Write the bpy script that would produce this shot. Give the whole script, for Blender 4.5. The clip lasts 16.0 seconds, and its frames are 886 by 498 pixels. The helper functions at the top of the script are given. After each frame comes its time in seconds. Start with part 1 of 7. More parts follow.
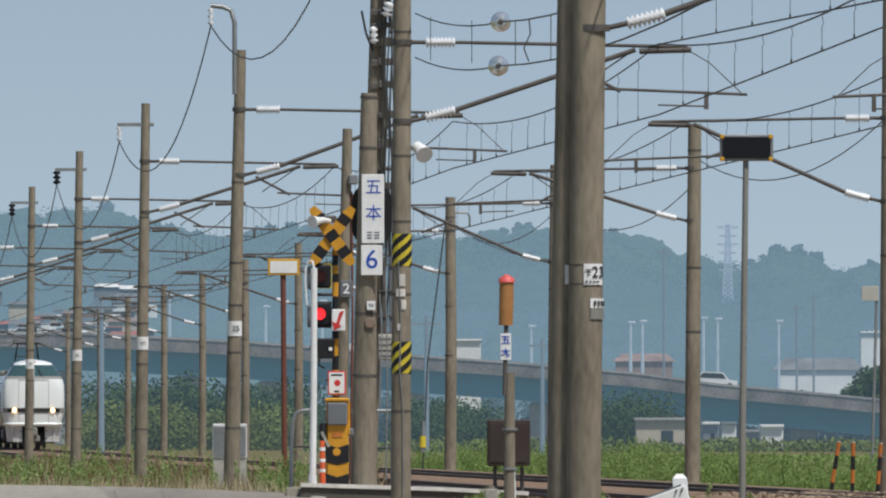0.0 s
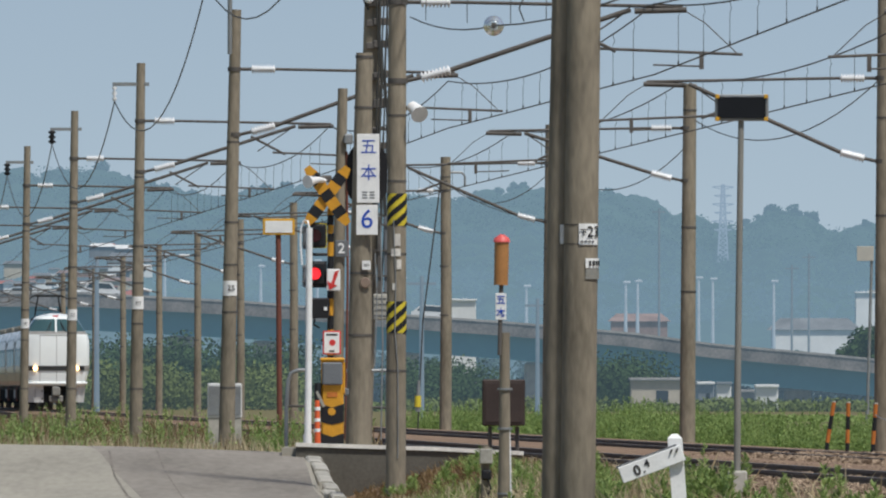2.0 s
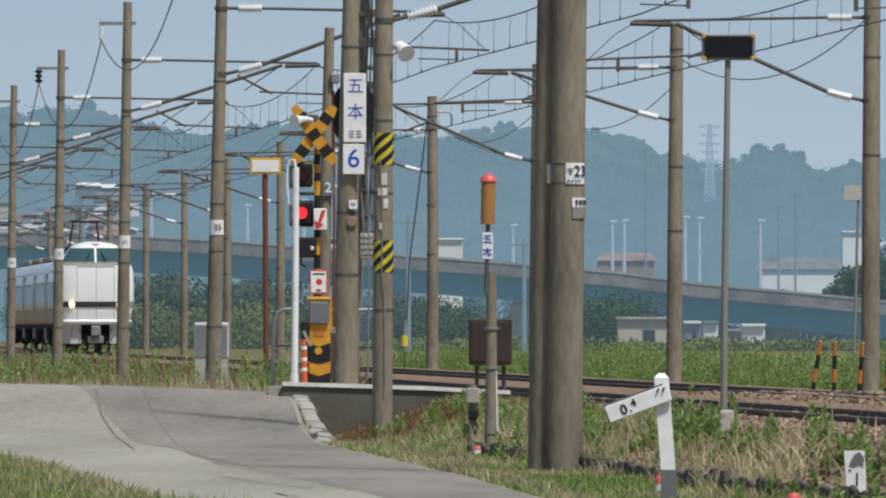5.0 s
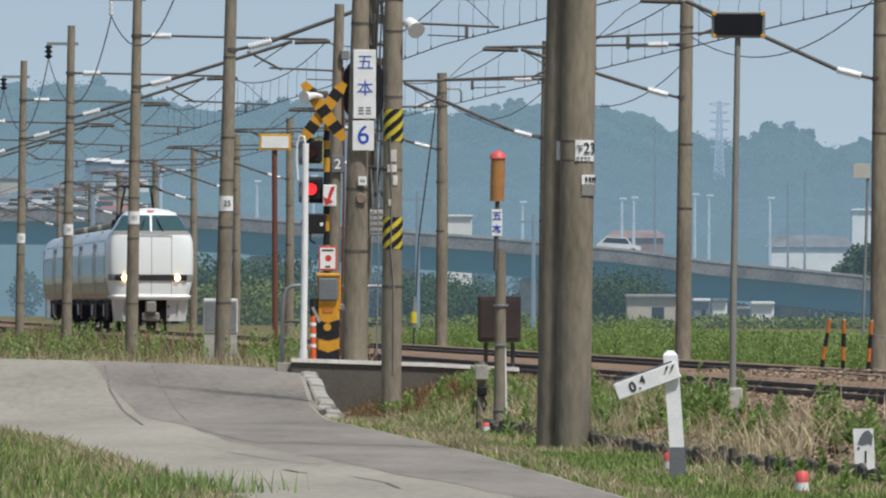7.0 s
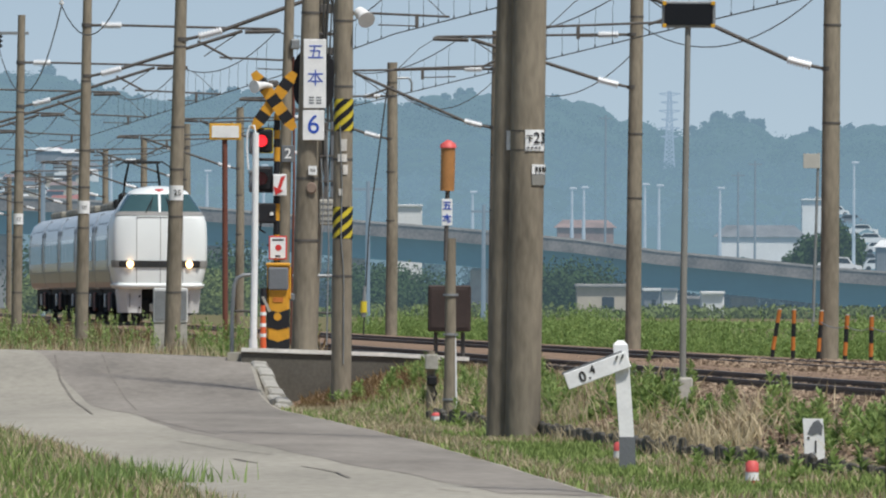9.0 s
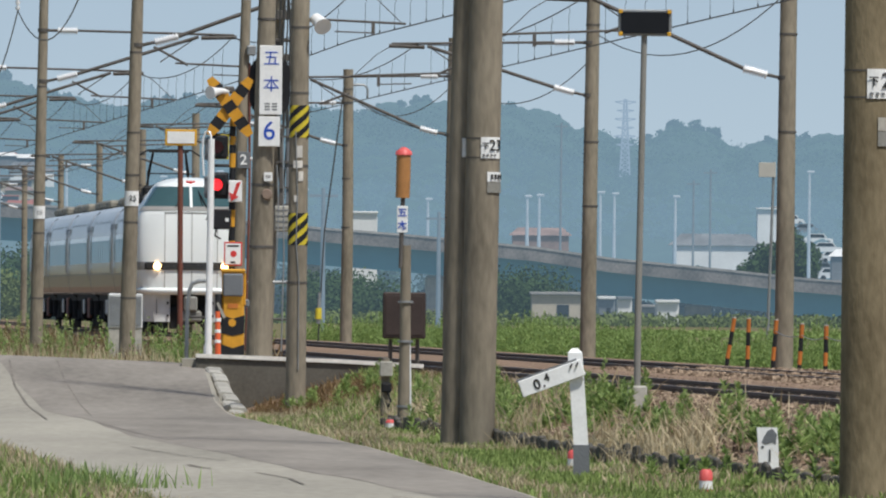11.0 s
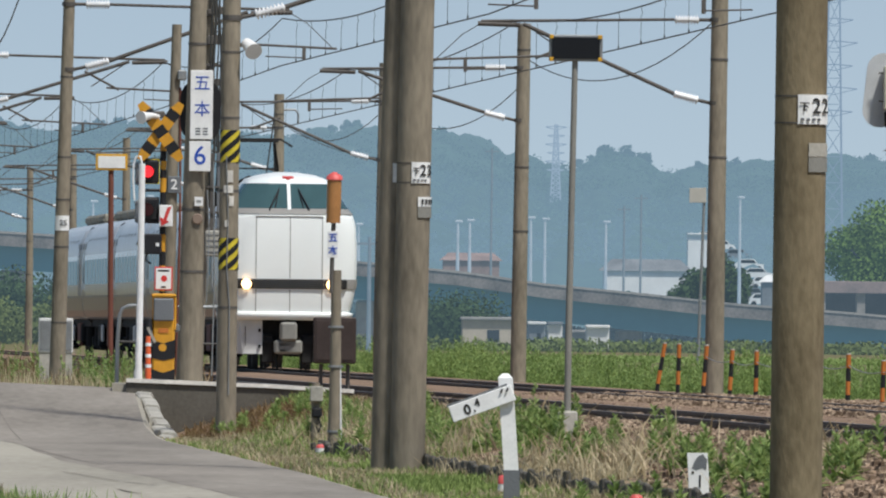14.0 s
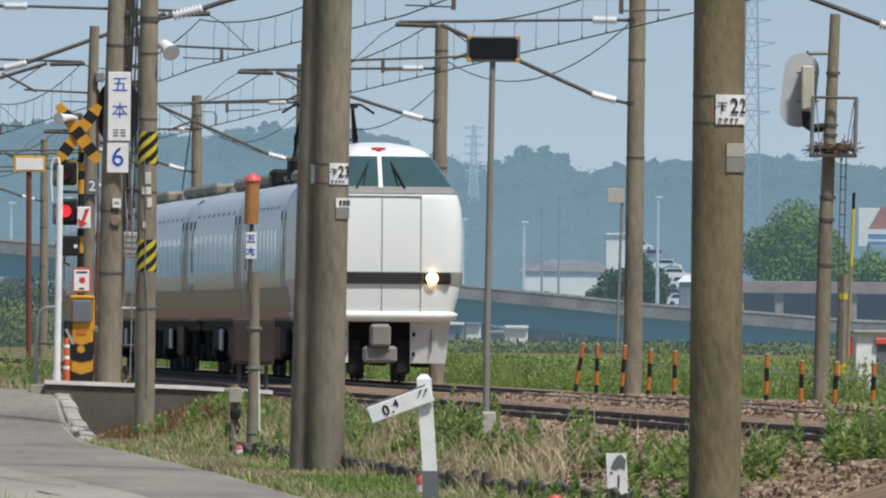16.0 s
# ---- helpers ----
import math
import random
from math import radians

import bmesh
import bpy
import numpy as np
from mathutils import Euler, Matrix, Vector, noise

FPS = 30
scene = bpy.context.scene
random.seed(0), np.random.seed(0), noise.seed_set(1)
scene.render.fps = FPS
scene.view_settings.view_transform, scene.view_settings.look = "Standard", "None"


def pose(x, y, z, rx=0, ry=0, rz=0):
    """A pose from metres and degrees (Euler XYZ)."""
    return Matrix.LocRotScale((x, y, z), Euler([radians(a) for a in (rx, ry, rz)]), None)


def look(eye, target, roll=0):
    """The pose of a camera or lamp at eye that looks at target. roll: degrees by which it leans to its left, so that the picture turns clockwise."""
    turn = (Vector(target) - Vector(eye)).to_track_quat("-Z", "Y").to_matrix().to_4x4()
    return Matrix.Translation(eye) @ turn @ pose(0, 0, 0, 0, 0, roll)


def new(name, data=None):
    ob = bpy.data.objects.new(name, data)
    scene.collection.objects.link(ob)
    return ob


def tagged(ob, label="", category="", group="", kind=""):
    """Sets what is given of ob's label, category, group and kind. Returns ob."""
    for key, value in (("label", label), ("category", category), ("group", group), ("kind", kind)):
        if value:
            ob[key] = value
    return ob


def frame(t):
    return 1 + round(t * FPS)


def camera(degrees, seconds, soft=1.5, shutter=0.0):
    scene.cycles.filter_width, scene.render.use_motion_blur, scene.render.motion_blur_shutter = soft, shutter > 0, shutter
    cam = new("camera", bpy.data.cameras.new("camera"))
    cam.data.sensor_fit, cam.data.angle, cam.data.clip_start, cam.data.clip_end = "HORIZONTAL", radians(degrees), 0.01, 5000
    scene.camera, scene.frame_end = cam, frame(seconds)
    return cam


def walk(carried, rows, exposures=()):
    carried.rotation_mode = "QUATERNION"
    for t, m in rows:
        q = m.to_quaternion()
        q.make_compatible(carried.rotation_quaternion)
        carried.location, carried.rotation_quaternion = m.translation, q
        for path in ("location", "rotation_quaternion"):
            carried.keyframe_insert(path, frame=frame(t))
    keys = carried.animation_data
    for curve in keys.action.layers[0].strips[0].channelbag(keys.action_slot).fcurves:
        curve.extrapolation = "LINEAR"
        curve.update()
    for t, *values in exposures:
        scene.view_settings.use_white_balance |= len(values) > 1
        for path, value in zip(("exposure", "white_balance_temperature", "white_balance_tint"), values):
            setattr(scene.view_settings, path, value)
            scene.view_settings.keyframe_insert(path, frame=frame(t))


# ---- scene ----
# World: z = 0 is the top of the rails, y runs away from the tripod, x to the right.
FOCAL = 31406.0
EYE = 0.93
cam = camera(2.86, 16.0, soft=2.1)


def sight(u, v, d):
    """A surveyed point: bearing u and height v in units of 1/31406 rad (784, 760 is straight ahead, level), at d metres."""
    return Vector((d * (u - 784) / FOCAL, d, EYE + d * (760 - v) / FOCAL))


# seconds, pan to the right, tilt (survey units), roll in degrees
HEAD = (
    (0.0, 0.0, 319.0, 0.0), (0.5, 3.8, 330.1, 0.066), (1.0, 14.3, 312.8, 0.144), (1.5, 11.7, 273.7, 0.098),
    (2.0, 8.6, 247.8, 0.036), (2.5, 6.3, 234.8, -0.099), (3.0, 0.4, 261.7, -0.121), (3.5, -3.6, 270.3, 0.178),
    (4.0, 5.1, 248.3, 0.171), (4.5, 20.7, 189.4, 0.132), (5.0, 32.2, 140.3, 0.052), (5.2, 24.7, 124.6, 0.064),
    (7.3, 22.3, 99.0, 0.239), (7.5, 35.3, 99.1, 0.229), (8.0, 70.3, 82.3, 0.193), (8.5, 91.9, 78.7, 0.21),
    (9.0, 104.2, 81.1, 0.265), (9.5, 120.7, 85.9, 0.318), (11.8, 197.7, 109.4, 0.63), (12.0, 204.1, 127.3, 0.605),
    (12.5, 227.5, 146.8, 0.586), (13.0, 248.3, 160.4, 0.512), (13.5, 275.8, 155.3, 0.66), (14.0, 306.0, 139.9, 0.643),
    (14.5, 345.6, 157.5, 0.643), (15.0, 390.0, 166.1, 0.582), (15.5, 426.1, 162.7, 0.521), (16.0, 450.9, 142.8, 0.494))
walk(cam, [(t, look((0, 0, EYE), (1000 * p / FOCAL, 1000, EYE + 1000 * e / FOCAL), r)) for t, p, e, r in HEAD],
     exposures=[(t, e, 6330, 9) for t, e in ((0.0, -0.06), (4.5, -0.04), (7.5, 0.06), (9.0, 0.09), (12.5, 0.09), (16.0, 0.06))])

# daylight: hazy summer sky, high sun behind and to the right of the tripod
SUN_ELEV, SUN_AZ = radians(60), radians(143)          # azimuth clockwise from +y
world = bpy.data.worlds.new("sky")
scene.world = world
world.use_nodes = True
wn = world.node_tree.nodes
sky = wn.new("ShaderNodeTexSky")
sky.sky_type, sky.sun_disc = "NISHITA", False
sky.sun_elevation, sky.sun_rotation = SUN_ELEV, SUN_AZ
sky.air_density, sky.dust_density, sky.ozone_density = 1.0, 1.2, 3.0
wn["Background"].inputs["Strength"].default_value = 0.074
world.node_tree.links.new(sky.outputs["Color"], wn["Background"].inputs["Color"])
sun = new("sun", bpy.data.lights.new("sun", "SUN"))
sun.data.energy, sun.data.angle, sun.data.color = 3.65, radians(6.0), (1.0, 0.955, 0.88)
sun.matrix_world = look((math.sin(SUN_AZ) * math.cos(SUN_ELEV) * 50, math.cos(SUN_AZ) * math.cos(SUN_ELEV) * 50, math.sin(SUN_ELEV) * 50), (0, 0, 0))
scene.view_settings.exposure = 0.0


# ---- materials ----
def material(name, base, rough=0.7, metal=0.0, vary=0.25, scale=3.0, fine=40.0, bump=0.2, second=None, stretch=(1, 1, 1), islands=False, objects=False, spec=0.4):
    """Principled surface with broad stains and fine grain; base and second are linear colours."""
    m = bpy.data.materials.new(name)
    m.use_nodes = True
    n, l = m.node_tree.nodes, m.node_tree.links
    b = n["Principled BSDF"]
    b.inputs["Roughness"].default_value, b.inputs["Metallic"].default_value = rough, metal
    b.inputs["Specular IOR Level"].default_value = spec
    tc, mp = n.new("ShaderNodeTexCoord"), n.new("ShaderNodeMapping")
    mp.inputs["Scale"].default_value = stretch
    l.new(tc.outputs["Object"], mp.inputs["Vector"])
    big, small = n.new("ShaderNodeTexNoise"), n.new("ShaderNodeTexNoise")
    big.inputs["Scale"].default_value, small.inputs["Scale"].default_value = scale, fine
    big.inputs["Detail"].default_value, small.inputs["Detail"].default_value = 4, 3
    l.new(mp.outputs["Vector"], big.inputs["Vector"])
    l.new(mp.outputs["Vector"], small.inputs["Vector"])
    ramp = n.new("ShaderNodeMapRange")
    ramp.inputs["From Min"].default_value, ramp.inputs["From Max"].default_value = 0.3, 0.7
    mixed = n.new("ShaderNodeMath")
    mixed.operation = "MULTIPLY_ADD"
    mixed.inputs[1].default_value, mixed.inputs[2].default_value = 0.35, 0.0
    l.new(small.outputs["Fac"], mixed.inputs[0])
    add = n.new("ShaderNodeMath")
    add.operation = "MULTIPLY_ADD"
    add.inputs[1].default_value = 0.65
    l.new(big.outputs["Fac"], add.inputs[0])
    l.new(mixed.outputs[0], add.inputs[2])
    fac = add.outputs[0]
    if islands or objects:
        src = n.new("ShaderNodeNewGeometry" if islands else "ShaderNodeObjectInfo").outputs["Random Per Island" if islands else "Random"]
        blend = n.new("ShaderNodeMath")
        blend.operation = "MULTIPLY_ADD"
        blend.inputs[1].default_value = 0.45
        l.new(src, blend.inputs[0])
        half = n.new("ShaderNodeMath")
        half.operation = "MULTIPLY_ADD"
        half.inputs[1].default_value, half.inputs[2].default_value = 0.55, 0.0
        l.new(fac, half.inputs[0])
        l.new(half.outputs[0], blend.inputs[2])
        fac = blend.outputs[0]
    l.new(fac, ramp.inputs["Value"])
    mix = n.new("ShaderNodeMix")
    mix.data_type = "RGBA"
    dark = tuple(c * (1 - vary) for c in base)
    light = second or tuple(min(1, c * (1 + vary)) for c in base)
    mix.inputs["A"].default_value, mix.inputs["B"].default_value = (*dark, 1), (*light, 1)
    l.new(ramp.outputs["Result"], mix.inputs["Factor"])
    l.new(mix.outputs["Result"], b.inputs["Base Color"])
    if bump:
        bp = n.new("ShaderNodeBump")
        bp.inputs["Strength"].default_value, bp.inputs["Distance"].default_value = bump, 0.02
        l.new(small.outputs["Fac"], bp.inputs["Height"])
        l.new(bp.outputs["Normal"], b.inputs["Normal"])
    return m


def glowing(name, colour, strength):
    m = bpy.data.materials.new(name)
    m.use_nodes = True
    b = m.node_tree.nodes["Principled BSDF"]
    b.inputs["Base Color"].default_value = (*colour, 1)
    b.inputs["Emission Color"].default_value, b.inputs["Emission Strength"].default_value = (*colour, 1), strength
    return m


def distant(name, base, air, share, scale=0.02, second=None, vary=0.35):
    """A surface of the far backdrop: its own colour with haze painted in as blue emission."""
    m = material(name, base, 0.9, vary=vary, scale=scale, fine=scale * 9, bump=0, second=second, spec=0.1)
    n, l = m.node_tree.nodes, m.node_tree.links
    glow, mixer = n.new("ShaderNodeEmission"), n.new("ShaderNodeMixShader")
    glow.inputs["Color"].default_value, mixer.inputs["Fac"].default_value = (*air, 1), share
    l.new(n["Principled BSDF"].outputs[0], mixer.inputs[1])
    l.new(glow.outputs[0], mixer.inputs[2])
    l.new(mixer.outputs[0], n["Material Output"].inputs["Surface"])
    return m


# haze tint, mixed as a glow into the far materials
HAZE_GLOW = (0.228, 0.345, 0.448)
concrete_pole = material("pole_concrete", (0.235, 0.2, 0.147), 0.85, vary=0.36, scale=2.0, fine=16, bump=0.4, second=(0.345, 0.297, 0.222), stretch=(1, 1, 0.3))
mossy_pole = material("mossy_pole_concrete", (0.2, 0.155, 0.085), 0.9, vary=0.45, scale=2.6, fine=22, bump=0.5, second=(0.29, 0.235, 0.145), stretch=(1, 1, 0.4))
concrete = material("old_concrete", (0.4, 0.38, 0.33), 0.9, vary=0.3, scale=1.5, fine=25)
asphalt = material("worn_asphalt", (0.35, 0.325, 0.27), 0.95, vary=0.26, scale=0.5, fine=9, bump=0.1, stretch=(1, 0.12, 1), spec=0.15)
soil = material("dry_soil_and_grass", (0.17, 0.17, 0.075), 1.0, vary=0.4, scale=0.3, fine=6, second=(0.23, 0.2, 0.11), spec=0.1)
ballast = material("brown_ballast", (0.25, 0.172, 0.118), 0.95, vary=0.45, scale=2, fine=14, bump=0.6, spec=0.1)
stone = material("ballast_stone", (0.21, 0.142, 0.095), 0.95, vary=0.5, scale=2, fine=20, second=(0.46, 0.35, 0.25), islands=True, spec=0.1)
rail_steel = material("rusty_rail", (0.06, 0.042, 0.034), 0.7, 0.0, vary=0.3, scale=1, fine=30)
rail_head = material("polished_rail_head", (0.3, 0.29, 0.28), 0.4, 1.0, vary=0.15)
galvanised = material("galvanised_steel", (0.33, 0.34, 0.34), 0.5, 0.6, vary=0.2)
weathered_tube = material("weathered_tube", (0.12, 0.11, 0.1), 0.7, 0.2, vary=0.3, scale=4)
wire_mat = material("dull_copper_wire", (0.07, 0.07, 0.065), 0.6, 0.3, vary=0.1, bump=0)
porcelain = material("white_porcelain", (0.82, 0.83, 0.84), 0.15, vary=0.05, bump=0, spec=0.7)
white_paint = material("white_paint", (0.84, 0.84, 0.82), 0.5, vary=0.1, scale=5, bump=0.04)
black_paint = material("black_paint", (0.015, 0.015, 0.017), 0.5, vary=0.3)
yellow_paint = material("amber_paint", (0.62, 0.3, 0.025), 0.5, vary=0.15, scale=6)
orange_paint = material("faded_orange_paint", (0.5, 0.16, 0.03), 0.6, vary=0.2, scale=9)
red_paint = material("red_paint", (0.62, 0.045, 0.04), 0.5, vary=0.12)
blue_ink = material("blue_ink", (0.02, 0.08, 0.45), 0.6, vary=0.1)
dark_ink = material("dark_ink", (0.03, 0.03, 0.03), 0.6, vary=0.1)
rust_brown = material("rust_brown_paint", (0.17, 0.06, 0.04), 0.7, vary=0.25)
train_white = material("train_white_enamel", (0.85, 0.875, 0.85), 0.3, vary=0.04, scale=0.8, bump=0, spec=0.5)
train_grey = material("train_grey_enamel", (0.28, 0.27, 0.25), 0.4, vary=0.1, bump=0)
# the white enamel again, darkened for sides turned from the sun
train_side = material("shaded_white_enamel", (0.58, 0.6, 0.61), 0.2, vary=0.06, scale=0.8, bump=0, spec=0.6)
windscreen_glass = material("windscreen_glass", (0.05, 0.1, 0.105), 0.1, vary=0.1, bump=0, spec=0.7)
train_glass = material("train_glass", (0.025, 0.035, 0.04), 0.06, vary=0.1, bump=0, spec=0.8)
# brown of the ground reflected in the train, also a patch on a pole
beige_tone = material("beige_reflection_and_patch", (0.27, 0.2, 0.155), 0.3, vary=0.1, bump=0)
train_roof = material("train_roof_grey", (0.27, 0.25, 0.2), 0.6, vary=0.2)
under_dark = material("underframe_black", (0.02, 0.02, 0.02), 0.8, vary=0.4)
headlight_glow = glowing("headlight_glow", (1.0, 0.6, 0.26), 5.0)
red_glow = glowing("red_lamp_glow", (1.0, 0.03, 0.04), 1.25)
# forest colour mostly covered by painted, glowing haze
hill_mat = distant("hazy_forest", (0.045, 0.085, 0.04), HAZE_GLOW, 0.7, 0.012, vary=0.7)
# viaduct concrete and girders carry a share of glowing painted haze
far_concrete = distant("hazy_concrete", (0.34, 0.32, 0.3), HAZE_GLOW, 0.22, 0.2)
girder_blue = distant("hazy_girder_blue", (0.1, 0.27, 0.35), HAZE_GLOW, 0.24, 0.1, vary=0.12)

SKY_LOW, SKY_HIGH = (0.45, 0.55, 0.625), (0.315, 0.415, 0.535)
# haze on the slopes is emission in the colour, stronger low down
slope_mats = [distant("hazy_slope_" + k, (0.05, 0.1, 0.04), HAZE_GLOW, share, 0.015, vary=0.5) for k, share in (("low", 0.78), ("middle", 0.74), ("high", 0.69))]
# leaves coloured dark to paint the shade below the viaduct
under_shade = distant("shaded_thicket_leaves", (0.022, 0.035, 0.035), HAZE_GLOW, 0.26, 0.2, vary=0.5)
# far leaves, walls, roofs and glass: haze emission blended into each colour
leaf_far = distant("hazy_leaves_far", (0.035, 0.07, 0.035), HAZE_GLOW, 0.4, 0.1, vary=0.5)
leaf_mid = distant("hazy_leaves_mid", (0.05, 0.085, 0.03), HAZE_GLOW, 0.15, 0.3, vary=0.4)
leaf_low = distant("hazy_leaves_low", (0.14, 0.175, 0.055), HAZE_GLOW, 0.12, 0.3, vary=0.4)
leaf_tree = distant("hazy_tree_leaves", (0.13, 0.21, 0.05), HAZE_GLOW, 0.16, 0.35, vary=0.4)
far_white = distant("hazy_white_paint", (0.75, 0.75, 0.73), HAZE_GLOW, 0.18, 0.5, vary=0.1)
far_beige = distant("hazy_beige_wall", (0.5, 0.45, 0.37), HAZE_GLOW, 0.15, 0.5, vary=0.15)
far_grey = distant("hazy_grey_wall", (0.2, 0.21, 0.22), HAZE_GLOW, 0.25, 0.5)
far_brown = distant("hazy_brown_roof", (0.3, 0.21, 0.18), HAZE_GLOW, 0.3, 0.5)
far_red = distant("hazy_red_roof", (0.4, 0.14, 0.1), HAZE_GLOW, 0.3, 0.5)
far_dark = distant("hazy_dark_glass", (0.03, 0.035, 0.04), HAZE_GLOW, 0.2, 0.5)
# pylon steel faded by haze painted in as emission
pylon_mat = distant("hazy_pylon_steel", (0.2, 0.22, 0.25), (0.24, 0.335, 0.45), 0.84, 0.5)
far_pylon_mat = distant("hazier_pylon_steel", (0.2, 0.22, 0.25), (0.29, 0.39, 0.5), 0.93, 0.5)
grass_green = material("green_grass", (0.23, 0.34, 0.085), 0.8, vary=0.35, scale=0.8, fine=6, second=(0.42, 0.52, 0.18), islands=True, bump=0, spec=0.2)
leaf_green = material("weed_leaves", (0.24, 0.36, 0.105), 0.7, vary=0.3, scale=0.8, fine=6, second=(0.44, 0.55, 0.21), islands=True, bump=0, spec=0.25)
straw = material("dry_straw", (0.5, 0.39, 0.22), 0.9, vary=0.35, scale=0.8, fine=6, second=(0.74, 0.63, 0.42), islands=True, bump=0, spec=0.15)
reed_brown = material("brown_reeds", (0.2, 0.12, 0.06), 0.9, vary=0.35, scale=0.8, fine=6, second=(0.33, 0.24, 0.12), islands=True, bump=0, spec=0.15)
lens_dark = material("unlit_red_lens", (0.12, 0.012, 0.02), 0.2, vary=0.2, bump=0, spec=0.6)
sign_yellow = material("sign_yellow", (0.65, 0.52, 0.04), 0.5, vary=0.12, scale=6)
lamp_amber = material("amber_lamp_glass", (0.42, 0.2, 0.07), 0.35, vary=0.2, scale=6, bump=0)
panel_black = material("black_panel", (0.008, 0.009, 0.012), 0.35, vary=0.3, bump=0)
grey_panel = material("grey_panel", (0.16, 0.17, 0.18), 0.5, vary=0.12)
old_wall = material("stained_wall_concrete", (0.105, 0.096, 0.079), 0.9, vary=0.35, scale=1.2, fine=20)
twig = material("nest_twigs", (0.16, 0.11, 0.08), 0.95, vary=0.4, scale=6)
red_orange = material("orange_plastic", (0.75, 0.13, 0.04), 0.5, vary=0.12)
orange_yellow = material("orange_yellow_paint", (0.7, 0.38, 0.03), 0.5, vary=0.15)
concrete_grey = material("grey_post_paint", (0.24, 0.235, 0.21), 0.7, vary=0.15)
red_cap = material("faded_red_plastic", (0.7, 0.12, 0.11), 0.45, vary=0.12)
dark_brown = material("dark_brown_paint", (0.05, 0.035, 0.03), 0.6, vary=0.25)
signal_grey = material("signal_back_grey", (0.5, 0.52, 0.53), 0.5, vary=0.12)
cream = material("cream_paint", (0.55, 0.53, 0.42), 0.5, vary=0.15)
# blue with haze emission blended in
far_blue = distant("hazy_blue_paint", (0.1, 0.25, 0.5), HAZE_GLOW, 0.3, 0.5)
leaf_bright = material("bright_weed_leaves", (0.21, 0.33, 0.09), 0.7, vary=0.3, scale=0.6, fine=5, second=(0.4, 0.52, 0.19), islands=True, bump=0, spec=0.25)
dark_asphalt = material("dark_tar", (0.215, 0.193, 0.166), 0.95, vary=0.3, scale=1.0, bump=0, spec=0.1)
# parapet colour with painted haze that glows
far_parapet = distant("hazy_parapet", (0.2, 0.18, 0.165), HAZE_GLOW, 0.24, 0.45, vary=0.6)
# lamp posts paled by haze glow in the material, not by their lamps
lamp_haze = distant("hazy_lamp_post", (0.75, 0.75, 0.75), HAZE_GLOW, 0.68, 0.5)
coping_pale = material("pale_coping", (0.7, 0.67, 0.61), 0.85, vary=0.35, scale=3, fine=14)
skirt_grey = material("skirt_grey", (0.64, 0.64, 0.62), 0.4, vary=0.1, bump=0)


def let_light_through(m, share):
    """Thin leaves pass part of the light."""
    n, l = m.node_tree.nodes, m.node_tree.links
    soft, mixer, b = n.new("ShaderNodeBsdfTranslucent"), n.new("ShaderNodeMixShader"), n["Principled BSDF"]
    l.new(b.inputs["Base Color"].links[0].from_socket, soft.inputs["Color"])
    mixer.inputs["Fac"].default_value = share
    l.new(b.outputs[0], mixer.inputs[1])
    l.new(soft.outputs[0], mixer.inputs[2])
    l.new(mixer.outputs[0], n["Material Output"].inputs["Surface"])


for m in (grass_green, leaf_green, leaf_bright, straw, reed_brown):
    let_light_through(m, 0.45)

glass_disc = material("insulator_glass", (0.75, 0.8, 0.8), 0.08, vary=0.05, bump=0, spec=0.7)
glass_disc.node_tree.nodes["Principled BSDF"].inputs["Transmission Weight"].default_value = 0.75
# pole grey, half of it painted haze glow
far_pole_grey = distant("hazy_pole_grey", (0.2, 0.2, 0.2), HAZE_GLOW, 0.5, 0.5)
patch_asphalt = material("newer_grey_asphalt", (0.262, 0.236, 0.203), 0.95, vary=0.3, scale=0.7, fine=8, bump=0.1, stretch=(1, 0.15, 1), spec=0.15)


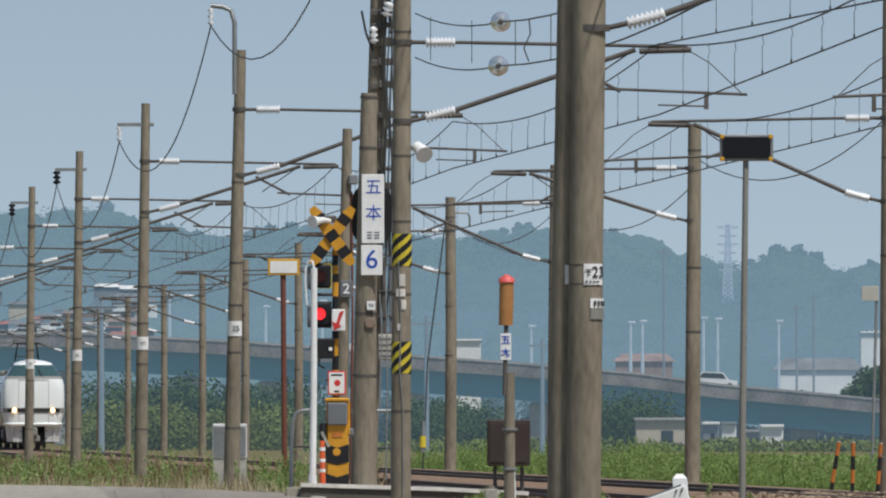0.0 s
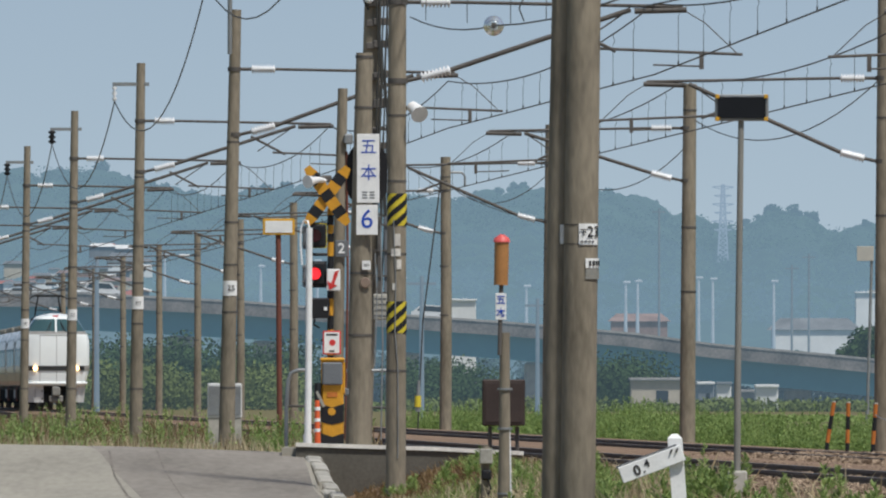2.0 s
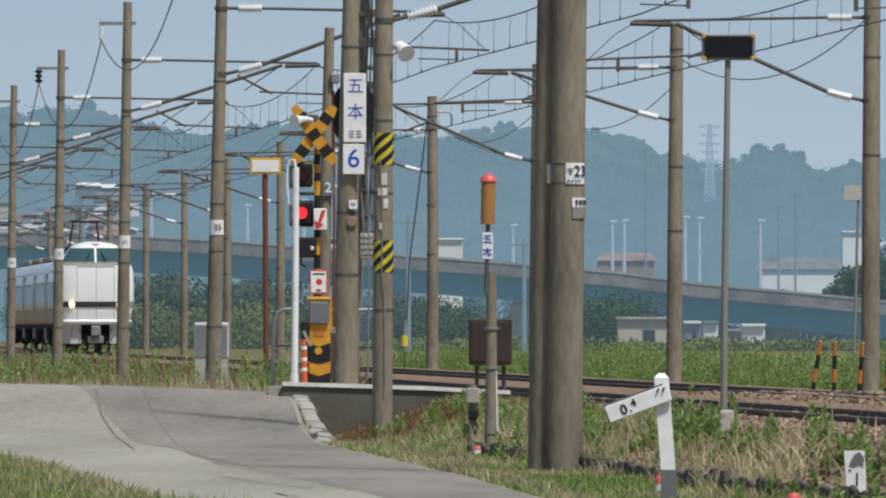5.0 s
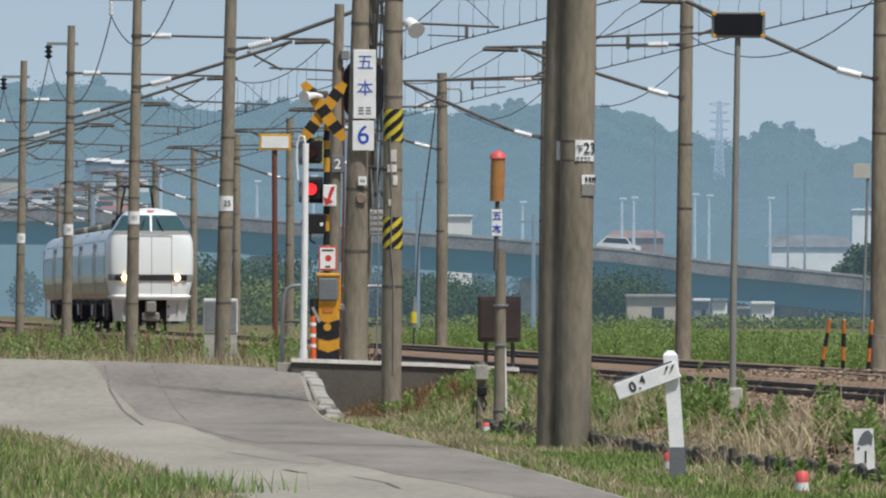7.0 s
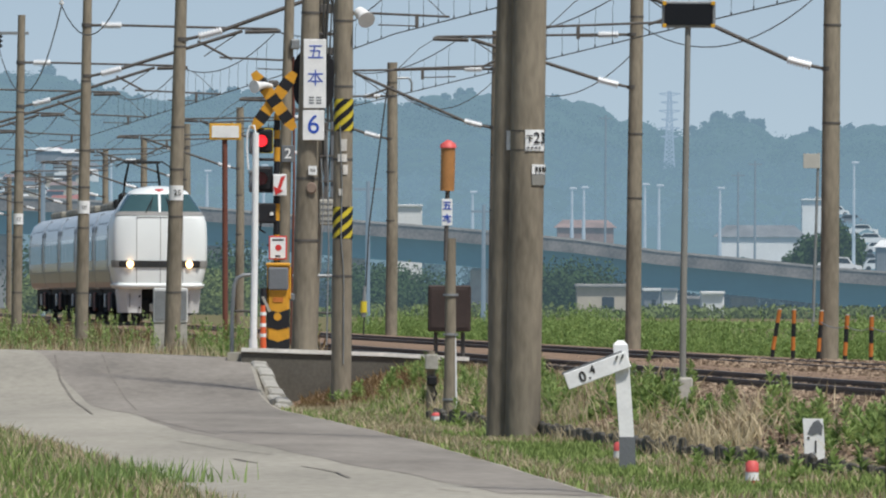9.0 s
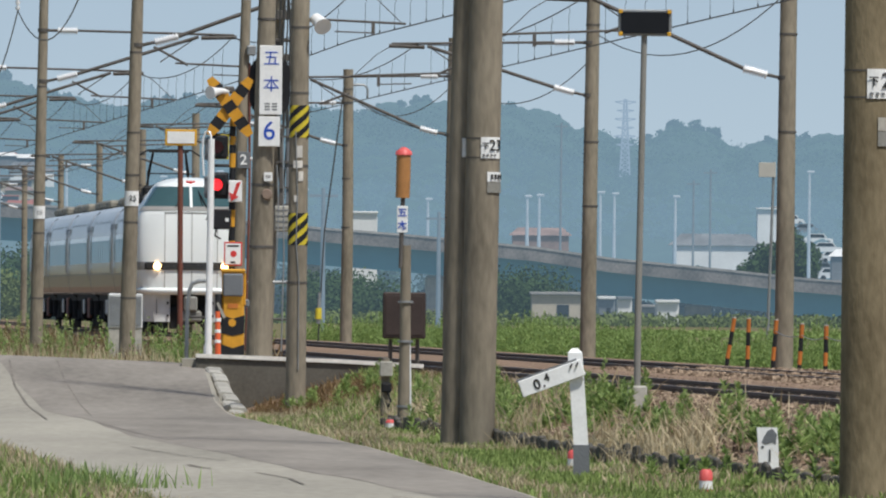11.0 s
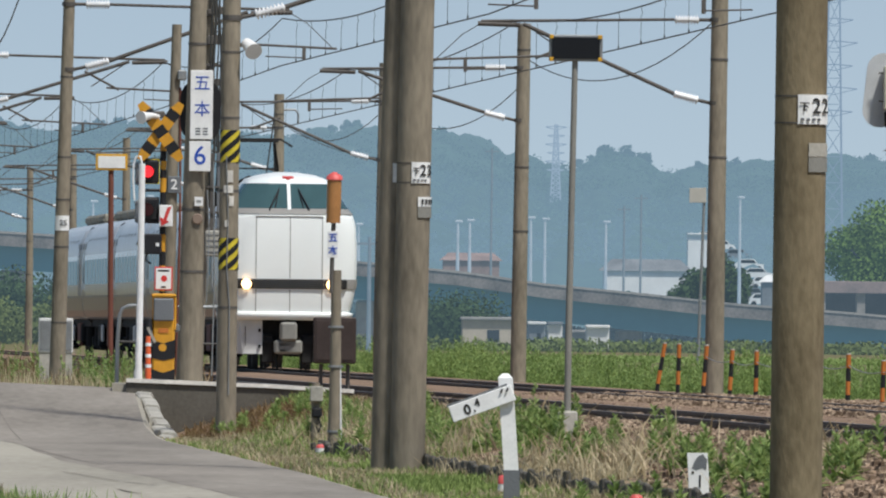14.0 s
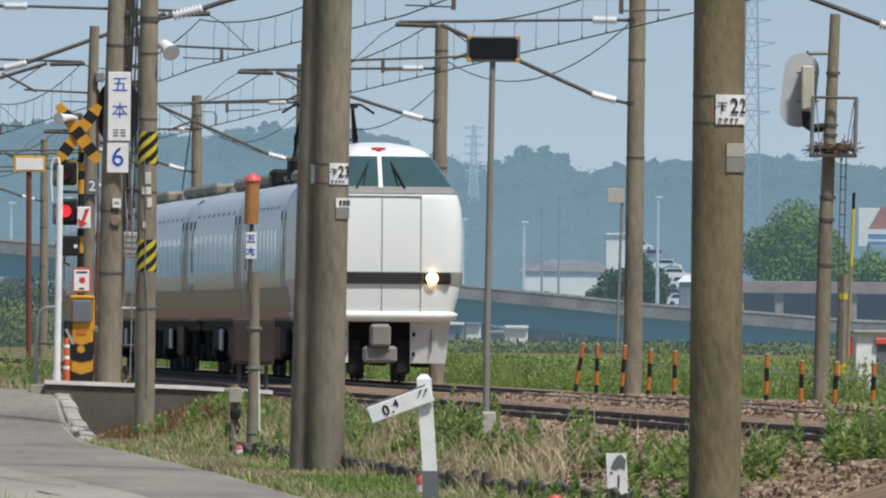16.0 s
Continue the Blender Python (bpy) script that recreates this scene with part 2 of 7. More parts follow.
# ---- mesh building ----
class Build:
    """Gathers vertices and faces of one mesh."""

    def __init__(self):
        self.v, self.f, self.smooth = [], [], []

    def face_set(self, verts, faces, smooth=False):
        k = len(self.v)
        self.v += [tuple(p) for p in verts]
        self.f += [tuple(i + k for i in q) for q in faces]
        self.smooth += [smooth] * len(faces)
        return self

    def box(self, centre, size, turn=None, bevel=0.0):
        x, y, z = (s / 2 for s in size)
        if bevel:
            e = min(bevel, x * 0.9, y * 0.9, z * 0.9)
            pts, quads = [], []
            bm = bmesh.new()
            bmesh.ops.create_cube(bm, size=1)
            for q in bm.verts:
                q.co = Vector((q.co.x * 2 * x, q.co.y * 2 * y, q.co.z * 2 * z))
            bmesh.ops.bevel(bm, geom=bm.edges[:], offset=e, segments=1, affect="EDGES")
            bm.verts.index_update()
            pts = [q.co.copy() for q in bm.verts]
            quads = [[q.index for q in g.verts] for g in bm.faces]
            bm.free()
        else:
            pts = [Vector((a * x, b * y, c * z)) for a in (-1, 1) for b in (-1, 1) for c in (-1, 1)]
            quads = [(0, 1, 3, 2), (4, 6, 7, 5), (0, 4, 5, 1), (2, 3, 7, 6), (0, 2, 6, 4), (1, 5, 7, 3)]
        m = turn or Matrix.Identity(3)
        return self.face_set([m @ p + Vector(centre) for p in pts], quads)

    def path(self, pts, radii, n=8, caps=True):
        pts = [Vector(p) for p in pts]
        if not isinstance(radii, (list, tuple)):
            radii = [radii] * len(pts)
        verts, faces = [], []
        side = None
        for i, p in enumerate(pts):
            way = (pts[min(i + 1, len(pts) - 1)] - pts[max(i - 1, 0)]).normalized()
            if side is None:
                side = way.orthogonal().normalized()
            side = (side - way * side.dot(way)).normalized()
            up = way.cross(side)
            verts += [p + radii[i] * (math.cos(2 * math.pi * k / n) * side + math.sin(2 * math.pi * k / n) * up) for k in range(n)]
        for i in range(len(pts) - 1):
            faces += [(i * n + k, i * n + (k + 1) % n, (i + 1) * n + (k + 1) % n, (i + 1) * n + k) for k in range(n)]
        self.face_set(verts, faces, True)
        if caps:
            e = (len(pts) - 1) * n
            self.face_set(verts[:n], [tuple(range(n))[::-1]])
            self.face_set(verts[e:], [tuple(range(n))])
        return self

    def rings(self, rows, closed=True, smooth=True, caps=(True, True)):
        n = len(rows[0])
        faces = []
        for i in range(len(rows) - 1):
            for k in range(n if closed else n - 1):
                j = (k + 1) % n
                faces.append((i * n + k, i * n + j, (i + 1) * n + j, (i + 1) * n + k))
        self.face_set([p for row in rows for p in row], faces, smooth)
        if caps[0]:
            self.face_set(rows[0], [tuple(range(n))[::-1]])
        if caps[1]:
            self.face_set(rows[-1], [tuple(range(n))])
        return self

    def plate(self, outline, y0, y1):
        """A flat plate in the xz plane between y0 and y1."""
        n = len(outline)
        a = [(x, y0, z) for x, z in outline] + [(x, y1, z) for x, z in outline]
        return self.face_set(a, [tuple(range(n)), tuple(range(2 * n - 1, n - 1, -1))] + [(k, (k + 1) % n + 0, (k + 1) % n + n, k + n)[::-1] for k in range(n)])

    def mesh(self, name, mat):
        me = bpy.data.meshes.new(name)
        me.from_pydata(self.v, [], self.f)
        me.polygons.foreach_set("use_smooth", self.smooth)
        me.materials.append(mat)
        me.update()
        return me


def part(name, build, mat, parent=None, label="", at=None):
    ob = new(name, build.mesh(name, mat) if isinstance(build, Build) else build)
    ob.parent = parent
    if at is not None:
        ob.matrix_basis = at
    return tagged(ob, label)


def thing(name, at, label, category, group=""):
    ob = new(name)
    ob.empty_display_size = 0.2
    ob.matrix_basis = at if isinstance(at, Matrix) else Matrix.Translation(at)
    return tagged(ob, label, category, group)


def structure(name, build, mat, label, category):
    return tagged(part(name, build, mat), label, category, kind="structure")


def word(text, size, mat, at, parent, name="lettering", bold=0.0):
    """Flat letters from the built-in font, centred, facing -y, as a mesh."""
    cu = bpy.data.curves.new(name, "FONT")
    cu.body, cu.size, cu.align_x, cu.align_y, cu.extrude, cu.offset = text, size, "CENTER", "CENTER", 0.002, bold
    tmp = bpy.data.objects.new(name, cu)
    me = bpy.data.meshes.new_from_object(tmp)
    bpy.data.objects.remove(tmp)
    bpy.data.curves.remove(cu)
    me.materials.clear()
    me.materials.append(mat)
    return part(name, me, mat, parent, at=Matrix.Translation(at) @ pose(0, 0, 0, 90))


# ---- the line: alignment of the two tracks ----
def far_track(y):
    return 17.74 - 0.0478 * y + 4.15e-6 * y * y


def near_track(y):
    return far_track(y) - 3.8


def step(a, b, x):
    t = min(1.0, max(0.0, (x - a) / (b - a)))
    return t * t * (3 - 2 * t)


FIELD = -0.6


def ground_z(x, y):
    s = x - near_track(y)
    z = FIELD + 0.05 * noise.noise((x * 0.4, y * 0.15, 0))
    w = step(222, 240, y) * (1 - step(250, 256, y))
    bank = step(-4.2 + 1.1 * w, -2.3 + 0.9 * w, s) * (1 - step(6.2, 8.0, s)) - 0.3 * w * (1 - step(-3.4, -2.0, s))
    return z + bank * 0.28 + 0.12 * step(6.2, 8.0, s)


# ---- ground, road, tracks ----
def ground_sheet():
    b = Build()
    ys = [-60, 0, 60, 100, 115] + [120 + 2 * i for i in range(0, 120)] + [360 + 10 * i for i in range(30)] + [700, 800, 1000, 1300, 1700, 2200, 2800, 3500, 4300, 4900]
    ss = [-1500, -700, -300, -120, -60, -30, -20] + [-15 + 0.5 * i for i in range(56)] + [14, 18, 25, 40, 80, 200, 500, 900, 1700]
    verts = [(near_track(y) + s, y, ground_z(near_track(y) + s, y)) for y in ys for s in ss]
    n = len(ss)
    b.face_set(verts, [(j * n + i, j * n + i + 1, (j + 1) * n + i + 1, (j + 1) * n + i) for j in range(len(ys) - 1) for i in range(n - 1)], True)
    structure("ground", b, soil, "flat field with dry soil and weeds beside the railway", "ground")


def strip(profile, ys, centre):
    """A long body with the cross-section profile (s, z), along the line."""
    b = Build()
    rows = [[(centre(y) + s, y, z) for s, z in profile] for y in ys]
    return b.rings(rows, closed=True, smooth=False)


LINE_Y = [60 + 6 * i for i in range(60)] + [420 + 20 * i for i in range(40)] + [1220 + 100 * i for i in range(20)]


def tracks():
    bed = strip([(-3.7, -0.64), (-2.1, -0.12), (-1.6, -0.07), (-0.85, -0.13), (0.85, -0.13), (1.3, -0.06), (2.5, -0.06), (2.95, -0.055), (4.65, -0.055), (5.2, -0.05), (7.2, -0.12), (8.4, -0.64)], LINE_Y, near_track)
    structure("ballast_bed", bed, ballast, "brown crushed stone ballast bed carrying two railway tracks", "ballast")
    for centre, text in ((near_track, "near railway track with rusty rails on ballast"), (far_track, "far railway track with rusty rails on ballast")):
        root = thing("railway_track", (0, 0, 0), text, "track")
        tagged(root, kind="structure")
        for s in (-0.566, 0.566):
            web = [(s - 0.07, -0.17), (s + 0.07, -0.17), (s + 0.07, -0.145), (s + 0.012, -0.12), (s + 0.012, -0.045), (s + 0.034, -0.035), (s + 0.034, -0.002), (s - 0.034, -0.002), (s - 0.034, -0.035), (s - 0.012, -0.045), (s - 0.012, -0.12), (s - 0.07, -0.145)]
            part("rail", strip(web, LINE_Y, centre), rail_steel, root)
            part("running_surface", strip([(s - 0.026, -0.001), (s + 0.026, -0.001), (s + 0.026, 0.001), (s - 0.026, 0.001)], LINE_Y, centre), rail_head, root)


ground_sheet()
tracks()


def road_line(y):
    """Centre and half width of the lane, and its height."""
    ys = (40, 100, 133, 180, 205, 238, 262, 300)
    lefts = (2.6, 0.2, -1.42, -3.5, -4.9, -9.5, -13.0, -16.0)
    rights = (6.0, 3.1, 1.66, 0.42, -0.42, -1.62, -2.1, -3.0)
    return float(np.interp(y, ys, lefts)), float(np.interp(y, ys, rights))


def road_z(y):
    return FIELD + 0.03 + 0.7 * step(229, 253, y) - 0.5 * step(254, 268, y)


def road_height(x, y):
    l, r = road_line(y)
    f = min(1.0, max(0.0, (x - l) / (r - l)))
    return road_z(y) - 0.12 * step(229, 245, y) * f ** 3 + 0.03 * math.sin(math.pi * f) + 0.008 * noise.noise((f * 10, y * 0.15, 3))


def road():
    b = Build()
    rows = []
    for y in [40 + 4 * i for i in range(40)] + [200 + i for i in range(66)]:
        l, r = road_line(y)
        n = 16
        xs = [l + (r - l) * k / n + (0.05 * noise.noise((k, y * 0.4, 8)) if k in (0, n) else 0) for k in range(n + 1)]
        rows.append([(xs[0] - 0.12, y, road_z(y) - 0.2)] + [(x, y, road_height(x, y)) for x in xs] + [(xs[-1] + 0.12, y, road_z(y) - 0.35)])
    b.rings(rows, closed=False, smooth=True, caps=(False, False))
    lane = structure("road", b, asphalt, "worn grey asphalt lane rising to the level crossing", "road")
    # newer, darker resurfacing on the side towards the line
    b = Build()
    rows = []
    for y in [132 + 2 * i for i in range(34)] + [200 + i for i in range(54)]:
        l, r = road_line(y)
        edge = float(np.interp(y, (130, 150, 170, 190, 215, 235, 245, 252, 254), (1.0, -0.1, -1.1, -2.2, -3.0, -4.0, -4.6, -4.95, -5.0))) + 0.12 * noise.noise((y * 0.12, 2, 2))
        a, c = max(l, edge), r - 0.04
        rows.append([(a + (c - a) * k / 14, y, road_height(a + (c - a) * k / 14, y) + (0.004 if k else 0.0015)) for k in range(15)])
    b.rings(rows, closed=False, smooth=True, caps=(False, False))
    part("resurfaced_patch", b, patch_asphalt, lane, "darker resurfaced asphalt")


road()


def crossing():
    root = thing("level_crossing", (0, 0, 0), "concrete-edged level crossing deck over the railway tracks", "crossing")
    tagged(root, kind="structure")
    b = Build()
    x0, x1 = -2.0, near_track(251) - 1.0
    b.rings([[(x, 249.4, FIELD - 0.2), (x, 249.4, z), (x, 249.8, z), (x, 249.8, FIELD - 0.2)] for x, z in ((x0, 0.12), (0.0, 0.06), (x1, 0.0))], smooth=False)
    part("retaining_wall", b, old_wall, root)
    # coping in a paler colour that paints in the sunlit top edge
    b = Build()
    b.rings([[(x, 249.36, z), (x, 249.36, z + 0.055), (x, 249.84, z + 0.055), (x, 249.84, z)] for x, z in ((x0, 0.12), (0.0, 0.06), (x1, 0.0))], smooth=False)
    part("coping", b, coping_pale, root, "pale concrete coping, lightened as the sunlit wall top")
    line = ((-1.8, 250.4, 0.06), (-1.66, 247, -0.1), (-1.53, 243.5, -0.3), (-1.42, 240, -0.45), (-1.27, 236, -0.58), (-1.2, 233, -0.63))
    ky, kx, kz = [p[1] for p in line][::-1], [p[0] for p in line][::-1], [p[2] for p in line][::-1]
    for k in range(11):
        j, t = 0.03 * math.sin(k * 2.7), 0.02 * math.cos(k * 4.1)
        b = Build()
        rows = []
        for y in (233 + 1.582 * k, 233 + 1.582 * (k + 0.5), 233 + 1.582 * (k + 0.94)):
            x, z = float(np.interp(y, ky, kx)) + j, float(np.interp(y, ky, kz)) + t
            rows.append([(x - 0.11, y, FIELD - 0.3), (x - 0.11, y, z - 0.02), (x - 0.08, y, z), (x + 0.07, y, z - 0.01), (x + 0.1, y, z - 0.04), (x + 0.13, y, FIELD - 0.3)])
        b.rings(rows, smooth=False)
        part("kerb_stone", b, concrete, root)
    b = Build()
    b.rings([[(x, 249.8, FIELD - 0.2), (x, 249.8, z), (x, 254.0, z), (x, 254.0, FIELD - 0.2)] for x, z in ((x0 - 0.2, 0.1), (0.0, 0.04), (x1, -0.02))], smooth=False)
    part("deck", b, asphalt, root)


crossing()


# ---- hills and viaduct far behind ----
# the unseen crest left of -300 is lowered so train sides mirror sky
CREST = ((-2600, 690), (-900, 560), (-300, 400), (0, 378), (110, 372), (180, 374), (260, 390), (340, 408), (410, 416), (470, 408), (560, 398), (640, 400), (720, 414), (800, 425), (860, 416), (940, 408), (1010, 412), (1075, 406), (1130, 424), (1210, 446), (1270, 466), (1320, 466), (1370, 443), (1430, 447), (1475, 482), (1545, 468), (1650, 458), (1760, 448), (1840, 450), (1950, 462), (2050, 470), (2400, 440), (4200, 420))
CREST_U, CREST_V = zip(*CREST)


SLOPE0, SLOPE1 = 1900.0, 4100.0


def terrain_z(u, d):
    """Height of the rising ground behind the viaduct at bearing u and distance d."""
    top = EYE + SLOPE1 * (760 - float(np.interp(u, CREST_U, CREST_V))) / FOCAL
    return FIELD + (top - FIELD) * min(1.0, max(0.0, (d - SLOPE0) / (SLOPE1 - SLOPE0)))


def terrain_d(u, v):
    """Distance at which the sight line (u, v) meets that slope."""
    top = EYE + SLOPE1 * (760 - float(np.interp(u, CREST_U, CREST_V))) / FOCAL
    rise, e = (top - FIELD) / (SLOPE1 - SLOPE0), (760 - v) / FOCAL
    return min(SLOPE1 - 20, (EYE - FIELD + SLOPE0 * rise) / max(1e-4, rise - e))


def hills():
    b = Build()
    rows = []
    cols = [-2600 + 8 * i for i in range(850)]
    for j in range(14):
        k = j / 12
        d = SLOPE0 + (SLOPE1 - SLOPE0) * min(k, 1.0) + (300 if j == 13 else 0)
        row = []
        for u in cols:
            z = terrain_z(u, d) + (2.2 * noise.fractal((u * 0.018, j * 2.1, 0), 1.0, 2.0, 4) if j else -0.3) - (8 if j == 13 else 0)
            row.append((d * (u - 784) / FOCAL, d, z))
        rows.append(row)
    b.rings(rows, closed=False, smooth=True, caps=(False, False))
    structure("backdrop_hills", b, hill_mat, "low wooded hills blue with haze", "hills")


hills()


VIADUCT = ((-900, 600), (0, 590), (150, 590), (300, 598), (450, 606), (740, 630), (900, 641), (1130, 661), (1269, 680), (1449, 696), (1599, 711), (1799, 724), (1949, 736), (2500, 752))


def viaduct():
    root = thing("road_viaduct", (0, 0, 0), "long road viaduct with blue steel girders and concrete parapet", "viaduct")
    tops = VIADUCT
    us, vs = zip(*tops)
    D = 1600.0

    def band(lo, hi, near, far):
        b = Build()
        rows = []
        for i in range(120):
            u = -900 + i * 3400 / 119
            v = float(np.interp(u, us, vs))
            p0, p1 = sight(u, v + lo, D), sight(u, v + hi, D)
            rows.append([(p0.x, D - near, p0.z), (p0.x, D + far, p0.z), (p0.x, D + far, p1.z), (p0.x, D - near, p1.z)])
        return b.rings(rows, smooth=False)
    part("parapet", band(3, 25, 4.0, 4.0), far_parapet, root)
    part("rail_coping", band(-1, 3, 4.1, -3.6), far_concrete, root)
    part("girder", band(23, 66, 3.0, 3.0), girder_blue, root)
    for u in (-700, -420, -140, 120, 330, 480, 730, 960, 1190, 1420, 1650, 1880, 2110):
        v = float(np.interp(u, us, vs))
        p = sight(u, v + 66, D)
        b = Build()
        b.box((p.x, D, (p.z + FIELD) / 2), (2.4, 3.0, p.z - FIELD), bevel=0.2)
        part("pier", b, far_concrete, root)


viaduct()


# ---- sky backdrop and far things ----
def sky_backdrop():
    b = Build()
    ys = [-12, 0, 40, 80, 120, 200, 320, 480, 700]
    b.rings([[(x, 4800, z) for x in (-2600, -900, 0, 900, 2600)] for z in ys], closed=False, smooth=True, caps=(False, False))
    m = bpy.data.materials.new("hazy_sky_glow")
    m.use_nodes = True
    n, l = m.node_tree.nodes, m.node_tree.links
    n.remove(n["Principled BSDF"])
    glow, tc, sep, ramp = n.new("ShaderNodeEmission"), n.new("ShaderNodeTexCoord"), n.new("ShaderNodeSeparateXYZ"), n.new("ShaderNodeValToRGB")
    rng = n.new("ShaderNodeMapRange")
    rng.inputs["From Min"].default_value, rng.inputs["From Max"].default_value = 20, 180
    l.new(tc.outputs["Object"], sep.inputs[0])
    l.new(sep.outputs["Z"], rng.inputs["Value"])
    l.new(rng.outputs["Result"], ramp.inputs["Fac"])
    ramp.color_ramp.elements[0].color, ramp.color_ramp.elements[1].color = (*SKY_LOW, 1), (*SKY_HIGH, 1)
    l.new(ramp.outputs["Color"], glow.inputs["Color"])
    l.new(glow.outputs[0], n["Material Output"].inputs["Surface"])
    structure("backdrop_sky", b, m, "pale blue hazy summer sky", "sky")


sky_backdrop()


def leaf_cloud(b, rng, lobes, count, size):
    """Small leaf clumps scattered over and in ellipsoid lobes (centre, radii)."""
    weight = np.array([r[0] * r[2] for _, r in lobes])
    pick = rng.choice(len(lobes), count, p=weight / weight.sum())
    centre, radii = np.array([c for c, _ in lobes])[pick], np.array([r for _, r in lobes])[pick]

    def unit(a):
        return a / (np.linalg.norm(a, axis=1, keepdims=True) + 1e-9)
    v = unit(rng.normal(size=(count, 3)))
    p = centre + v * radii * (0.55 + 0.5 * rng.random((count, 1)))
    a = unit(rng.normal(size=(count, 3)))
    t = unit(np.cross(a, v + 0.3 * rng.normal(size=(count, 3))))
    s = size * (0.6 + 0.8 * rng.random((count, 1)))
    verts = np.stack([p - a * s, p + t * s * 0.7, p + a * s, p - t * s * 0.7], 1).reshape(-1, 3)
    k = (np.arange(count) * 4).tolist()
    return b.face_set(verts.tolist(), [(q, q + 1, q + 2, q + 3) for q in k], False)


def tree(u, d, width, height, mat, seed, label, leaves=1400, size=0.35):
    rng = np.random.default_rng(seed)
    x = sight(u, 760, d).x
    root = thing("tree", (x, d, FIELD - 0.1), label, "tree", "trees behind the line")
    b = Build()
    b.path([(0, 0, 0), (0.1, 0, height * 0.3), (0, 0.1, height * 0.6)], [width * 0.05, width * 0.035, width * 0.015], 8)
    for k in range(5):
        a = k * 1.3
        b.path([(0, 0, height * (0.3 + 0.05 * k)), (math.cos(a) * width * 0.28, math.sin(a) * width * 0.28, height * (0.5 + 0.05 * k))], [width * 0.02, width * 0.008], 6)
    part("trunk", b, far_dark, root)
    lobes = []
    for k in range(11):
        a, r = rng.random() * 6.28, width * 0.36 * rng.random() ** 0.5
        zc = height * (0.32 + 0.42 * rng.random())
        shrink = 1 - 0.5 * max(0, zc / height - 0.45)
        lobes.append(((math.cos(a) * r * shrink, math.sin(a) * r * shrink, zc), (width * 0.2, width * 0.2, height * 0.19)))
    lobes.append(((0, 0, height * 0.74), (width * 0.24, width * 0.24, height * 0.25)))
    b = leaf_cloud(Build(), rng, lobes, leaves, size)
    part("crown", b, mat, root)


def tree_belt():
    """Thickets under and before the viaduct, as far woods."""
    rng = np.random.default_rng(5)
    # the row at 1640 m is added dark, as the shade under the girders
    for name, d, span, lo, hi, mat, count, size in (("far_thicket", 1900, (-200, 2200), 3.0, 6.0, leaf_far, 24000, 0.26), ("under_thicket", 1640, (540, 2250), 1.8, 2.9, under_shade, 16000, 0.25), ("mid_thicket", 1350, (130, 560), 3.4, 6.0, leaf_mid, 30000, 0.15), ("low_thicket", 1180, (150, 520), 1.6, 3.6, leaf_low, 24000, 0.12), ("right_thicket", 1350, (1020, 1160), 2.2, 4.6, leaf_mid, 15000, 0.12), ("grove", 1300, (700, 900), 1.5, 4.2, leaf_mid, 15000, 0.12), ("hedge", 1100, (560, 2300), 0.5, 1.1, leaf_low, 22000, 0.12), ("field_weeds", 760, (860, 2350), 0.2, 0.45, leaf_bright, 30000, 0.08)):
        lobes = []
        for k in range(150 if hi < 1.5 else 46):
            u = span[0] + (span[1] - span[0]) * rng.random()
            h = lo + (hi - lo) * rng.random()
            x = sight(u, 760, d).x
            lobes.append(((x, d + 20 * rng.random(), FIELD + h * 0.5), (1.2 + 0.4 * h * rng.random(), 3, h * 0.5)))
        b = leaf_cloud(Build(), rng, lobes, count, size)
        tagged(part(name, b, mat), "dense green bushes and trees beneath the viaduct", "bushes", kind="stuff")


tree_belt()
tree(1862, 1960, 15.5, 16.5, leaf_tree, 3, "large round broadleaf tree with dense green crown", 30000, 0.2)
tree(1995, 1980, 9.0, 11.0, leaf_tree, 4, "broadleaf tree with dense green crown", 12000, 0.2)
tree(1535, 1750, 6.5, 7.8, leaf_mid, 6, "dark rounded tree behind the viaduct", 8000, 0.2)
tree(1585, 1740, 6.0, 9.3, leaf_mid, 7, "dark rounded tree behind the viaduct", 8000, 0.2)


def crest_trees():
    """Tree tops that break the skyline of the hills."""
    rng = np.random.default_rng(11)
    lobes = []
    for u, v, r in [(115, 375, 14), (180, 362, 16), (215, 380, 10), (455, 405, 9), (485, 400, 11), (515, 398, 12), (540, 402, 9), (862, 412, 10), (885, 408, 11), (930, 400, 15), (1088, 410, 12), (1120, 420, 10), (1165, 432, 8), (1378, 440, 14), (1410, 442, 16), (1440, 450, 12), (1330, 462, 9), (1545, 468, 14), (1520, 474, 10), (1600, 462, 12), (1700, 452, 13), (1760, 446, 12), (1840, 450, 12), (1900, 458, 12), (1980, 466, 10), (30, 380, 12), (-30, 380, 14), (300, 400, 10), (350, 412, 9)]:
        c = sight(u, v + r * 0.4, 4150)
        rr = r * 4150 / FOCAL
        for k in range(3):
            lobes.append(((c.x + rng.normal() * rr * 0.5, c.y, c.z + rng.normal() * rr * 0.2), (rr * 0.7, rr * 0.6, rr * 0.75)))
    for k in range(150):
        u = -100 + 2200 * rng.random()
        v = float(np.interp(u, CREST_U, CREST_V)) + 5 + 6 * rng.random()
        c = sight(u, v, 4120)
        lobes.append(((c.x, c.y, c.z), (1.2, 1.0, 0.9)))
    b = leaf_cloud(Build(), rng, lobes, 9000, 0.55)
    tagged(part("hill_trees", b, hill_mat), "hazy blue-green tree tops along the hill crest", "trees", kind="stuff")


crest_trees()


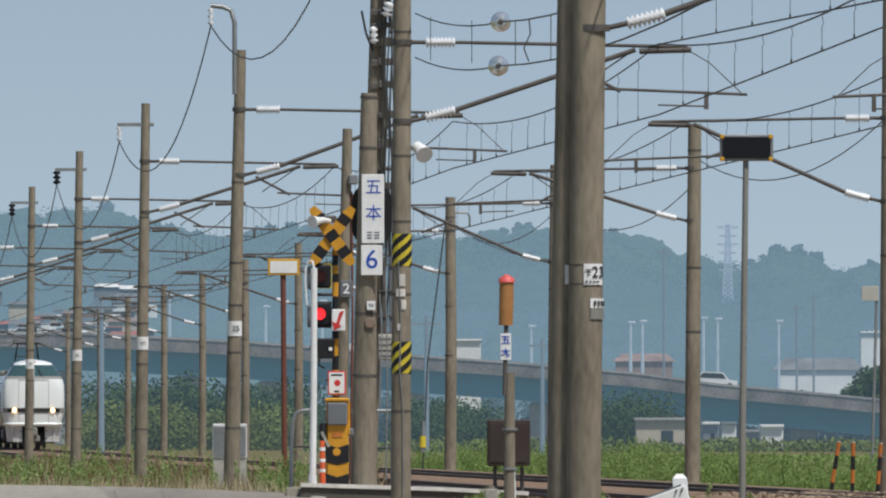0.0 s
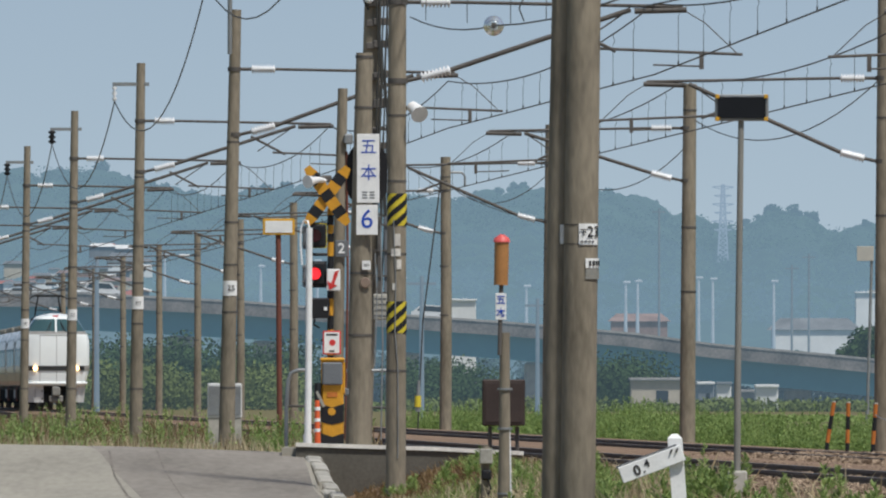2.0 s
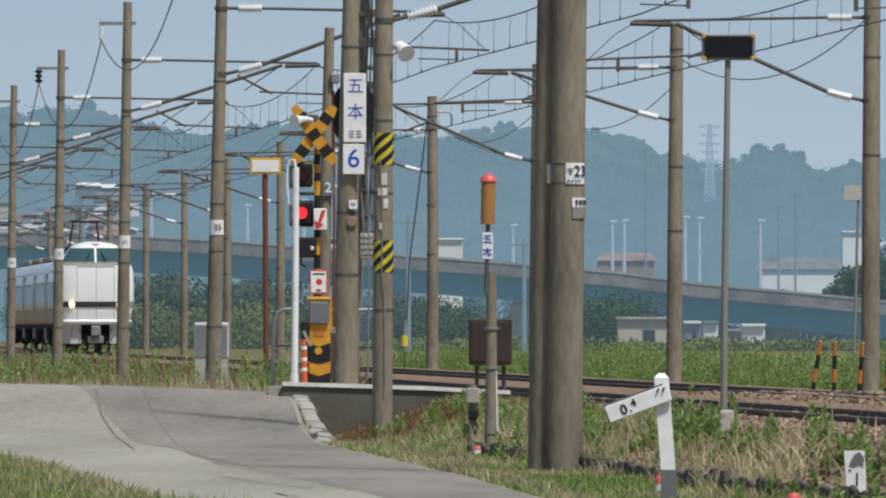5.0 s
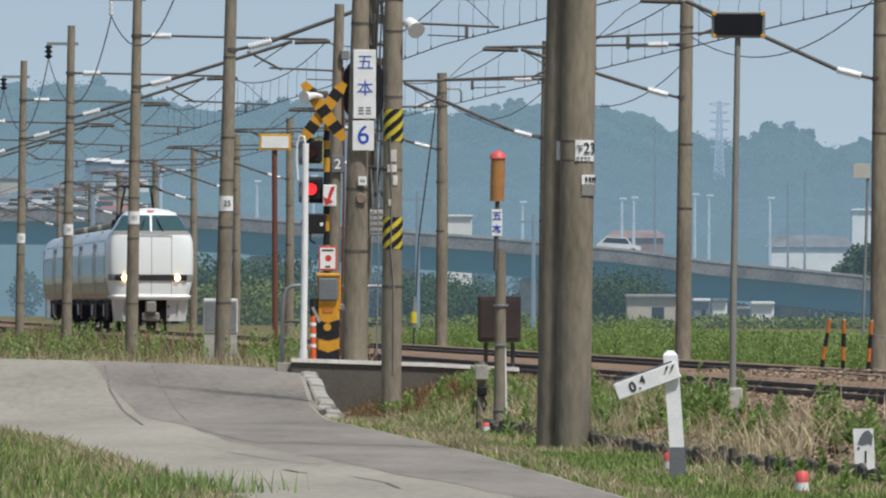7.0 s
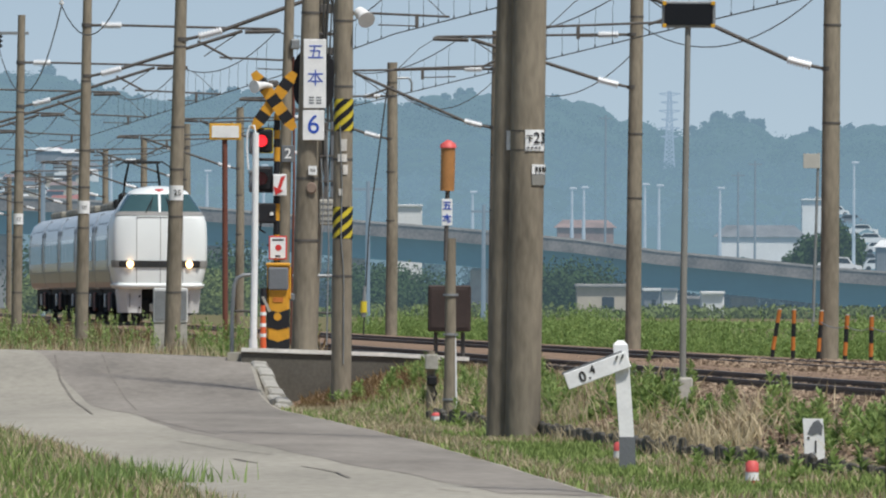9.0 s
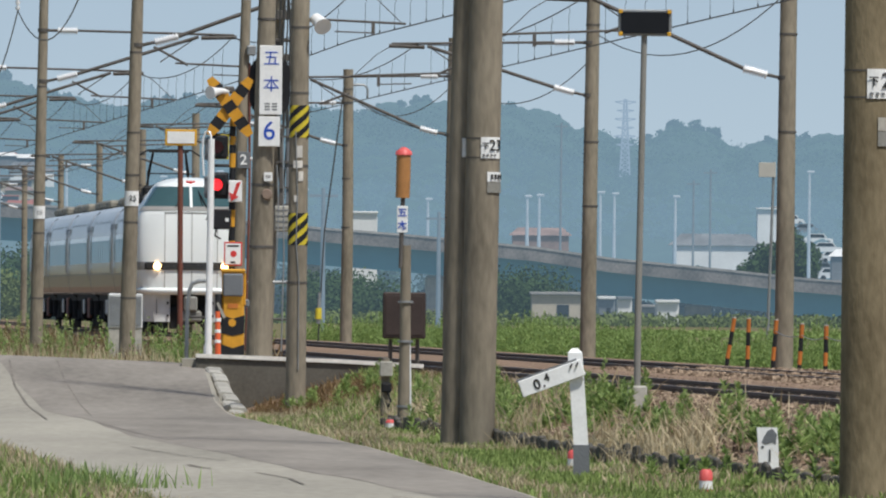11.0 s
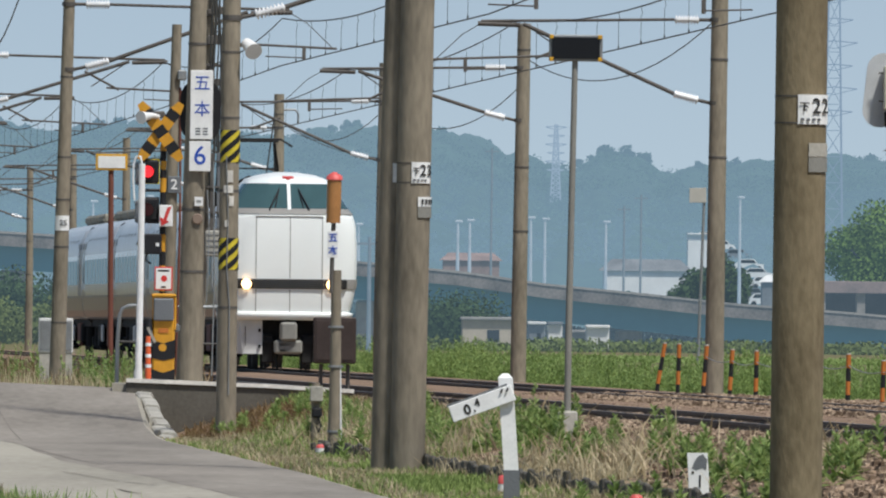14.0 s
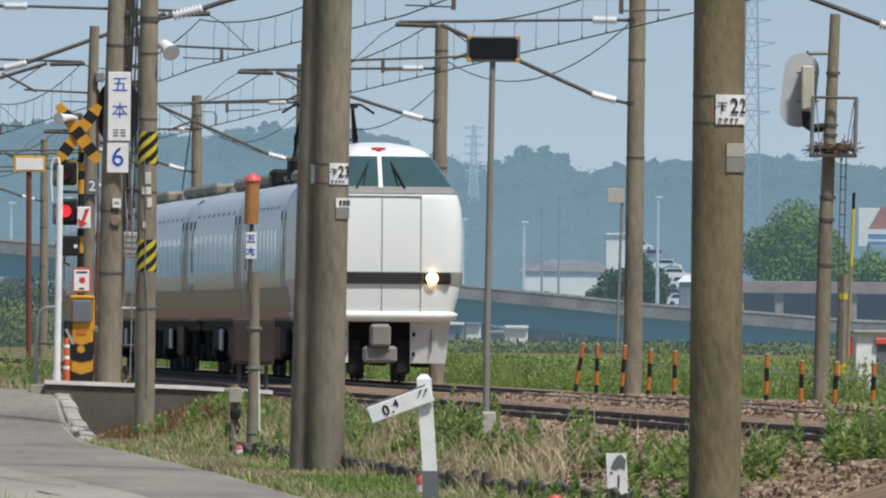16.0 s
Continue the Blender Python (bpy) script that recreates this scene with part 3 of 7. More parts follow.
def slope_woods():
    """Tree crowns over the hill slopes, in three belts of growing distance."""
    rng = np.random.default_rng(21)
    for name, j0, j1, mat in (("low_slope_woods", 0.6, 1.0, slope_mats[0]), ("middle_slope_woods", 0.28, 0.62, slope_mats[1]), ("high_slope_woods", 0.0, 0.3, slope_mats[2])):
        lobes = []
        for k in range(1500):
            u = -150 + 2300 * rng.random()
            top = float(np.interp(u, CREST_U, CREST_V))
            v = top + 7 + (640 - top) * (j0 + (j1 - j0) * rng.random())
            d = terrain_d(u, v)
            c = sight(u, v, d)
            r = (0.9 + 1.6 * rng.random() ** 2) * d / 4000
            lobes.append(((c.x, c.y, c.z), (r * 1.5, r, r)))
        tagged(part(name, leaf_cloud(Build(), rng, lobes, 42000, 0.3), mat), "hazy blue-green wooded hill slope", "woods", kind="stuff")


slope_woods()


def box_house(u, v0, v1, w, d, mats, label, name="house", windows=True, flat=False):
    """A small far building: walls, roof, windows; bearing of its middle, base and eaves heights."""
    base, top = sight(u, v0, d), sight(u, v1, d)
    wide = w * d / FOCAL
    root = thing(name, (base.x, d, terrain_z(u, d) - 0.2), label, name.replace("_", " "), "far buildings" if name == "house" else "")
    h = top.z - root.matrix_basis.translation.z
    b = Build()
    b.box((0, 2, h / 2), (wide, 4, h), bevel=0.05)
    part("wall", b, mats[0], root)
    b = Build()
    if flat:
        b.box((0, 1.9, h + 0.1), (wide * 1.06, 4.4, 0.2), bevel=0.04)
    else:
        b.rings([[(-wide * 0.56, -0.3, h), (wide * 0.56, -0.3, h), (wide * 0.4, 2, h + wide * 0.14), (-wide * 0.4, 2, h + wide * 0.14)], [(-wide * 0.56, 4.3, h), (wide * 0.56, 4.3, h), (wide * 0.4, 2.1, h + wide * 0.14), (-wide * 0.4, 2.1, h + wide * 0.14)]], smooth=False)
    part("roof", b, mats[1], root)
    if windows:
        for q in (-0.22, 0.2) if wide > 4 else (0.12,):
            b = Build()
            b.box((q * wide, -0.01, h * 0.55), (wide * 0.24, 0.06, h * 0.34))
            part("window", b, far_dark, root)


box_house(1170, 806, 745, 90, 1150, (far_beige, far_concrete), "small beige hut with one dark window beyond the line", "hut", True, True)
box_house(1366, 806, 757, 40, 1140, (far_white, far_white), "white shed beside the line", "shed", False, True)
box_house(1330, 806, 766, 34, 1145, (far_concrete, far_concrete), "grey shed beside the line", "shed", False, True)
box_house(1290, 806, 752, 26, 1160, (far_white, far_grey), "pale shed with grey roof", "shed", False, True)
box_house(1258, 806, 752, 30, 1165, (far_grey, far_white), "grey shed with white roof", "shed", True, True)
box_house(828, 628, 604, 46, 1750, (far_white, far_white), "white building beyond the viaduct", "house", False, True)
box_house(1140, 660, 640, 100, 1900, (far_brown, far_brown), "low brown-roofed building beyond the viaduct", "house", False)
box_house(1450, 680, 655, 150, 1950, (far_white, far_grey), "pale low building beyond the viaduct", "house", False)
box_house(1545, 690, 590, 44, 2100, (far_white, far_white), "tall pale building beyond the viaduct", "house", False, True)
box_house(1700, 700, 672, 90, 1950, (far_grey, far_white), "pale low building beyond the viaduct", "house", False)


def town():
    rng = np.random.default_rng(9)
    for k in range(34):
        u = -40 + 330 * rng.random()
        v = 505 + 90 * rng.random()
        d = terrain_d(u, v + 26)
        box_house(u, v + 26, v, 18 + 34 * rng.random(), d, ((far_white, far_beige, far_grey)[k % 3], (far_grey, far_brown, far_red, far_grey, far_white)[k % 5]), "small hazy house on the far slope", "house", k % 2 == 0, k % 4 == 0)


town()


def parked_cars():
    rng = np.random.default_rng(14)
    spots = [(1560, 602), (1584, 618), (1612, 634), (1632, 652), (1648, 668), (1662, 684)] + [(20 + 26 * k, 590 + 10 * (k % 3)) for k in range(8)] + [(1640, 705), (1660, 715)]
    for k, (u, v) in enumerate(spots):
        car_thing(u, v, terrain_d(u, v), (far_white, far_white, far_grey, far_white)[k % 4], "parked pale car on the far slope", "parked cars")


def car_thing(u, v, d, mat, label, group=""):
    p = sight(u, v, d)
    root = thing("car", p, label, "car", group)
    b = Build()
    b.rings([[(x, y, z) for x, z in ((-2.0, 0.3), (2.0, 0.3), (2.0, 0.85), (1.2, 0.95), (0.7, 1.55), (-1.2, 1.55), (-1.8, 0.95), (-2.0, 0.9))] for y in (-0.8, 0.8)], smooth=False)
    body = part("body", b, mat, root)
    b = Build()
    b.rings([[(x, y, z) for x, z in ((-1.5, 1.0), (0.95, 1.0), (0.62, 1.45), (-1.15, 1.45))] for y in (-0.82, 0.82)], smooth=False)
    part("window", b, far_dark, body)
    for x in (-1.3, 1.3):
        for y in (-0.78, 0.78):
            b = Build()
            b.path([(x, y - 0.1, 0.32), (x, y + 0.1, 0.32)], 0.32, 14)
            part("wheel", b, far_dark, root)
    return root


parked_cars()


def lamp_posts():
    for k, (u, v0, v1) in enumerate(((1116, 650, 568), (1137, 650, 566), (1270, 660, 562), (1378, 680, 566), (1245, 655, 560), (470, 610, 540), (570, 610, 530), (1615, 700, 520), (990, 640, 560), (940, 640, 575), (720, 620, 560), (300, 600, 520))):
        v0 = float(np.interp(u, *zip(*VIADUCT)))
        p = sight(u, v0, 1602)
        h = (v0 - v1) * 1602 / FOCAL
        root = thing("street_lamp", (p.x, 1602, p.z - 0.2), "pale tall street lamp standing on the viaduct", "street lamp", "street lamps")
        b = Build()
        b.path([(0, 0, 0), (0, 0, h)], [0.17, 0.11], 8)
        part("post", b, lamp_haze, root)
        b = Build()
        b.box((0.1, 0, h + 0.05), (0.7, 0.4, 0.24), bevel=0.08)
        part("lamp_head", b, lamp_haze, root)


lamp_posts()


def pylon(u, v_base, v_top, d, half, mat, label):
    top = sight(u, v_top, d)
    base = Vector((top.x, d, terrain_z(u, d) - 0.3))
    root = thing("lattice_pylon", base, label, "pylon", "pylons")
    h = top.z - base.z
    k = d / FOCAL
    b = Build()
    n = 16
    r = 1.7 * k
    for i in range(n):
        z0, z1 = h * i / n, h * (i + 1) / n
        w0, w1 = half * k * (1 - 0.75 * i / n), half * k * (1 - 0.75 * (i + 1) / n)
        for sx in (-1, 1):
            for sy in (-1, 1):
                b.path([(sx * w0, sy * w0, z0), (sx * w1, sy * w1, z1)], r, 4, False)
            b.path([(sx * w0, -w0, z0), (-sx * w1, -w1, z1)], r * 0.6, 4, False)
        b.path([(-w1, -w1, z1), (w1, -w1, z1)], r * 0.6, 4, False)
    part("mast", b, mat, root)
    arms = 11 if half > 15 else 6
    for i in range(arms):
        z = h * (0.42 + 0.55 * i / (arms - 1))
        w = half * k * (2.1 if i % 2 else 1.7)
        b = Build()
        for s in (-1, 1):
            b.path([(0, 0, z + 0.08 * w), (s * w, 0, z)], r * 0.8, 4, False)
            b.path([(0, 0, z - 0.25 * w), (s * w, 0, z)], r * 0.6, 4, False)
        part("cross_arm", b, mat, root)


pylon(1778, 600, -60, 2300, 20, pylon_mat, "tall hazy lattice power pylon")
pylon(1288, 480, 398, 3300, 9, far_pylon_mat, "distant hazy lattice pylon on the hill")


def overpass():
    """Low concrete overpass behind the round tree."""
    root = thing("overpass", (0, 0, 0), "pinkish concrete overpass with dark openings", "overpass")
    a, c = sight(1700, 690, 1850), sight(2250, 692, 1850)
    b = Build()
    b.box(((a.x + c.x) / 2, 1850, a.z + 0.6), (c.x - a.x, 4, 1.25), bevel=0.05)
    part("deck", b, far_brown, root)
    for u in (1760, 1830, 1905, 1960, 2030, 2100):
        p = sight(u, 690, 1850)
        b = Build()
        b.box((p.x, 1850, (p.z + FIELD) / 2), (0.9, 3.0, p.z - FIELD), bevel=0.05)
        part("pier", b, far_concrete, root)
    # dark sheet added behind the piers to darken the openings
    b = Build()
    b.box(((a.x + c.x) / 2, 1858, (a.z + FIELD) / 2), (c.x - a.x, 0.5, a.z - FIELD))
    part("dark_backing", b, far_dark, root)


overpass()


def far_poles():
    for u, v0, v1, d in ((1175, 660, 440, 1720), (1410, 690, 540, 1720), (755, 790, 560, 800), (960, 780, 600, 900), (180, 800, 530, 760), (1440, 690, 520, 1720)):
        top = sight(u, v1, d)
        base = Vector((top.x, d, FIELD))
        root = thing("utility_pole", base, "thin hazy utility pole with crossarm", "pole", "far utility poles")
        h = top.z - base.z
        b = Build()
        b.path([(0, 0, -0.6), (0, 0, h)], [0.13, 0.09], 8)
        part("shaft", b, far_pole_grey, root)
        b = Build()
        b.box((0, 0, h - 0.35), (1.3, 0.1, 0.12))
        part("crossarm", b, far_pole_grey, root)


far_poles()


def moving_car(label):
    return car_thing(0, 760, 1600, far_white, label, "cars on the viaduct")


car_a, car_b, car_c = (moving_car("white car driving along the viaduct") for _ in range(3))


# ---- poles, brackets and overhead line ----
def insulator(b, p0, p1, r=0.075, sheds=8):
    """Ribbed insulator between two points."""
    p0, p1 = Vector(p0), Vector(p1)
    pts, radii = [], []
    for k in range(sheds * 2 + 1):
        pts.append(p0.lerp(p1, k / (sheds * 2)))
        radii.append(r * 1.1 if k % 2 else r * 0.36)
    return b.path(pts, radii, 10)


def band_ring(b, z, r, h=0.03):
    return b.path([(0, 0, z - h / 2), (0, 0, z + h / 2)], r, 20)


def plate_label(root, x0, r, z, turn, w, h, name="number_plate", mat=None, y0=0.0):
    """A thin plate wrapped on a round pole; turn: degrees to the right of the front."""
    b = Build()
    rows = []
    for zz, rr in ((z - h / 2, r + 0.002), (z - h / 2, r + 0.012), (z + h / 2, r + 0.012), (z + h / 2, r + 0.002)):
        rows.append([(x0 + rr * math.sin(radians(turn) + w / r * (k / 10 - 0.5)), y0 - rr * math.cos(radians(turn) + w / r * (k / 10 - 0.5)), zz) for k in range(11)])
    b.rings(rows, closed=False, smooth=False, caps=(False, False))
    return part(name, b, mat or white_paint, root, "weathered white number plate")


def plate_word(text, size, root, x0, r, z, turn, bold=0.002, y0=0.0):
    a = radians(turn)
    ob = word(text, size, dark_ink, (0, 0, 0), root, bold=bold)
    ob.matrix_basis = Matrix.Translation((x0 + (r + 0.022) * math.sin(a), y0 - (r + 0.022) * math.cos(a), z)) @ pose(0, 0, 0, 0, 0, turn) @ pose(0, 0, 0, 90)


def bracket(root, side, z_low, z_top, reach, pole_r, lean):
    """Overhead line bracket: insulated stay and strut tubes, with the registration arm."""
    x0 = side * pole_r + lean
    for z, tilt in ((z_top, 0.0), (z_low, 0.26)):
        b = Build()
        insulator(b, (x0 + side * 0.18, 0, z + 0.18 * tilt), (x0 + side * 0.58, 0, z + 0.58 * tilt))
        part("insulator", b, porcelain, root, "white ribbed porcelain insulator")
        b = Build()
        b.path([(x0 - side * 0.03, 0, z), (x0 + side * 0.18, 0, z + 0.18 * tilt)], 0.028, 8)
        b.path([(lean, 0, z - 0.035), (lean, 0, z + 0.035)], pole_r + 0.008, 18)
        part("clamp", b, weathered_tube, root)
    top_end = (side * (reach + 0.7), 0, z_top - 0.06)
    b = Build()
    b.path([(x0 + side * 0.58, 0, z_top), top_end], 0.024, 8)
    b.path([(side * (reach + 0.05), 0, z_top - 0.12), (side * (reach + 0.75), 0, z_top - 0.1)], 0.04, 8)
    part("stay_tube", b, weathered_tube, root)
    b = Build()
    b.path([(x0 + side * 0.58, 0, z_low + 0.15), (side * reach, 0, z_top - 0.1)], 0.034, 8)
    part("strut_tube", b, weathered_tube, root)
    b = Build()
    mid = (side * (reach * 0.72), 0, z_low + (z_top - z_low) * 0.7)
    b.path([(side * (reach - 0.45), 0, z_top - 0.62), (side * (reach + 1.5), 0, z_top - 0.7)], 0.02, 8)
    b.path([mid, (side * (reach - 0.2), 0, z_top - 0.66)], 0.024, 8)
    b.path([(side * (reach - 0.05), 0, z_top - 0.12), (side * (reach - 0.75), 0, z_top - 0.6)], 0.012, 6)
    b.path([(side * (reach + 0.7), 0, z_top - 0.1), (side * (reach + 1.0), 0, z_top - 0.28), (side * (reach + 1.42), 0, z_top - 0.68)], 0.008, 6)
    b.box((side * (reach + 0.95), 0, z_top - 0.78), (0.06, 0.06, 0.24))
    b.path([(side * (reach + 0.95), 0, z_top - 0.86), (side * (reach + 0.3), 0, z_top - 0.84)], 0.012, 6)
    part("registration_arm", b, weathered_tube, root)


def feeder_arm(root, z, hook, lean, dark=False):
    b = Build()
    if hook:
        pts = [(-0.1, -0.16, z - 0.75)] + [(-0.1 + 0.0 * k, -0.16, z - 0.75 + 0.3 * k) for k in range(1, 5)] + [(-0.16, -0.16, z + 0.66), (-0.3, -0.16, z + 0.72), (-0.5, -0.16, z + 0.74)]
        b.path(pts, 0.04, 8)
        tip = (-0.5, -0.16, z + 0.74)
    else:
        b.box((-0.2, -0.02, z - 0.42), (0.72, 0.07, 0.07))
        tip = (-0.52, -0.02, z - 0.42)
    b.v = [(px + lean, py, pz) for px, py, pz in b.v]
    tip = (tip[0] + lean, tip[1], tip[2])
    part("feeder_arm", b, galvanised, root, "grey steel feeder arm")
    b = Build()
    insulator(b, (tip[0], tip[1], tip[2] - 0.02), (tip[0], tip[1], tip[2] - 0.34), 0.09 if dark else 0.05, 3)
    part("hanging_insulator", b, black_paint if dark else porcelain, root)
    return tip


# bearing, foot, distance, foot radius, top radius, height of the top
LEFT = ((1719, 1062, 132, 0.196, 0.186, 9.0), (1030, 1012, 184, 0.185, 0.165, 9.0), (709, 971, 238, 0.138, 0.112, 9.0), (408, 862, 298, 0.14, 0.09, 7.3), (248, 860, 349, 0.135, 0.085, 7.34), (133, 846, 406, 0.125, 0.085, 7.29), (50, 838, 460, 0.12, 0.085, 7.22), (-20, 830, 515, 0.12, 0.09, 7.2), (-75, 825, 570, 0.12, 0.09, 7.2))
LEAN = (0.02, 0.12, 0.03, 0.17, 0.11, 0.1, 0.1, 0.05, 0.03)
feeder_tips = []


def left_poles():
    for i, ((u, v, d, r0, r1, tall), lean) in enumerate(zip(LEFT, LEAN)):
        foot = sight(u, v, d)
        base = ground_z(foot.x, d) - 0.1
        h = tall - base
        label = "weathered brown concrete overhead line pole beside the lane"
        if i == 2:
            label = "concrete pole wrapped with yellow and black warning bands"
        root = thing("catenary_pole", (foot.x, d, base), label, "pole", "poles along the near track")
        b = Build()
        b.path([(lean * k / 6, 0, h * k / 6) for k in range(7)], [r0 + (r1 - r0) * k / 6 for k in range(7)], 28)
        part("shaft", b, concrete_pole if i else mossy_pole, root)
        if i == 1:
            b = Build()
            b.path([(-0.2 + 0.18 * k / 4, 0.2, h * k / 4) for k in range(5)], [0.18, 0.175, 0.17, 0.165, 0.16], 28)
            part("second_shaft", b, concrete_pole, root)
        zl = 2.62 - (0.035, 0.085)[i] - base if i < 2 else 2.62 - base
        rr = r0 + (r1 - r0) * zl / h
        lx = lean * zl / h
        s = d / FOCAL
        if i < 2:
            plate_label(root, lx, rr, zl, 34 if i == 0 else 28, 0.28 if i == 0 else 0.22, 0.22)
            plate_word("下", 0.075, root, lx, rr, zl + 0.015, 6 if i == 0 else 7)
            for digit, turn in zip("22" if i == 0 else "23", (32, 56) if i == 0 else (29, 53)):
                plate_word(digit, 0.16, root, lx, rr, zl + 0.02, turn, 0.001)
            for q in range(4):
                plate_label(root, lx, rr + 0.012, zl - 0.075, 2 + 12 * q, 0.024, 0.02, "bar", grey_panel)
            for q in (-0.1, 0.1):
                b = Build()
                band_ring(b, zl + q, rr + 0.004, 0.012)
                b.v = [(px + lx, py, pz) for px, py, pz in b.v]
                part("steel_band", b, weathered_tube, root)
            plate_label(root, lx, rr, zl - 0.3, 46, 0.2, 0.1, "small_plate", white_paint if i else concrete)
            if i == 1:
                for q in range(4):
                    plate_label(root, lx, rr + 0.012, zl - 0.3, 28 + 13 * q, 0.022 + 0.006 * (q % 2), 0.05, "bar", dark_ink)
            plate_label(root, lx, rr, zl - 0.41, 46, 0.2, 0.11, "faded_plate", concrete_grey)
            if i == 1:
                plate_label(root, -0.2 + 0.18 * zl / h, 0.172, zl, -5, 0.04, 0.2, "edge_plate", y0=0.2)
        elif i != 2 and i < 7:
            plate_label(root, lx, rr, zl, 4, 0.27, 0.25)
            if i == 3:
                plate_word("25", 0.13, root, lx, rr, zl, 10, 0.001)
            else:
                for q in range(3):
                    plate_label(root, lx, rr + 0.012, zl, -8 + 16 * q, 0.009, 0.08, "bar", dark_ink)
        if i == 2:
            for z, turn, w, tall in ((2.93, 6, 0.07, 0.16), (2.76, -4, 0.12, 0.1), (2.6, 14, 0.06, 0.13), (2.3, -12, 0.05, 0.09)):
                plate_label(root, lx, rr, z - base, turn, w, tall, "paint_patch", coping_pale)
        for z in (0.2, 0.36, 0.46, 0.55, 0.72) if i > 1 else (0.72,):
            b = Build()
            band_ring(b, h * z, r0 + (r1 - r0) * z + 0.006, 0.03)
            b.v = [(px + lean * z, py, pz) for px, py, pz in b.v]
            part("pole_band", b, weathered_tube, root)
        reach = 3.15 if i > 1 else 3.3
        if i > 0:
            bracket(root, 1, (0, 5.09, 5.06)[i] - base if i < 3 else 5.2 - base, (6.12 if i == 2 else 6.3 if i == 3 else 6.2) - base, reach, r1 + 0.015, lean * 0.85)
        if i > 2:
            t = feeder_arm(root, h, i == 3, lean, i in (5, 6))
            feeder_tips.append((foot.x + t[0], d + t[1], base + t[2] - 0.34))


left_poles()

RIGHT = ((2099, 236), (1572, 292), (1225, 348), (980, 402), (797, 458), (652, 514), (528, 570), (434, 626), (358, 682), (290, 740), (226, 800), (176, 860), (120, 920))


def right_poles():
    for i, (u, d) in enumerate(RIGHT):
        x = sight(u, 760, d).x
        base = ground_z(x, d) - 0.1
        tall = 9.0 if i < 2 else 6.92
        root = thing("catenary_pole", (x, d, base), "weathered grey-brown concrete pole beyond the far track", "pole", "poles along the far track")
        h = tall - base
        r0, r1 = (0.16, 0.13) if i < 5 else (0.15, 0.12)
        b = Build()
        b.path([(0.0, 0, 0), (0.02, 0, h / 2), (0.05 if i < 4 else 0, 0, h)], [r0, (r0 + r1) / 2, r1], 20)
        part("shaft", b, concrete_pole, root)
        for z in (0.45, 0.62, 0.93):
            b = Build()
            band_ring(b, h * z, r0 + (r1 - r0) * z + 0.008, 0.035)
            b.v = [(px + (0.05 if i < 4 else 0) * z, py, pz) for px, py, pz in b.v]
            part("pole_band", b, weathered_tube, root)
        bracket(root, -1, (4.9, 4.68, 5.02, 4.72)[i] - base if i < 4 else 4.95 - base, 6.05 - base, 3.2, r1, 0)
        if i in (4, 5):
            b = Build()
            b.path([(0, 0, h - 0.4), (0.42, 0, h - 0.4), (0.5, 0, h - 0.5), (0.5, 0, h - 0.75)], 0.03, 8)
            part("side_arm", b, galvanised, root)


right_poles()


def sagging(p, q, sag, n=14):
    p, q = Vector(p), Vector(q)
    return [p.lerp(q, k / n) - Vector((0, 0, 4 * sag * (k / n) * (1 - k / n))) for k in range(n + 1)]


def overhead(centre, stops, z_top, heights, sag, label):
    """Messenger, contact wire and droppers, span by span; heights: contact wire height at each stop."""
    root = thing("overhead_line", (0, 0, 0), label, "overhead wire", "overhead lines")
    for (a, za), (c, zc) in zip(zip(stops, heights), zip(stops[1:], heights[1:])):
        xa, xc = centre(a), centre(c)
        b = Build()
        b.path(sagging((xa, a, z_top), (xc, c, z_top), sag), 0.011, 6)
        part("messenger_wire", b, wire_mat, root)
        b = Build()
        b.path([(xa, a, za), (xc, c, zc)], 0.0105, 6)
        part("contact_wire", b, wire_mat, root)
        if a < 420:
            n = max(3, int((c - a) / 5))
            for k in range(1, n):
                f = k / n
                top = Vector((xa, a, z_top)).lerp(Vector((xc, c, z_top)), f) - Vector((0, 0, sag * 4 * f * (1 - f)))
                low = Vector((top.x, top.y, za + (zc - za) * f))
                b = Build()
                b.path([top, top + Vector((0.02, 0, -0.1)), top + Vector((0, 0, -0.14)), low], 0.0055, 4)
                b.box(low + Vector((0, 0, 0.02)), (0.022, 0.03, 0.06))
                part("dropper", b, wire_mat, root)


NEAR_STOPS = (70, 132, 184, 238, 298, 349, 406, 460, 515, 570, 640, 720, 800, 900)
FAR_STOPS = (80, 180, 236, 292, 348, 402, 458, 514, 570, 626, 682, 740, 800, 860, 920)
overhead(lambda y: near_track(y) + 0.1, NEAR_STOPS, 6.1, (5.4, 5.4, 5.42, 5.15, 5.31) + (5.2,) * 9, 0.38, "near track messenger and contact wires with droppers")
overhead(lambda y: far_track(y) - 0.1, FAR_STOPS, 6.0, (5.15,) * 15, 0.3, "far track messenger and contact wires with droppers")


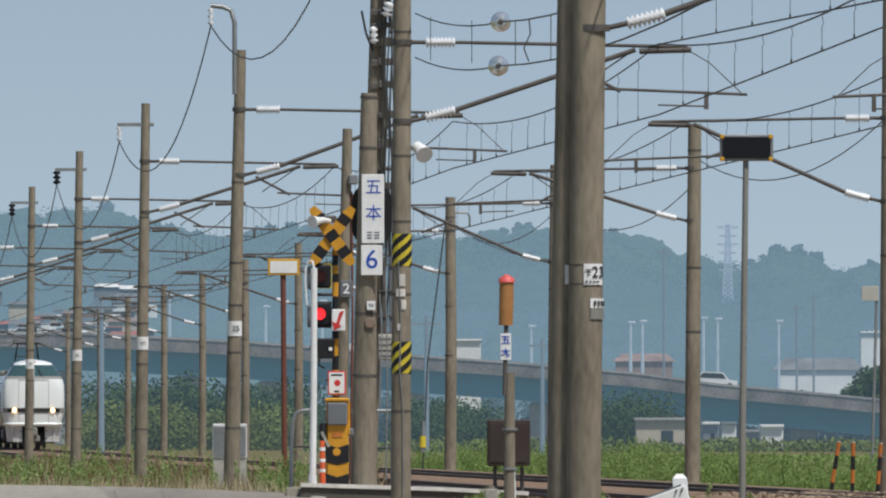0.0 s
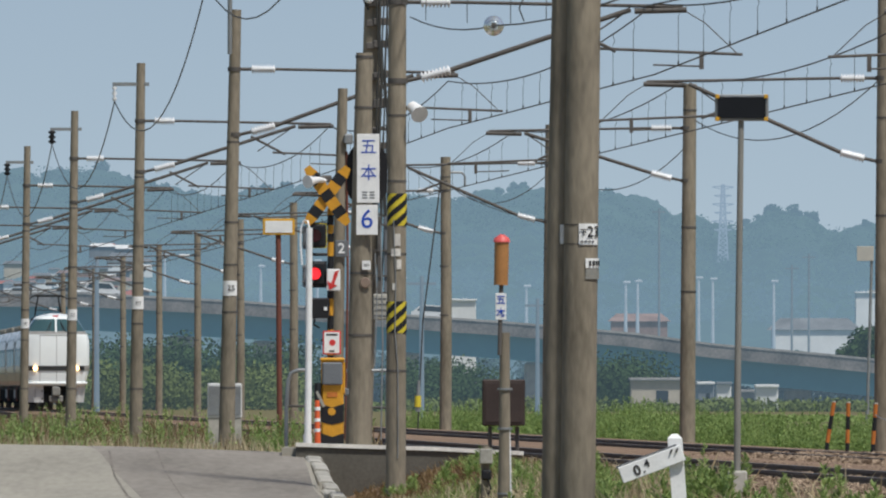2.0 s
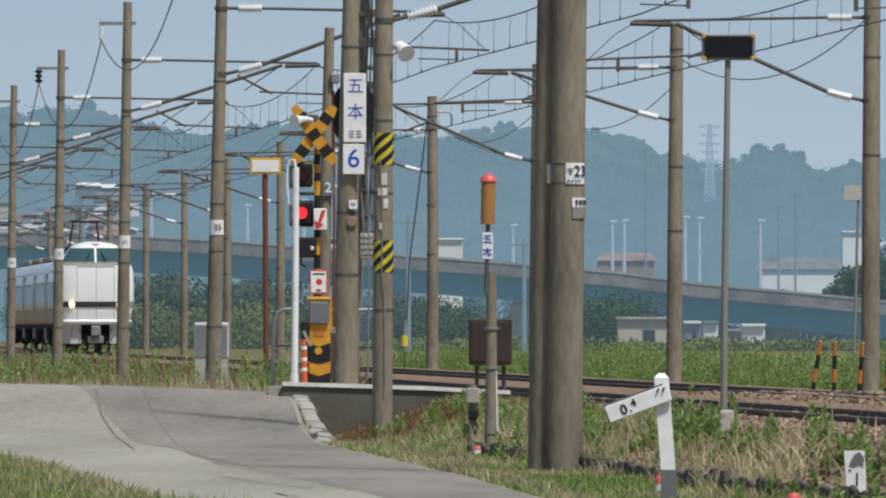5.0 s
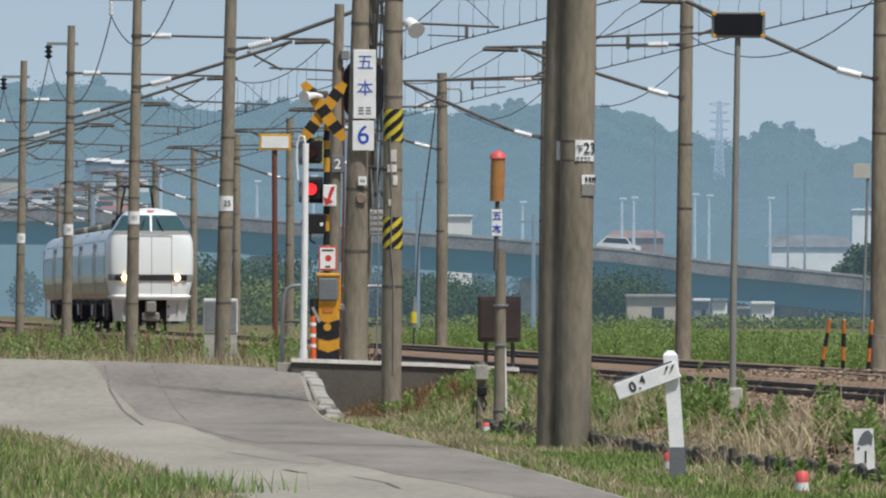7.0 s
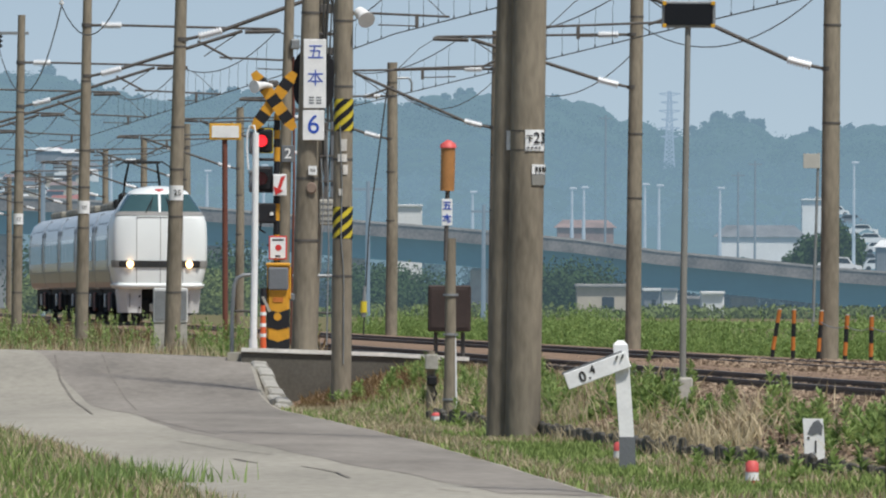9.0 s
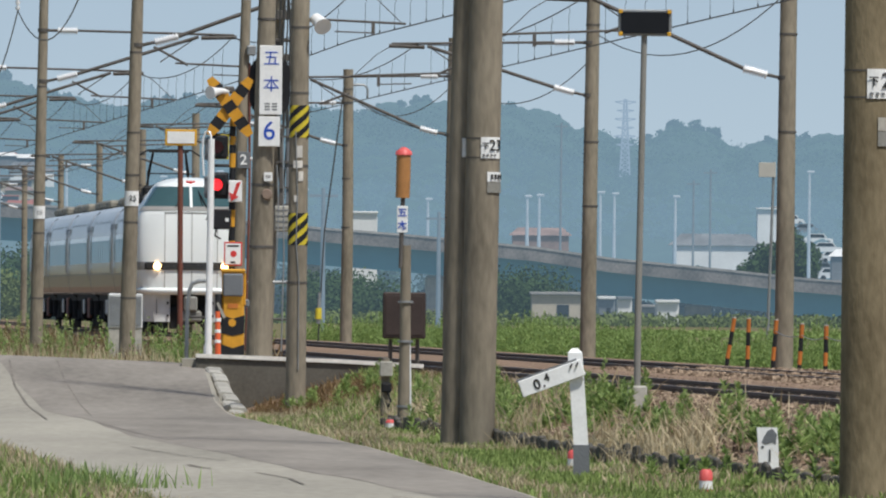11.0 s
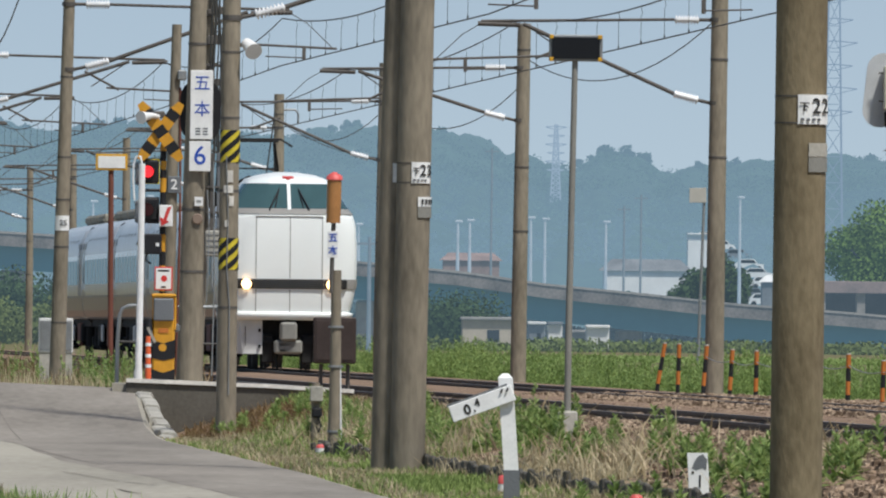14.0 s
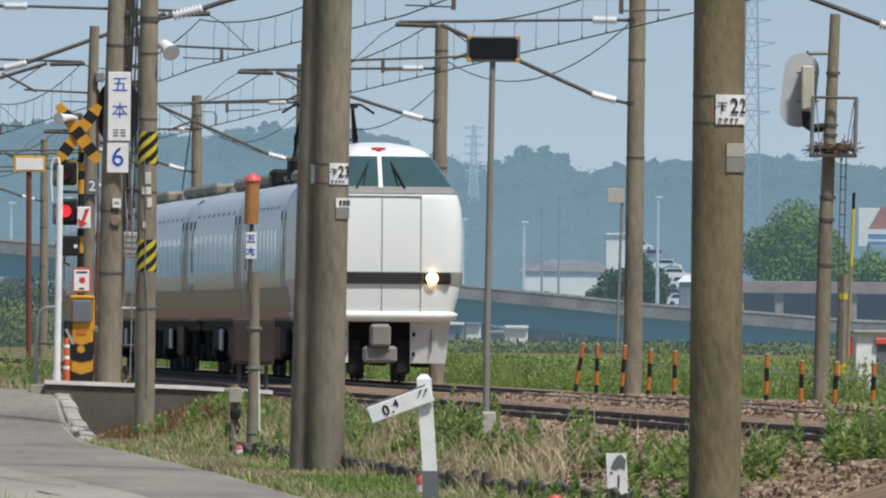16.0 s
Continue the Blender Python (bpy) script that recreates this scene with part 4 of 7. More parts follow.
def single_wires():
    root = thing("feeder_line", (0, 0, 0), "sagging dark feeder wires strung from pole to pole", "wire")
    tips = [(-0.9, 238, 9.2)] + feeder_tips
    for p, q in zip(tips, tips[1:]):
        b = Build()
        b.path(sagging(p, q, 1.65 if p[1] < 250 else 1.35), 0.012, 6)
        part("wire", b, wire_mat, root)
    for p, q, sag in ((sight(1240, 285, 346), sight(1572, 205, 292), 0.68), (sight(990, 370, 400), sight(1228, 325, 348), 0.68), (sight(805, 400, 457), sight(985, 372, 402), 0.6), (sight(800, 395, 458), sight(975, 460, 402), 0.2)):
        b = Build()
        b.path(sagging(p, q, sag), 0.011, 6)
        part("wire", b, wire_mat, root)
    # second contact wire of the overlap, with its droppers
    p, q = sight(1150, 82, 238), sight(1800, -48, 184)
    b = Build()
    b.path([p, q], 0.011, 6)
    part("wire", b, wire_mat, root)
    for k in range(1, 9):
        low = p.lerp(q, k / 9)
        b = Build()
        b.path([low, low + Vector((0, 0, 0.75))], 0.0055, 4)
        b.box(low + Vector((0, 0, 0.02)), (0.022, 0.03, 0.06))
        part("dropper", b, wire_mat, root)
    b = Build()
    b.path([p + Vector((0, 0, 0.7)), q + Vector((0, 0, 0.75))], 0.011, 6)
    part("wire", b, wire_mat, root)
    # droppers and jumper between the two insulated wires
    for u, v0, v1, slack in ((762, 30, 107, 0.0), (835, 37, 112, 0.0), (912, 38, 114, 0.0), (975, 27, 107, 0.0), (936, 33, 109, 0.06)):
        d = 215 + (884 - u) * 0.15
        top, low = sight(u, v0, d), sight(u, v1, d)
        b = Build()
        b.path([top, top.lerp(low, 0.35) + Vector((slack * 0.3, 0, 0)), top.lerp(low, 0.7) - Vector((slack, 0, 0)), low], 0.009 if slack else 0.0055, 5)
        part("dropper", b, wire_mat, root)
    # two strain insulators seen end on
    for (u, v) in ((886, 39), (882, 117)):
        c = sight(u, v, 215)
        ins = thing("strain_insulator", c, "ribbed glass strain insulator on an overhead wire", "insulator", "strain insulators")
        b = Build()
        rows = []
        for y, r in ((-0.1, 0.05), (-0.06, 0.12), (-0.03, 0.125), (0.0, 0.06), (0.05, 0.12), (0.08, 0.12), (0.1, 0.05)):
            rows.append([(r * math.cos(a * math.pi / 10), y, r * math.sin(a * math.pi / 10)) for a in range(20)])
        b.rings(rows)
        part("disc", b, glass_disc, ins)
        b = Build()
        b.path([(0, -0.16, 0), (0, 0.18, 0)], 0.035, 10)
        part("cap", b, weathered_tube, ins)
        b = Build()
        b.path(sagging(c, sight(735, v - 15, 238), 0.1, 6), 0.01, 6)
        b.path(sagging(c, sight(1350 if v < 100 else 1420, v - 220, 150), 0.25, 8), 0.01, 6)
        part("wire", b, wire_mat, root)


single_wires()


# ---- the train ----
def cab_outline(z, grow=0.0):
    """Plan outline of the driving cab at height z, front towards -y: half width, nose setback, rear."""
    zs = (1.06, 1.12, 1.28, 1.8, 2.6, 3.05, 3.3, 3.4, 3.6, 3.87, 4.05, 4.14, 4.2)
    ws = (1.2, 1.24, 1.33, 1.45, 1.455, 1.43, 1.36, 1.28, 1.16, 1.0, 0.86, 0.62, 0.25)
    fs = (0.1, 0.08, 0.04, 0.0, 0.02, 0.06, 0.1, 0.2, 0.42, 0.72, 0.95, 1.25, 1.7)
    w, y0 = float(np.interp(z, zs, ws)) + grow, float(np.interp(z, zs, fs)) - grow
    deep = 0.75 + 0.5 * step(3.2, 4.0, z)
    y1 = 4.2 if z < 3.62 else 4.2 - 2.0 * (z - 3.62) / 0.58
    pts = [(-w, y1)]
    for k in range(49):
        a = radians(-90 + 3.75 * k)
        sn, cs = math.sin(a), max(0.0, math.cos(a))
        pts.append((w * math.copysign(abs(sn) ** 0.42, sn), y0 + deep * (1 - cs ** 0.42)))
    pts.append((w, y1))
    return pts


def cab_patch(z0, z1, keep, grow, rows=6):
    """A skin over the part of the cab whose points pass keep(x, y, z)."""
    b = Build()
    lines = []
    for j in range(rows + 1):
        z = z0 + (z1 - z0) * j / rows
        lines.append([(x, y, z) for x, y in cab_outline(z, grow)[1:-1]])
    n = len(lines[0])
    faces = []
    for j in range(rows):
        for k in range(n - 1):
            quad = [lines[j][k], lines[j][k + 1], lines[j + 1][k + 1], lines[j + 1][k]]
            c = [sum(p[i] for p in quad) / 4 for i in range(3)]
            if keep(*c):
                faces.append((j * n + k, j * n + k + 1, (j + 1) * n + k + 1, (j + 1) * n + k))
    flat = [p for row in lines for p in row]
    used = sorted({i for f in faces for i in f})
    index = {i: q for q, i in enumerate(used)}
    b.face_set([flat[i] for i in used], [tuple(index[i] for i in f) for f in faces], True)
    return b


def cab_y(x, z, grow=0.0):
    pts = sorted(cab_outline(z, grow)[1:-1])
    return float(np.interp(x, [p[0] for p in pts], [p[1] for p in pts]))


SECTION = ((1.2, 1.05), (1.3, 1.09), (1.38, 1.28), (1.445, 1.8), (1.45, 2.6), (1.4, 3.05), (1.27, 3.34), (1.0, 3.52), (0.6, 3.6), (0.0, 3.63))


def side_x(z):
    return float(np.interp(z, [p[1] for p in SECTION], [p[0] for p in SECTION]))


def side_patch(side, y0, y1, z0, z1, grow):
    b = Build()
    rows = []
    for k in range(7):
        z = z0 + (z1 - z0) * k / 6
        x = side * (side_x(z) + grow)
        rows.append([(x, y0, z), (x, y1, z), (x - side * 0.02, y1, z), (x - side * 0.02, y0, z)])
    return b.rings(rows, smooth=False)


def bogie(parent, y):
    b = Build()
    for s in (-1, 1):
        b.box((s * 0.95, y, 0.5), (0.16, 2.6, 0.22), bevel=0.04)
        for k in (-1, 1):
            b.box((s * 0.95, y + k * 1.05, 0.44), (0.24, 0.32, 0.36), bevel=0.04)
        b.path([(s * 1.08, y - 0.25, 0.35), (s * 1.08, y - 0.25, 0.85)], 0.12, 10)
    b.box((0, y, 0.55), (1.9, 0.5, 0.25))
    frame_part = part("bogie", b, under_dark, parent, "dark steel bogie")
    for k in (-1, 1):
        b = Build()
        for s in (-1, 1):
            rows = []
            for x, r in ((0.5, 0.43), (0.53, 0.43), (0.54, 0.4), (0.62, 0.4), (0.63, 0.3)):
                rows.append([(s * x, y + k * 1.05 + r * math.cos(a * math.pi / 12), 0.41 + r * math.sin(a * math.pi / 12)) for a in range(24)])
            b.rings(rows)
        b.path([(-0.52, y + k * 1.05, 0.41), (0.52, y + k * 1.05, 0.41)], 0.08, 10)
        part("wheelset", b, weathered_tube, frame_part)


def train():
    root = thing("train", (0, 0, 0), "white limited express electric train with rounded nose and lit headlights", "train")
    b = Build()
    zs = [1.06, 1.08, 1.12, 1.28, 1.5, 1.8, 2.2, 2.6, 2.85, 3.05, 3.2, 3.3, 3.35, 3.4, 3.5, 3.6, 3.7, 3.85, 3.95, 4.0, 4.05, 4.1, 4.14, 4.17, 4.2]
    b.rings([[(x, y, z) for x, y in cab_outline(z)] for z in zs])
    cab = part("cab", b, train_white, root, "white enamel driving cab")
    b = Build()
    b.rings([[(x, y, z) for x, y in cab_outline(z, g)] for z, g in ((1.07, 0.03), (1.1, 0.1), (1.16, 0.11), (1.21, 0.09), (1.24, 0.004))])
    part("lower_lip", b, train_white, cab)
    part("window_sill", cab_patch(3.3, 3.42, lambda x, y, z: y < 2.2, 0.012, 3), train_grey, cab, "grey sill below the windscreen")
    for s in (-1, 1):
        pane = part("windscreen", cab_patch(3.42, 3.95, lambda x, y, z, s=s: 0.07 < s * x and y < 2.4, 0.014), windscreen_glass, cab, "dark raked windscreen")
        b = Build()
        b.path([(s * 0.42, cab_y(s * 0.42, 3.4) - 0.05, 3.4), (s * 0.22, cab_y(s * 0.22, 3.8) - 0.05, 3.8)], 0.018, 6)
        b.path([(s * 0.3, cab_y(s * 0.3, 3.44) - 0.04, 3.44), (s * 0.2, cab_y(s * 0.2, 3.86) - 0.045, 3.86)], 0.012, 6)
        part("wiper", b, black_paint, pane)
    b = Build()
    b.rings([[(q * 0.035, cab_y(0, z, 0.03) + e, z) for q, e in ((-1, 0), (1, 0), (1, 0.06), (-1, 0.06))] for z in (3.4, 3.5, 3.6, 3.7, 3.8, 3.9, 3.98)], smooth=False)
    part("windscreen_post", b, train_white, cab, "white centre post of the windscreen")
    band = part("front_band", cab_patch(1.72, 1.93, lambda x, y, z: y < 1.0, 0.012, 2), train_grey, cab, "grey band with louvres")
    for k in range(5):
        b = Build()
        b.box((0, cab_y(0, 1.8) - 0.02, 1.74 + 0.042 * k), (1.5, 0.03, 0.012))
        part("louvre", b, under_dark, band)
    for s in (-1, 1):
        b = Build()
        b.box((s * 0.98, cab_y(s * 0.98, 1.82) + 0.02, 1.825), (0.5, 0.12, 0.2), bevel=0.03)
        housing = part("lamp_housing", b, under_dark, cab)
        b = Build()
        y = cab_y(s * 0.9, 1.82) - 0.07
        b.path([(s * 0.9, y, 1.82), (s * 0.9, y + 0.1, 1.82)], [0.105, 0.11], 18)
        part("headlight", b, headlight_glow, housing, "lit warm headlight")
    for x in (-0.7, 0.02, 0.7):
        for z0, z1 in ((1.24, 1.7), (1.95, 3.26)):
            b = Build()
            rows = []
            for k in range(7):
                z = z0 + (z1 - z0) * k / 6
                y = cab_y(x, z, 0.006)
                rows.append([(x - 0.009, y, z), (x + 0.009, y, z), (x + 0.009, y + 0.02, z), (x - 0.009, y + 0.02, z)])
            b.rings(rows, smooth=False)
            part("door_seam", b, train_grey, cab)
    b = Build()
    b.box((0, cab_y(0, 3.22) - 0.004, 3.25), (1.42, 0.02, 0.02))
    part("door_head", b, train_grey, cab)
    b = Build()
    b.box((0, 1.02, 4.075), (0.24, 0.1, 0.045), Matrix.Rotation(0.25, 3, "X"))
    b.box((0, 0.97, 4.045), (0.08, 0.09, 0.07), Matrix.Rotation(0.25, 3, "X"))
    part("emblem", b, red_paint, cab, "small red T-shaped emblem")
    # skirts and coupler
    for s in (-1, 1):
        b = Build()
        rows = []
        for z in (0.34, 0.6, 1.06):
            g = -0.1 * (0.98 - z)
            w = 1.3 + g
            rows.append([(s * 0.54, 0.28, z), (s * (w - 0.28), 0.22 - g, z), (s * (w - 0.06), 0.5 - g, z), (s * w, 1.6, z), (s * (w - 0.06), 1.6, z), (s * (w - 0.16), 0.55, z), (s * (w - 0.32), 0.3, z), (s * 0.54, 0.36, z)])
        b.rings(rows if s > 0 else [r[::-1] for r in rows], smooth=False)
        skirt = part("skirt", b, skirt_grey, root, "light grey skirt panel")
        b = Build()
        b.box((s * 0.9, 0.22, 0.72), (0.012, 0.03, 0.42))
        part("skirt_seam", b, under_dark, skirt)
        for z in (0.84, 0.5):
            b = Build()
            b.box((s * 0.6, 0.25, z), (0.05, 0.05, 0.07))
            part("skirt_latch", b, under_dark, skirt)
    b = Build()
    b.box((0, 0.1, 0.82), (0.36, 0.5, 0.4), bevel=0.05)
    b.box((0, 0.0, 0.92), (0.26, 0.1, 0.14), bevel=0.04)
    coupler = part("coupler", b, concrete_grey, root, "grey steel coupler")
    b = Build()
    b.box((0, 0.12, 0.49), (0.6, 0.3, 0.3), bevel=0.05)
    b.box((0, 0.02, 0.54), (0.36, 0.1, 0.05))
    b.box((0, 0.02, 0.42), (0.36, 0.1, 0.05))
    part("coupler_guard", b, concrete_grey, coupler)
    b = Build()
    b.box((0, 0.34, 0.6), (1.2, 0.08, 0.06))
    for s in (-1, 1):
        b.box((s * 0.42, 0.5, 0.45), (0.26, 0.25, 0.6), bevel=0.03)
    b.box((0, 1.2, 0.66), (2.1, 1.2, 0.55))
    # black backing plate added to keep the gap behind the coupler dark
    b.box((0, 0.62, 0.72), (1.95, 0.1, 0.74), bevel=0.03)
    part("buffer_beam", b, under_dark, root)
    # carriages
    y = 4.0
    ring = [(x, z) for x, z in SECTION] + [(-x, z) for x, z in SECTION[-2::-1]]
    for car in range(5):
        end = 20.6 if car == 0 else y + 21.4
        b = Build()
        b.rings([[(x * (0.998 if 0 < k < 8 else 0.97), yy, z if k not in (0, 8) else z) for x, z in ring] for k, yy in enumerate([y, y + 0.05] + [y + (end - y) * q / 6 for q in range(1, 6)] + [end - 0.05, end])], smooth=True)
        # body colour holds the shade of the sunless side
        body = part("carriage_body", b, train_side, root, "white and grey carriage body, darkened for the shaded side")
        for s in (-1, 1):
            # the ground's reflection is painted on as a beige strip
            part("reflection_band", side_patch(s, y + 0.06, end - 0.06, 1.12, 1.6, 0.004), beige_tone, body, "beige lower band painting the reflected ground")
            part("waist_band", side_patch(s, y + 0.06, end - 0.06, 1.6, 1.66, 0.005), train_grey, body, "grey waist line")
            a, e = y + (3.2 if car == 0 else 2.6), end - 2.6
            part("window_band", side_patch(s, a, e, 1.95, 2.7, 0.003), train_glass, body, "dark continuous window band")
            n = 8
            for k in range(n):
                yy = a + (e - a) * (k + 0.5) / n
                part("vent", side_patch(s, yy - 0.08, yy + 0.08, 3.06, 3.12, 0.006), under_dark, body)
            for k in range(1, n):
                yy = a + (e - a) * k / n
                part("window_post", side_patch(s, yy - 0.14, yy + 0.14, 1.94, 2.71, 0.006), train_side, body)
            for yy in (y + 1.5, end - 1.5):
                for side in (-0.5, 0.5):
                    part("door_seam", side_patch(s, yy + side - 0.012, yy + side + 0.012, 1.15, 3.0, 0.006), train_grey, body)
                for off in (-0.85, 0.85):
                    part("side_lamp", side_patch(s, yy + off - 0.07, yy + off + 0.07, 2.86, 3.02, 0.008), under_dark, body)
                part("door_window", side_patch(s, yy - 0.22, yy + 0.22, 2.0, 2.75, 0.006), train_glass, body)
        b = Build()
        for k, (f, w, tall) in enumerate(((0.3, 1.9, 0.5), (0.42, 1.2, 0.34), (0.5, 1.5, 0.56), (0.62, 2.4, 0.46), (0.74, 0.9, 0.6))):
            for s in (-1, 1):
                b.box((s * (0.98 - 0.05 * (k % 3)), y + f * (end - y), 0.94 - tall / 2), (0.5, w, tall), bevel=0.05)
                b.path([(s * 0.8, y + (f + 0.07) * (end - y), 0.5), (s * 0.8, y + (f + 0.1) * (end - y), 0.5)], 0.16, 10)
        b.box((0, (y + end) / 2, 0.96), (2.3, end - y - 0.3, 0.18))
        b.box((0, (y + end) / 2, 0.7), (1.7, (end - y) * 0.56, 0.5), bevel=0.04)
        part("underfloor_equipment", b, under_dark, body)
        b = Build()
        b.box((-1.22, y + 11.6, 0.7), (0.06, 0.9, 0.42), bevel=0.03)
        part("equipment_door", b, skirt_grey, body)
        for s, off, w in ((-1, 7.0, 2.3), (1, 9.0, 2.0)):
            b = Build()
            b.box((s * 1.2, y + off, 0.66), (0.08, w, 0.6), bevel=0.03)
            part("equipment_cover", b, rust_brown, body)
        bogie(root, y + 2.6 if car else 4.3)
        bogie(root, end - 3.0)
        # roof equipment
        for k in range(3 if car else 2):
            yy = y + 4.6 + k * 4.7
            b = Build()
            b.box((0, yy, 3.7), (1.6, 4.1, 0.24), bevel=0.07)
            part("air_conditioner", b, train_roof, body, "grey-brown roof air conditioner")
        b = Build()
        for q in (-0.45, 0.45):
            b.box((q, end - 2.2, 3.74), (0.3, 1.4, 0.24), bevel=0.05)
        b.path([(-0.5, y + 0.6, 3.72), (-0.5, end - 0.4, 3.72)], 0.05, 8)
        part("roof_fitting", b, train_roof, body)
        if car == 0:
            b = Build()
            b.box((-0.1, 16.2, 3.84), (1.4, 1.3, 0.46), bevel=0.08)
            b.box((0.25, 16.0, 4.1), (0.5, 0.7, 0.16), bevel=0.04)
            b.path([(-0.55, 15.7, 4.02), (-0.2, 15.5, 4.2), (0.3, 15.7, 4.12)], 0.04, 6)
            part("circuit_breaker", b, under_dark, body, "dark roof circuit breaker")
            b = Build()
            for q in (-0.6, 0.6):
                b.path([(q, 17.6, 3.86), (q * 0.9, 18.9, 4.45), (q * 0.75, 17.7, 4.98)], 0.034, 6)
                b.path([(q, 19.2, 3.86), (q * 0.9, 18.0, 4.45), (q * 0.75, 17.7, 4.98)], 0.03, 6)
                b.box((q, 18.4, 3.78), (0.12, 2.4, 0.22))
            b.path([(-0.85, 17.7, 4.9), (-0.6, 17.7, 5.06), (0.6, 17.7, 5.06), (0.85, 17.7, 4.9)], 0.025, 6)
            b.path([(-0.55, 17.95, 5.02), (0.55, 17.95, 5.02)], 0.025, 6)
            b.path([(-0.54, 18.6, 4.42), (0.54, 18.6, 4.42)], 0.018, 6)
            part("pantograph", b, under_dark, root, "raised dark pantograph")
            b = Build()
            for q in (-0.5, 0.5):
                for yy in (17.5, 19.3):
                    insulator(b, (q, yy, 3.6), (q, yy, 3.86), 0.08, 3)
            part("roof_insulator", b, under_dark, root)
        if car == 1:
            b = Build()
            b.box((0.3, y + 4.3, 3.78), (0.8, 1.2, 0.34), bevel=0.06)
            b.box((-0.3, y + 2.6, 3.76), (0.9, 1.4, 0.3), bevel=0.06)
            part("roof_switchgear", b, under_dark, body, "dark roof switchgear")
        if car < 4:
            b = Build()
            b.box((0, end + 0.25, 2.2), (2.5, 0.5, 2.5), bevel=0.1)
            part("gangway", b, under_dark, root, "dark gangway bellows")
        y = end + 0.5
    return root


express = train()


# ---- level crossing equipment ----
def local(u0, v0, d):
    k = d / FOCAL

    def at(u, v, y=0.0):
        return Vector(((u - u0) * k, y, (v0 - v) * k))
    return at


def rounded(cx, cz, w, h, r, n=6):
    pts = []
    for sx, sz, a0 in ((1, -1, -90), (1, 1, 0), (-1, 1, 90), (-1, -1, 180)):
        for k in range(n + 1):
            a = radians(a0 + 90 * k / n)
            pts.append((cx + sx * (w / 2 - r) + r * math.cos(a), cz + sz * (h / 2 - r) + r * math.sin(a)))
    return pts


def stripes(root, axis, r, z0, z1, name, dark_first=True):
    """Slanting yellow and black band wrapped round a pole."""
    n = 24
    b = Build()
    b.rings([[(axis.x + (r + 0.006) * math.cos(6.2832 * i / n), axis.y + (r + 0.006) * math.sin(6.2832 * i / n), z) for i in range(n)] for z in (z0, z1)], caps=(False, False))
    wrap = part(name, b, sign_yellow, root, "yellow and black striped band")
    pitch = 0.17
    for k in range(-3, 5):
        c = z0 + k * pitch
        rows = []
        for i in range(19):
            a = radians(-180 + 10 * i)
            lift = 0.34 * i / 18
            lo, hi = max(z0, min(z1, c + lift)), max(z0, min(z1, c + lift + pitch * 0.52))
            rows.append([(axis.x + (r + 0.01) * math.cos(a), axis.y + (r + 0.01) * math.sin(a), lo), (axis.x + (r + 0.01) * math.cos(a), axis.y + (r + 0.01) * math.sin(a), hi)])
        if max(p[1][2] - p[0][2] for p in rows) > 0.01:
            b = Build()
            b.rings(rows, closed=False, caps=(False, False))
            part("stripe", b, black_paint, wrap)


def sign_pole():
    d, u0, v0 = 256.0, 643, 868
    foot = sight(u0, v0, d)
    root = thing("sign_pole", foot, "concrete pole with white crossing name board and number six", "pole")
    at = local(u0, v0, d)
    b = Build()
    b.path([at(643, 868 + 60), at(648, 500), at(653, 165)], [0.2, 0.155, 0.115], 26)
    part("shaft", b, concrete_pole, root)
    for v, r in ((172, 0.127), (262, 0.135), (555, 0.168), (665, 0.18)):
        b = Build()
        p = at(653 - (v - 165) * 0.0135, v)
        b.path([p - Vector((0, 0, 0.018)), p + Vector((0, 0, 0.018))], r, 22)
        part("pole_band", b, weathered_tube, root)
    y = -0.22
    k = d / FOCAL
    c = at(658, 380)
    b = Build()
    b.plate(rounded(c.x, c.z, 72 * k, 112 * k, 34 * k, 8), 0.2, 0.26)
    part("backboard", b, black_paint, root, "black rounded backboard")
    c = at(660, 370)
    b = Build()
    b.box((c.x, y, c.z), (40 * k, 0.02, 122 * k), bevel=0.006)
    board = part("name_board", b, white_paint, root, "white enamel name board with blue characters")
    word("五", 0.24, blue_ink, (at(661, 333).x, y - 0.013, at(661, 333).z), board)
    word("本", 0.24, blue_ink, (at(661, 379).x, y - 0.013, at(661, 379).z), board)
    b = Build()
    for q in (-7, 6):
        for j in range(3):
            b.box((at(661 + q, 0).x, y - 0.013, at(0, 412 + 5 * j).z), (9 * k, 0.004, 2.2 * k))
    part("faded_bars", b, grey_panel, board)
    c = at(658, 461)
    b = Build()
    b.box((c.x, y, c.z), (38 * k, 0.02, 53 * k), bevel=0.006)
    plate = part("number_board", b, white_paint, root, "white board with blue number")
    word("6", 0.38, blue_ink, (c.x, y - 0.013, c.z), plate, bold=0.001)
    c = at(657, 541)
    b = Build()
    b.box((c.x, y + 0.03, c.z), (15 * k, 0.02, 16 * k))
    small = part("small_plate", b, white_paint, root)
    b = Build()
    for q in (-3, 0, 3):
        b.box((c.x + q * k, y + 0.018, c.z), (1.6 * k, 0.004, 5 * k))
    part("bars", b, dark_ink, small)
    c = at(655, 572)
    b = Build()
    b.path([(c.x, y + 0.06, c.z), (c.x, y + 0.02, c.z)], [10 * k, 8 * k], 14)
    part("paint_patch", b, beige_tone, root)
    # cables and thin conduits down its side
    b = Build()
    b.path([at(682, 470, -0.1), at(684, 560, -0.1), at(686, 680, -0.1), at(683, 850, -0.1)], 0.012, 6)
    b.path([at(672, 520, -0.12), at(676, 600, -0.12), at(672, 720, -0.12)], 0.01, 6)
    part("conduit", b, galvanised, root)


sign_pole()


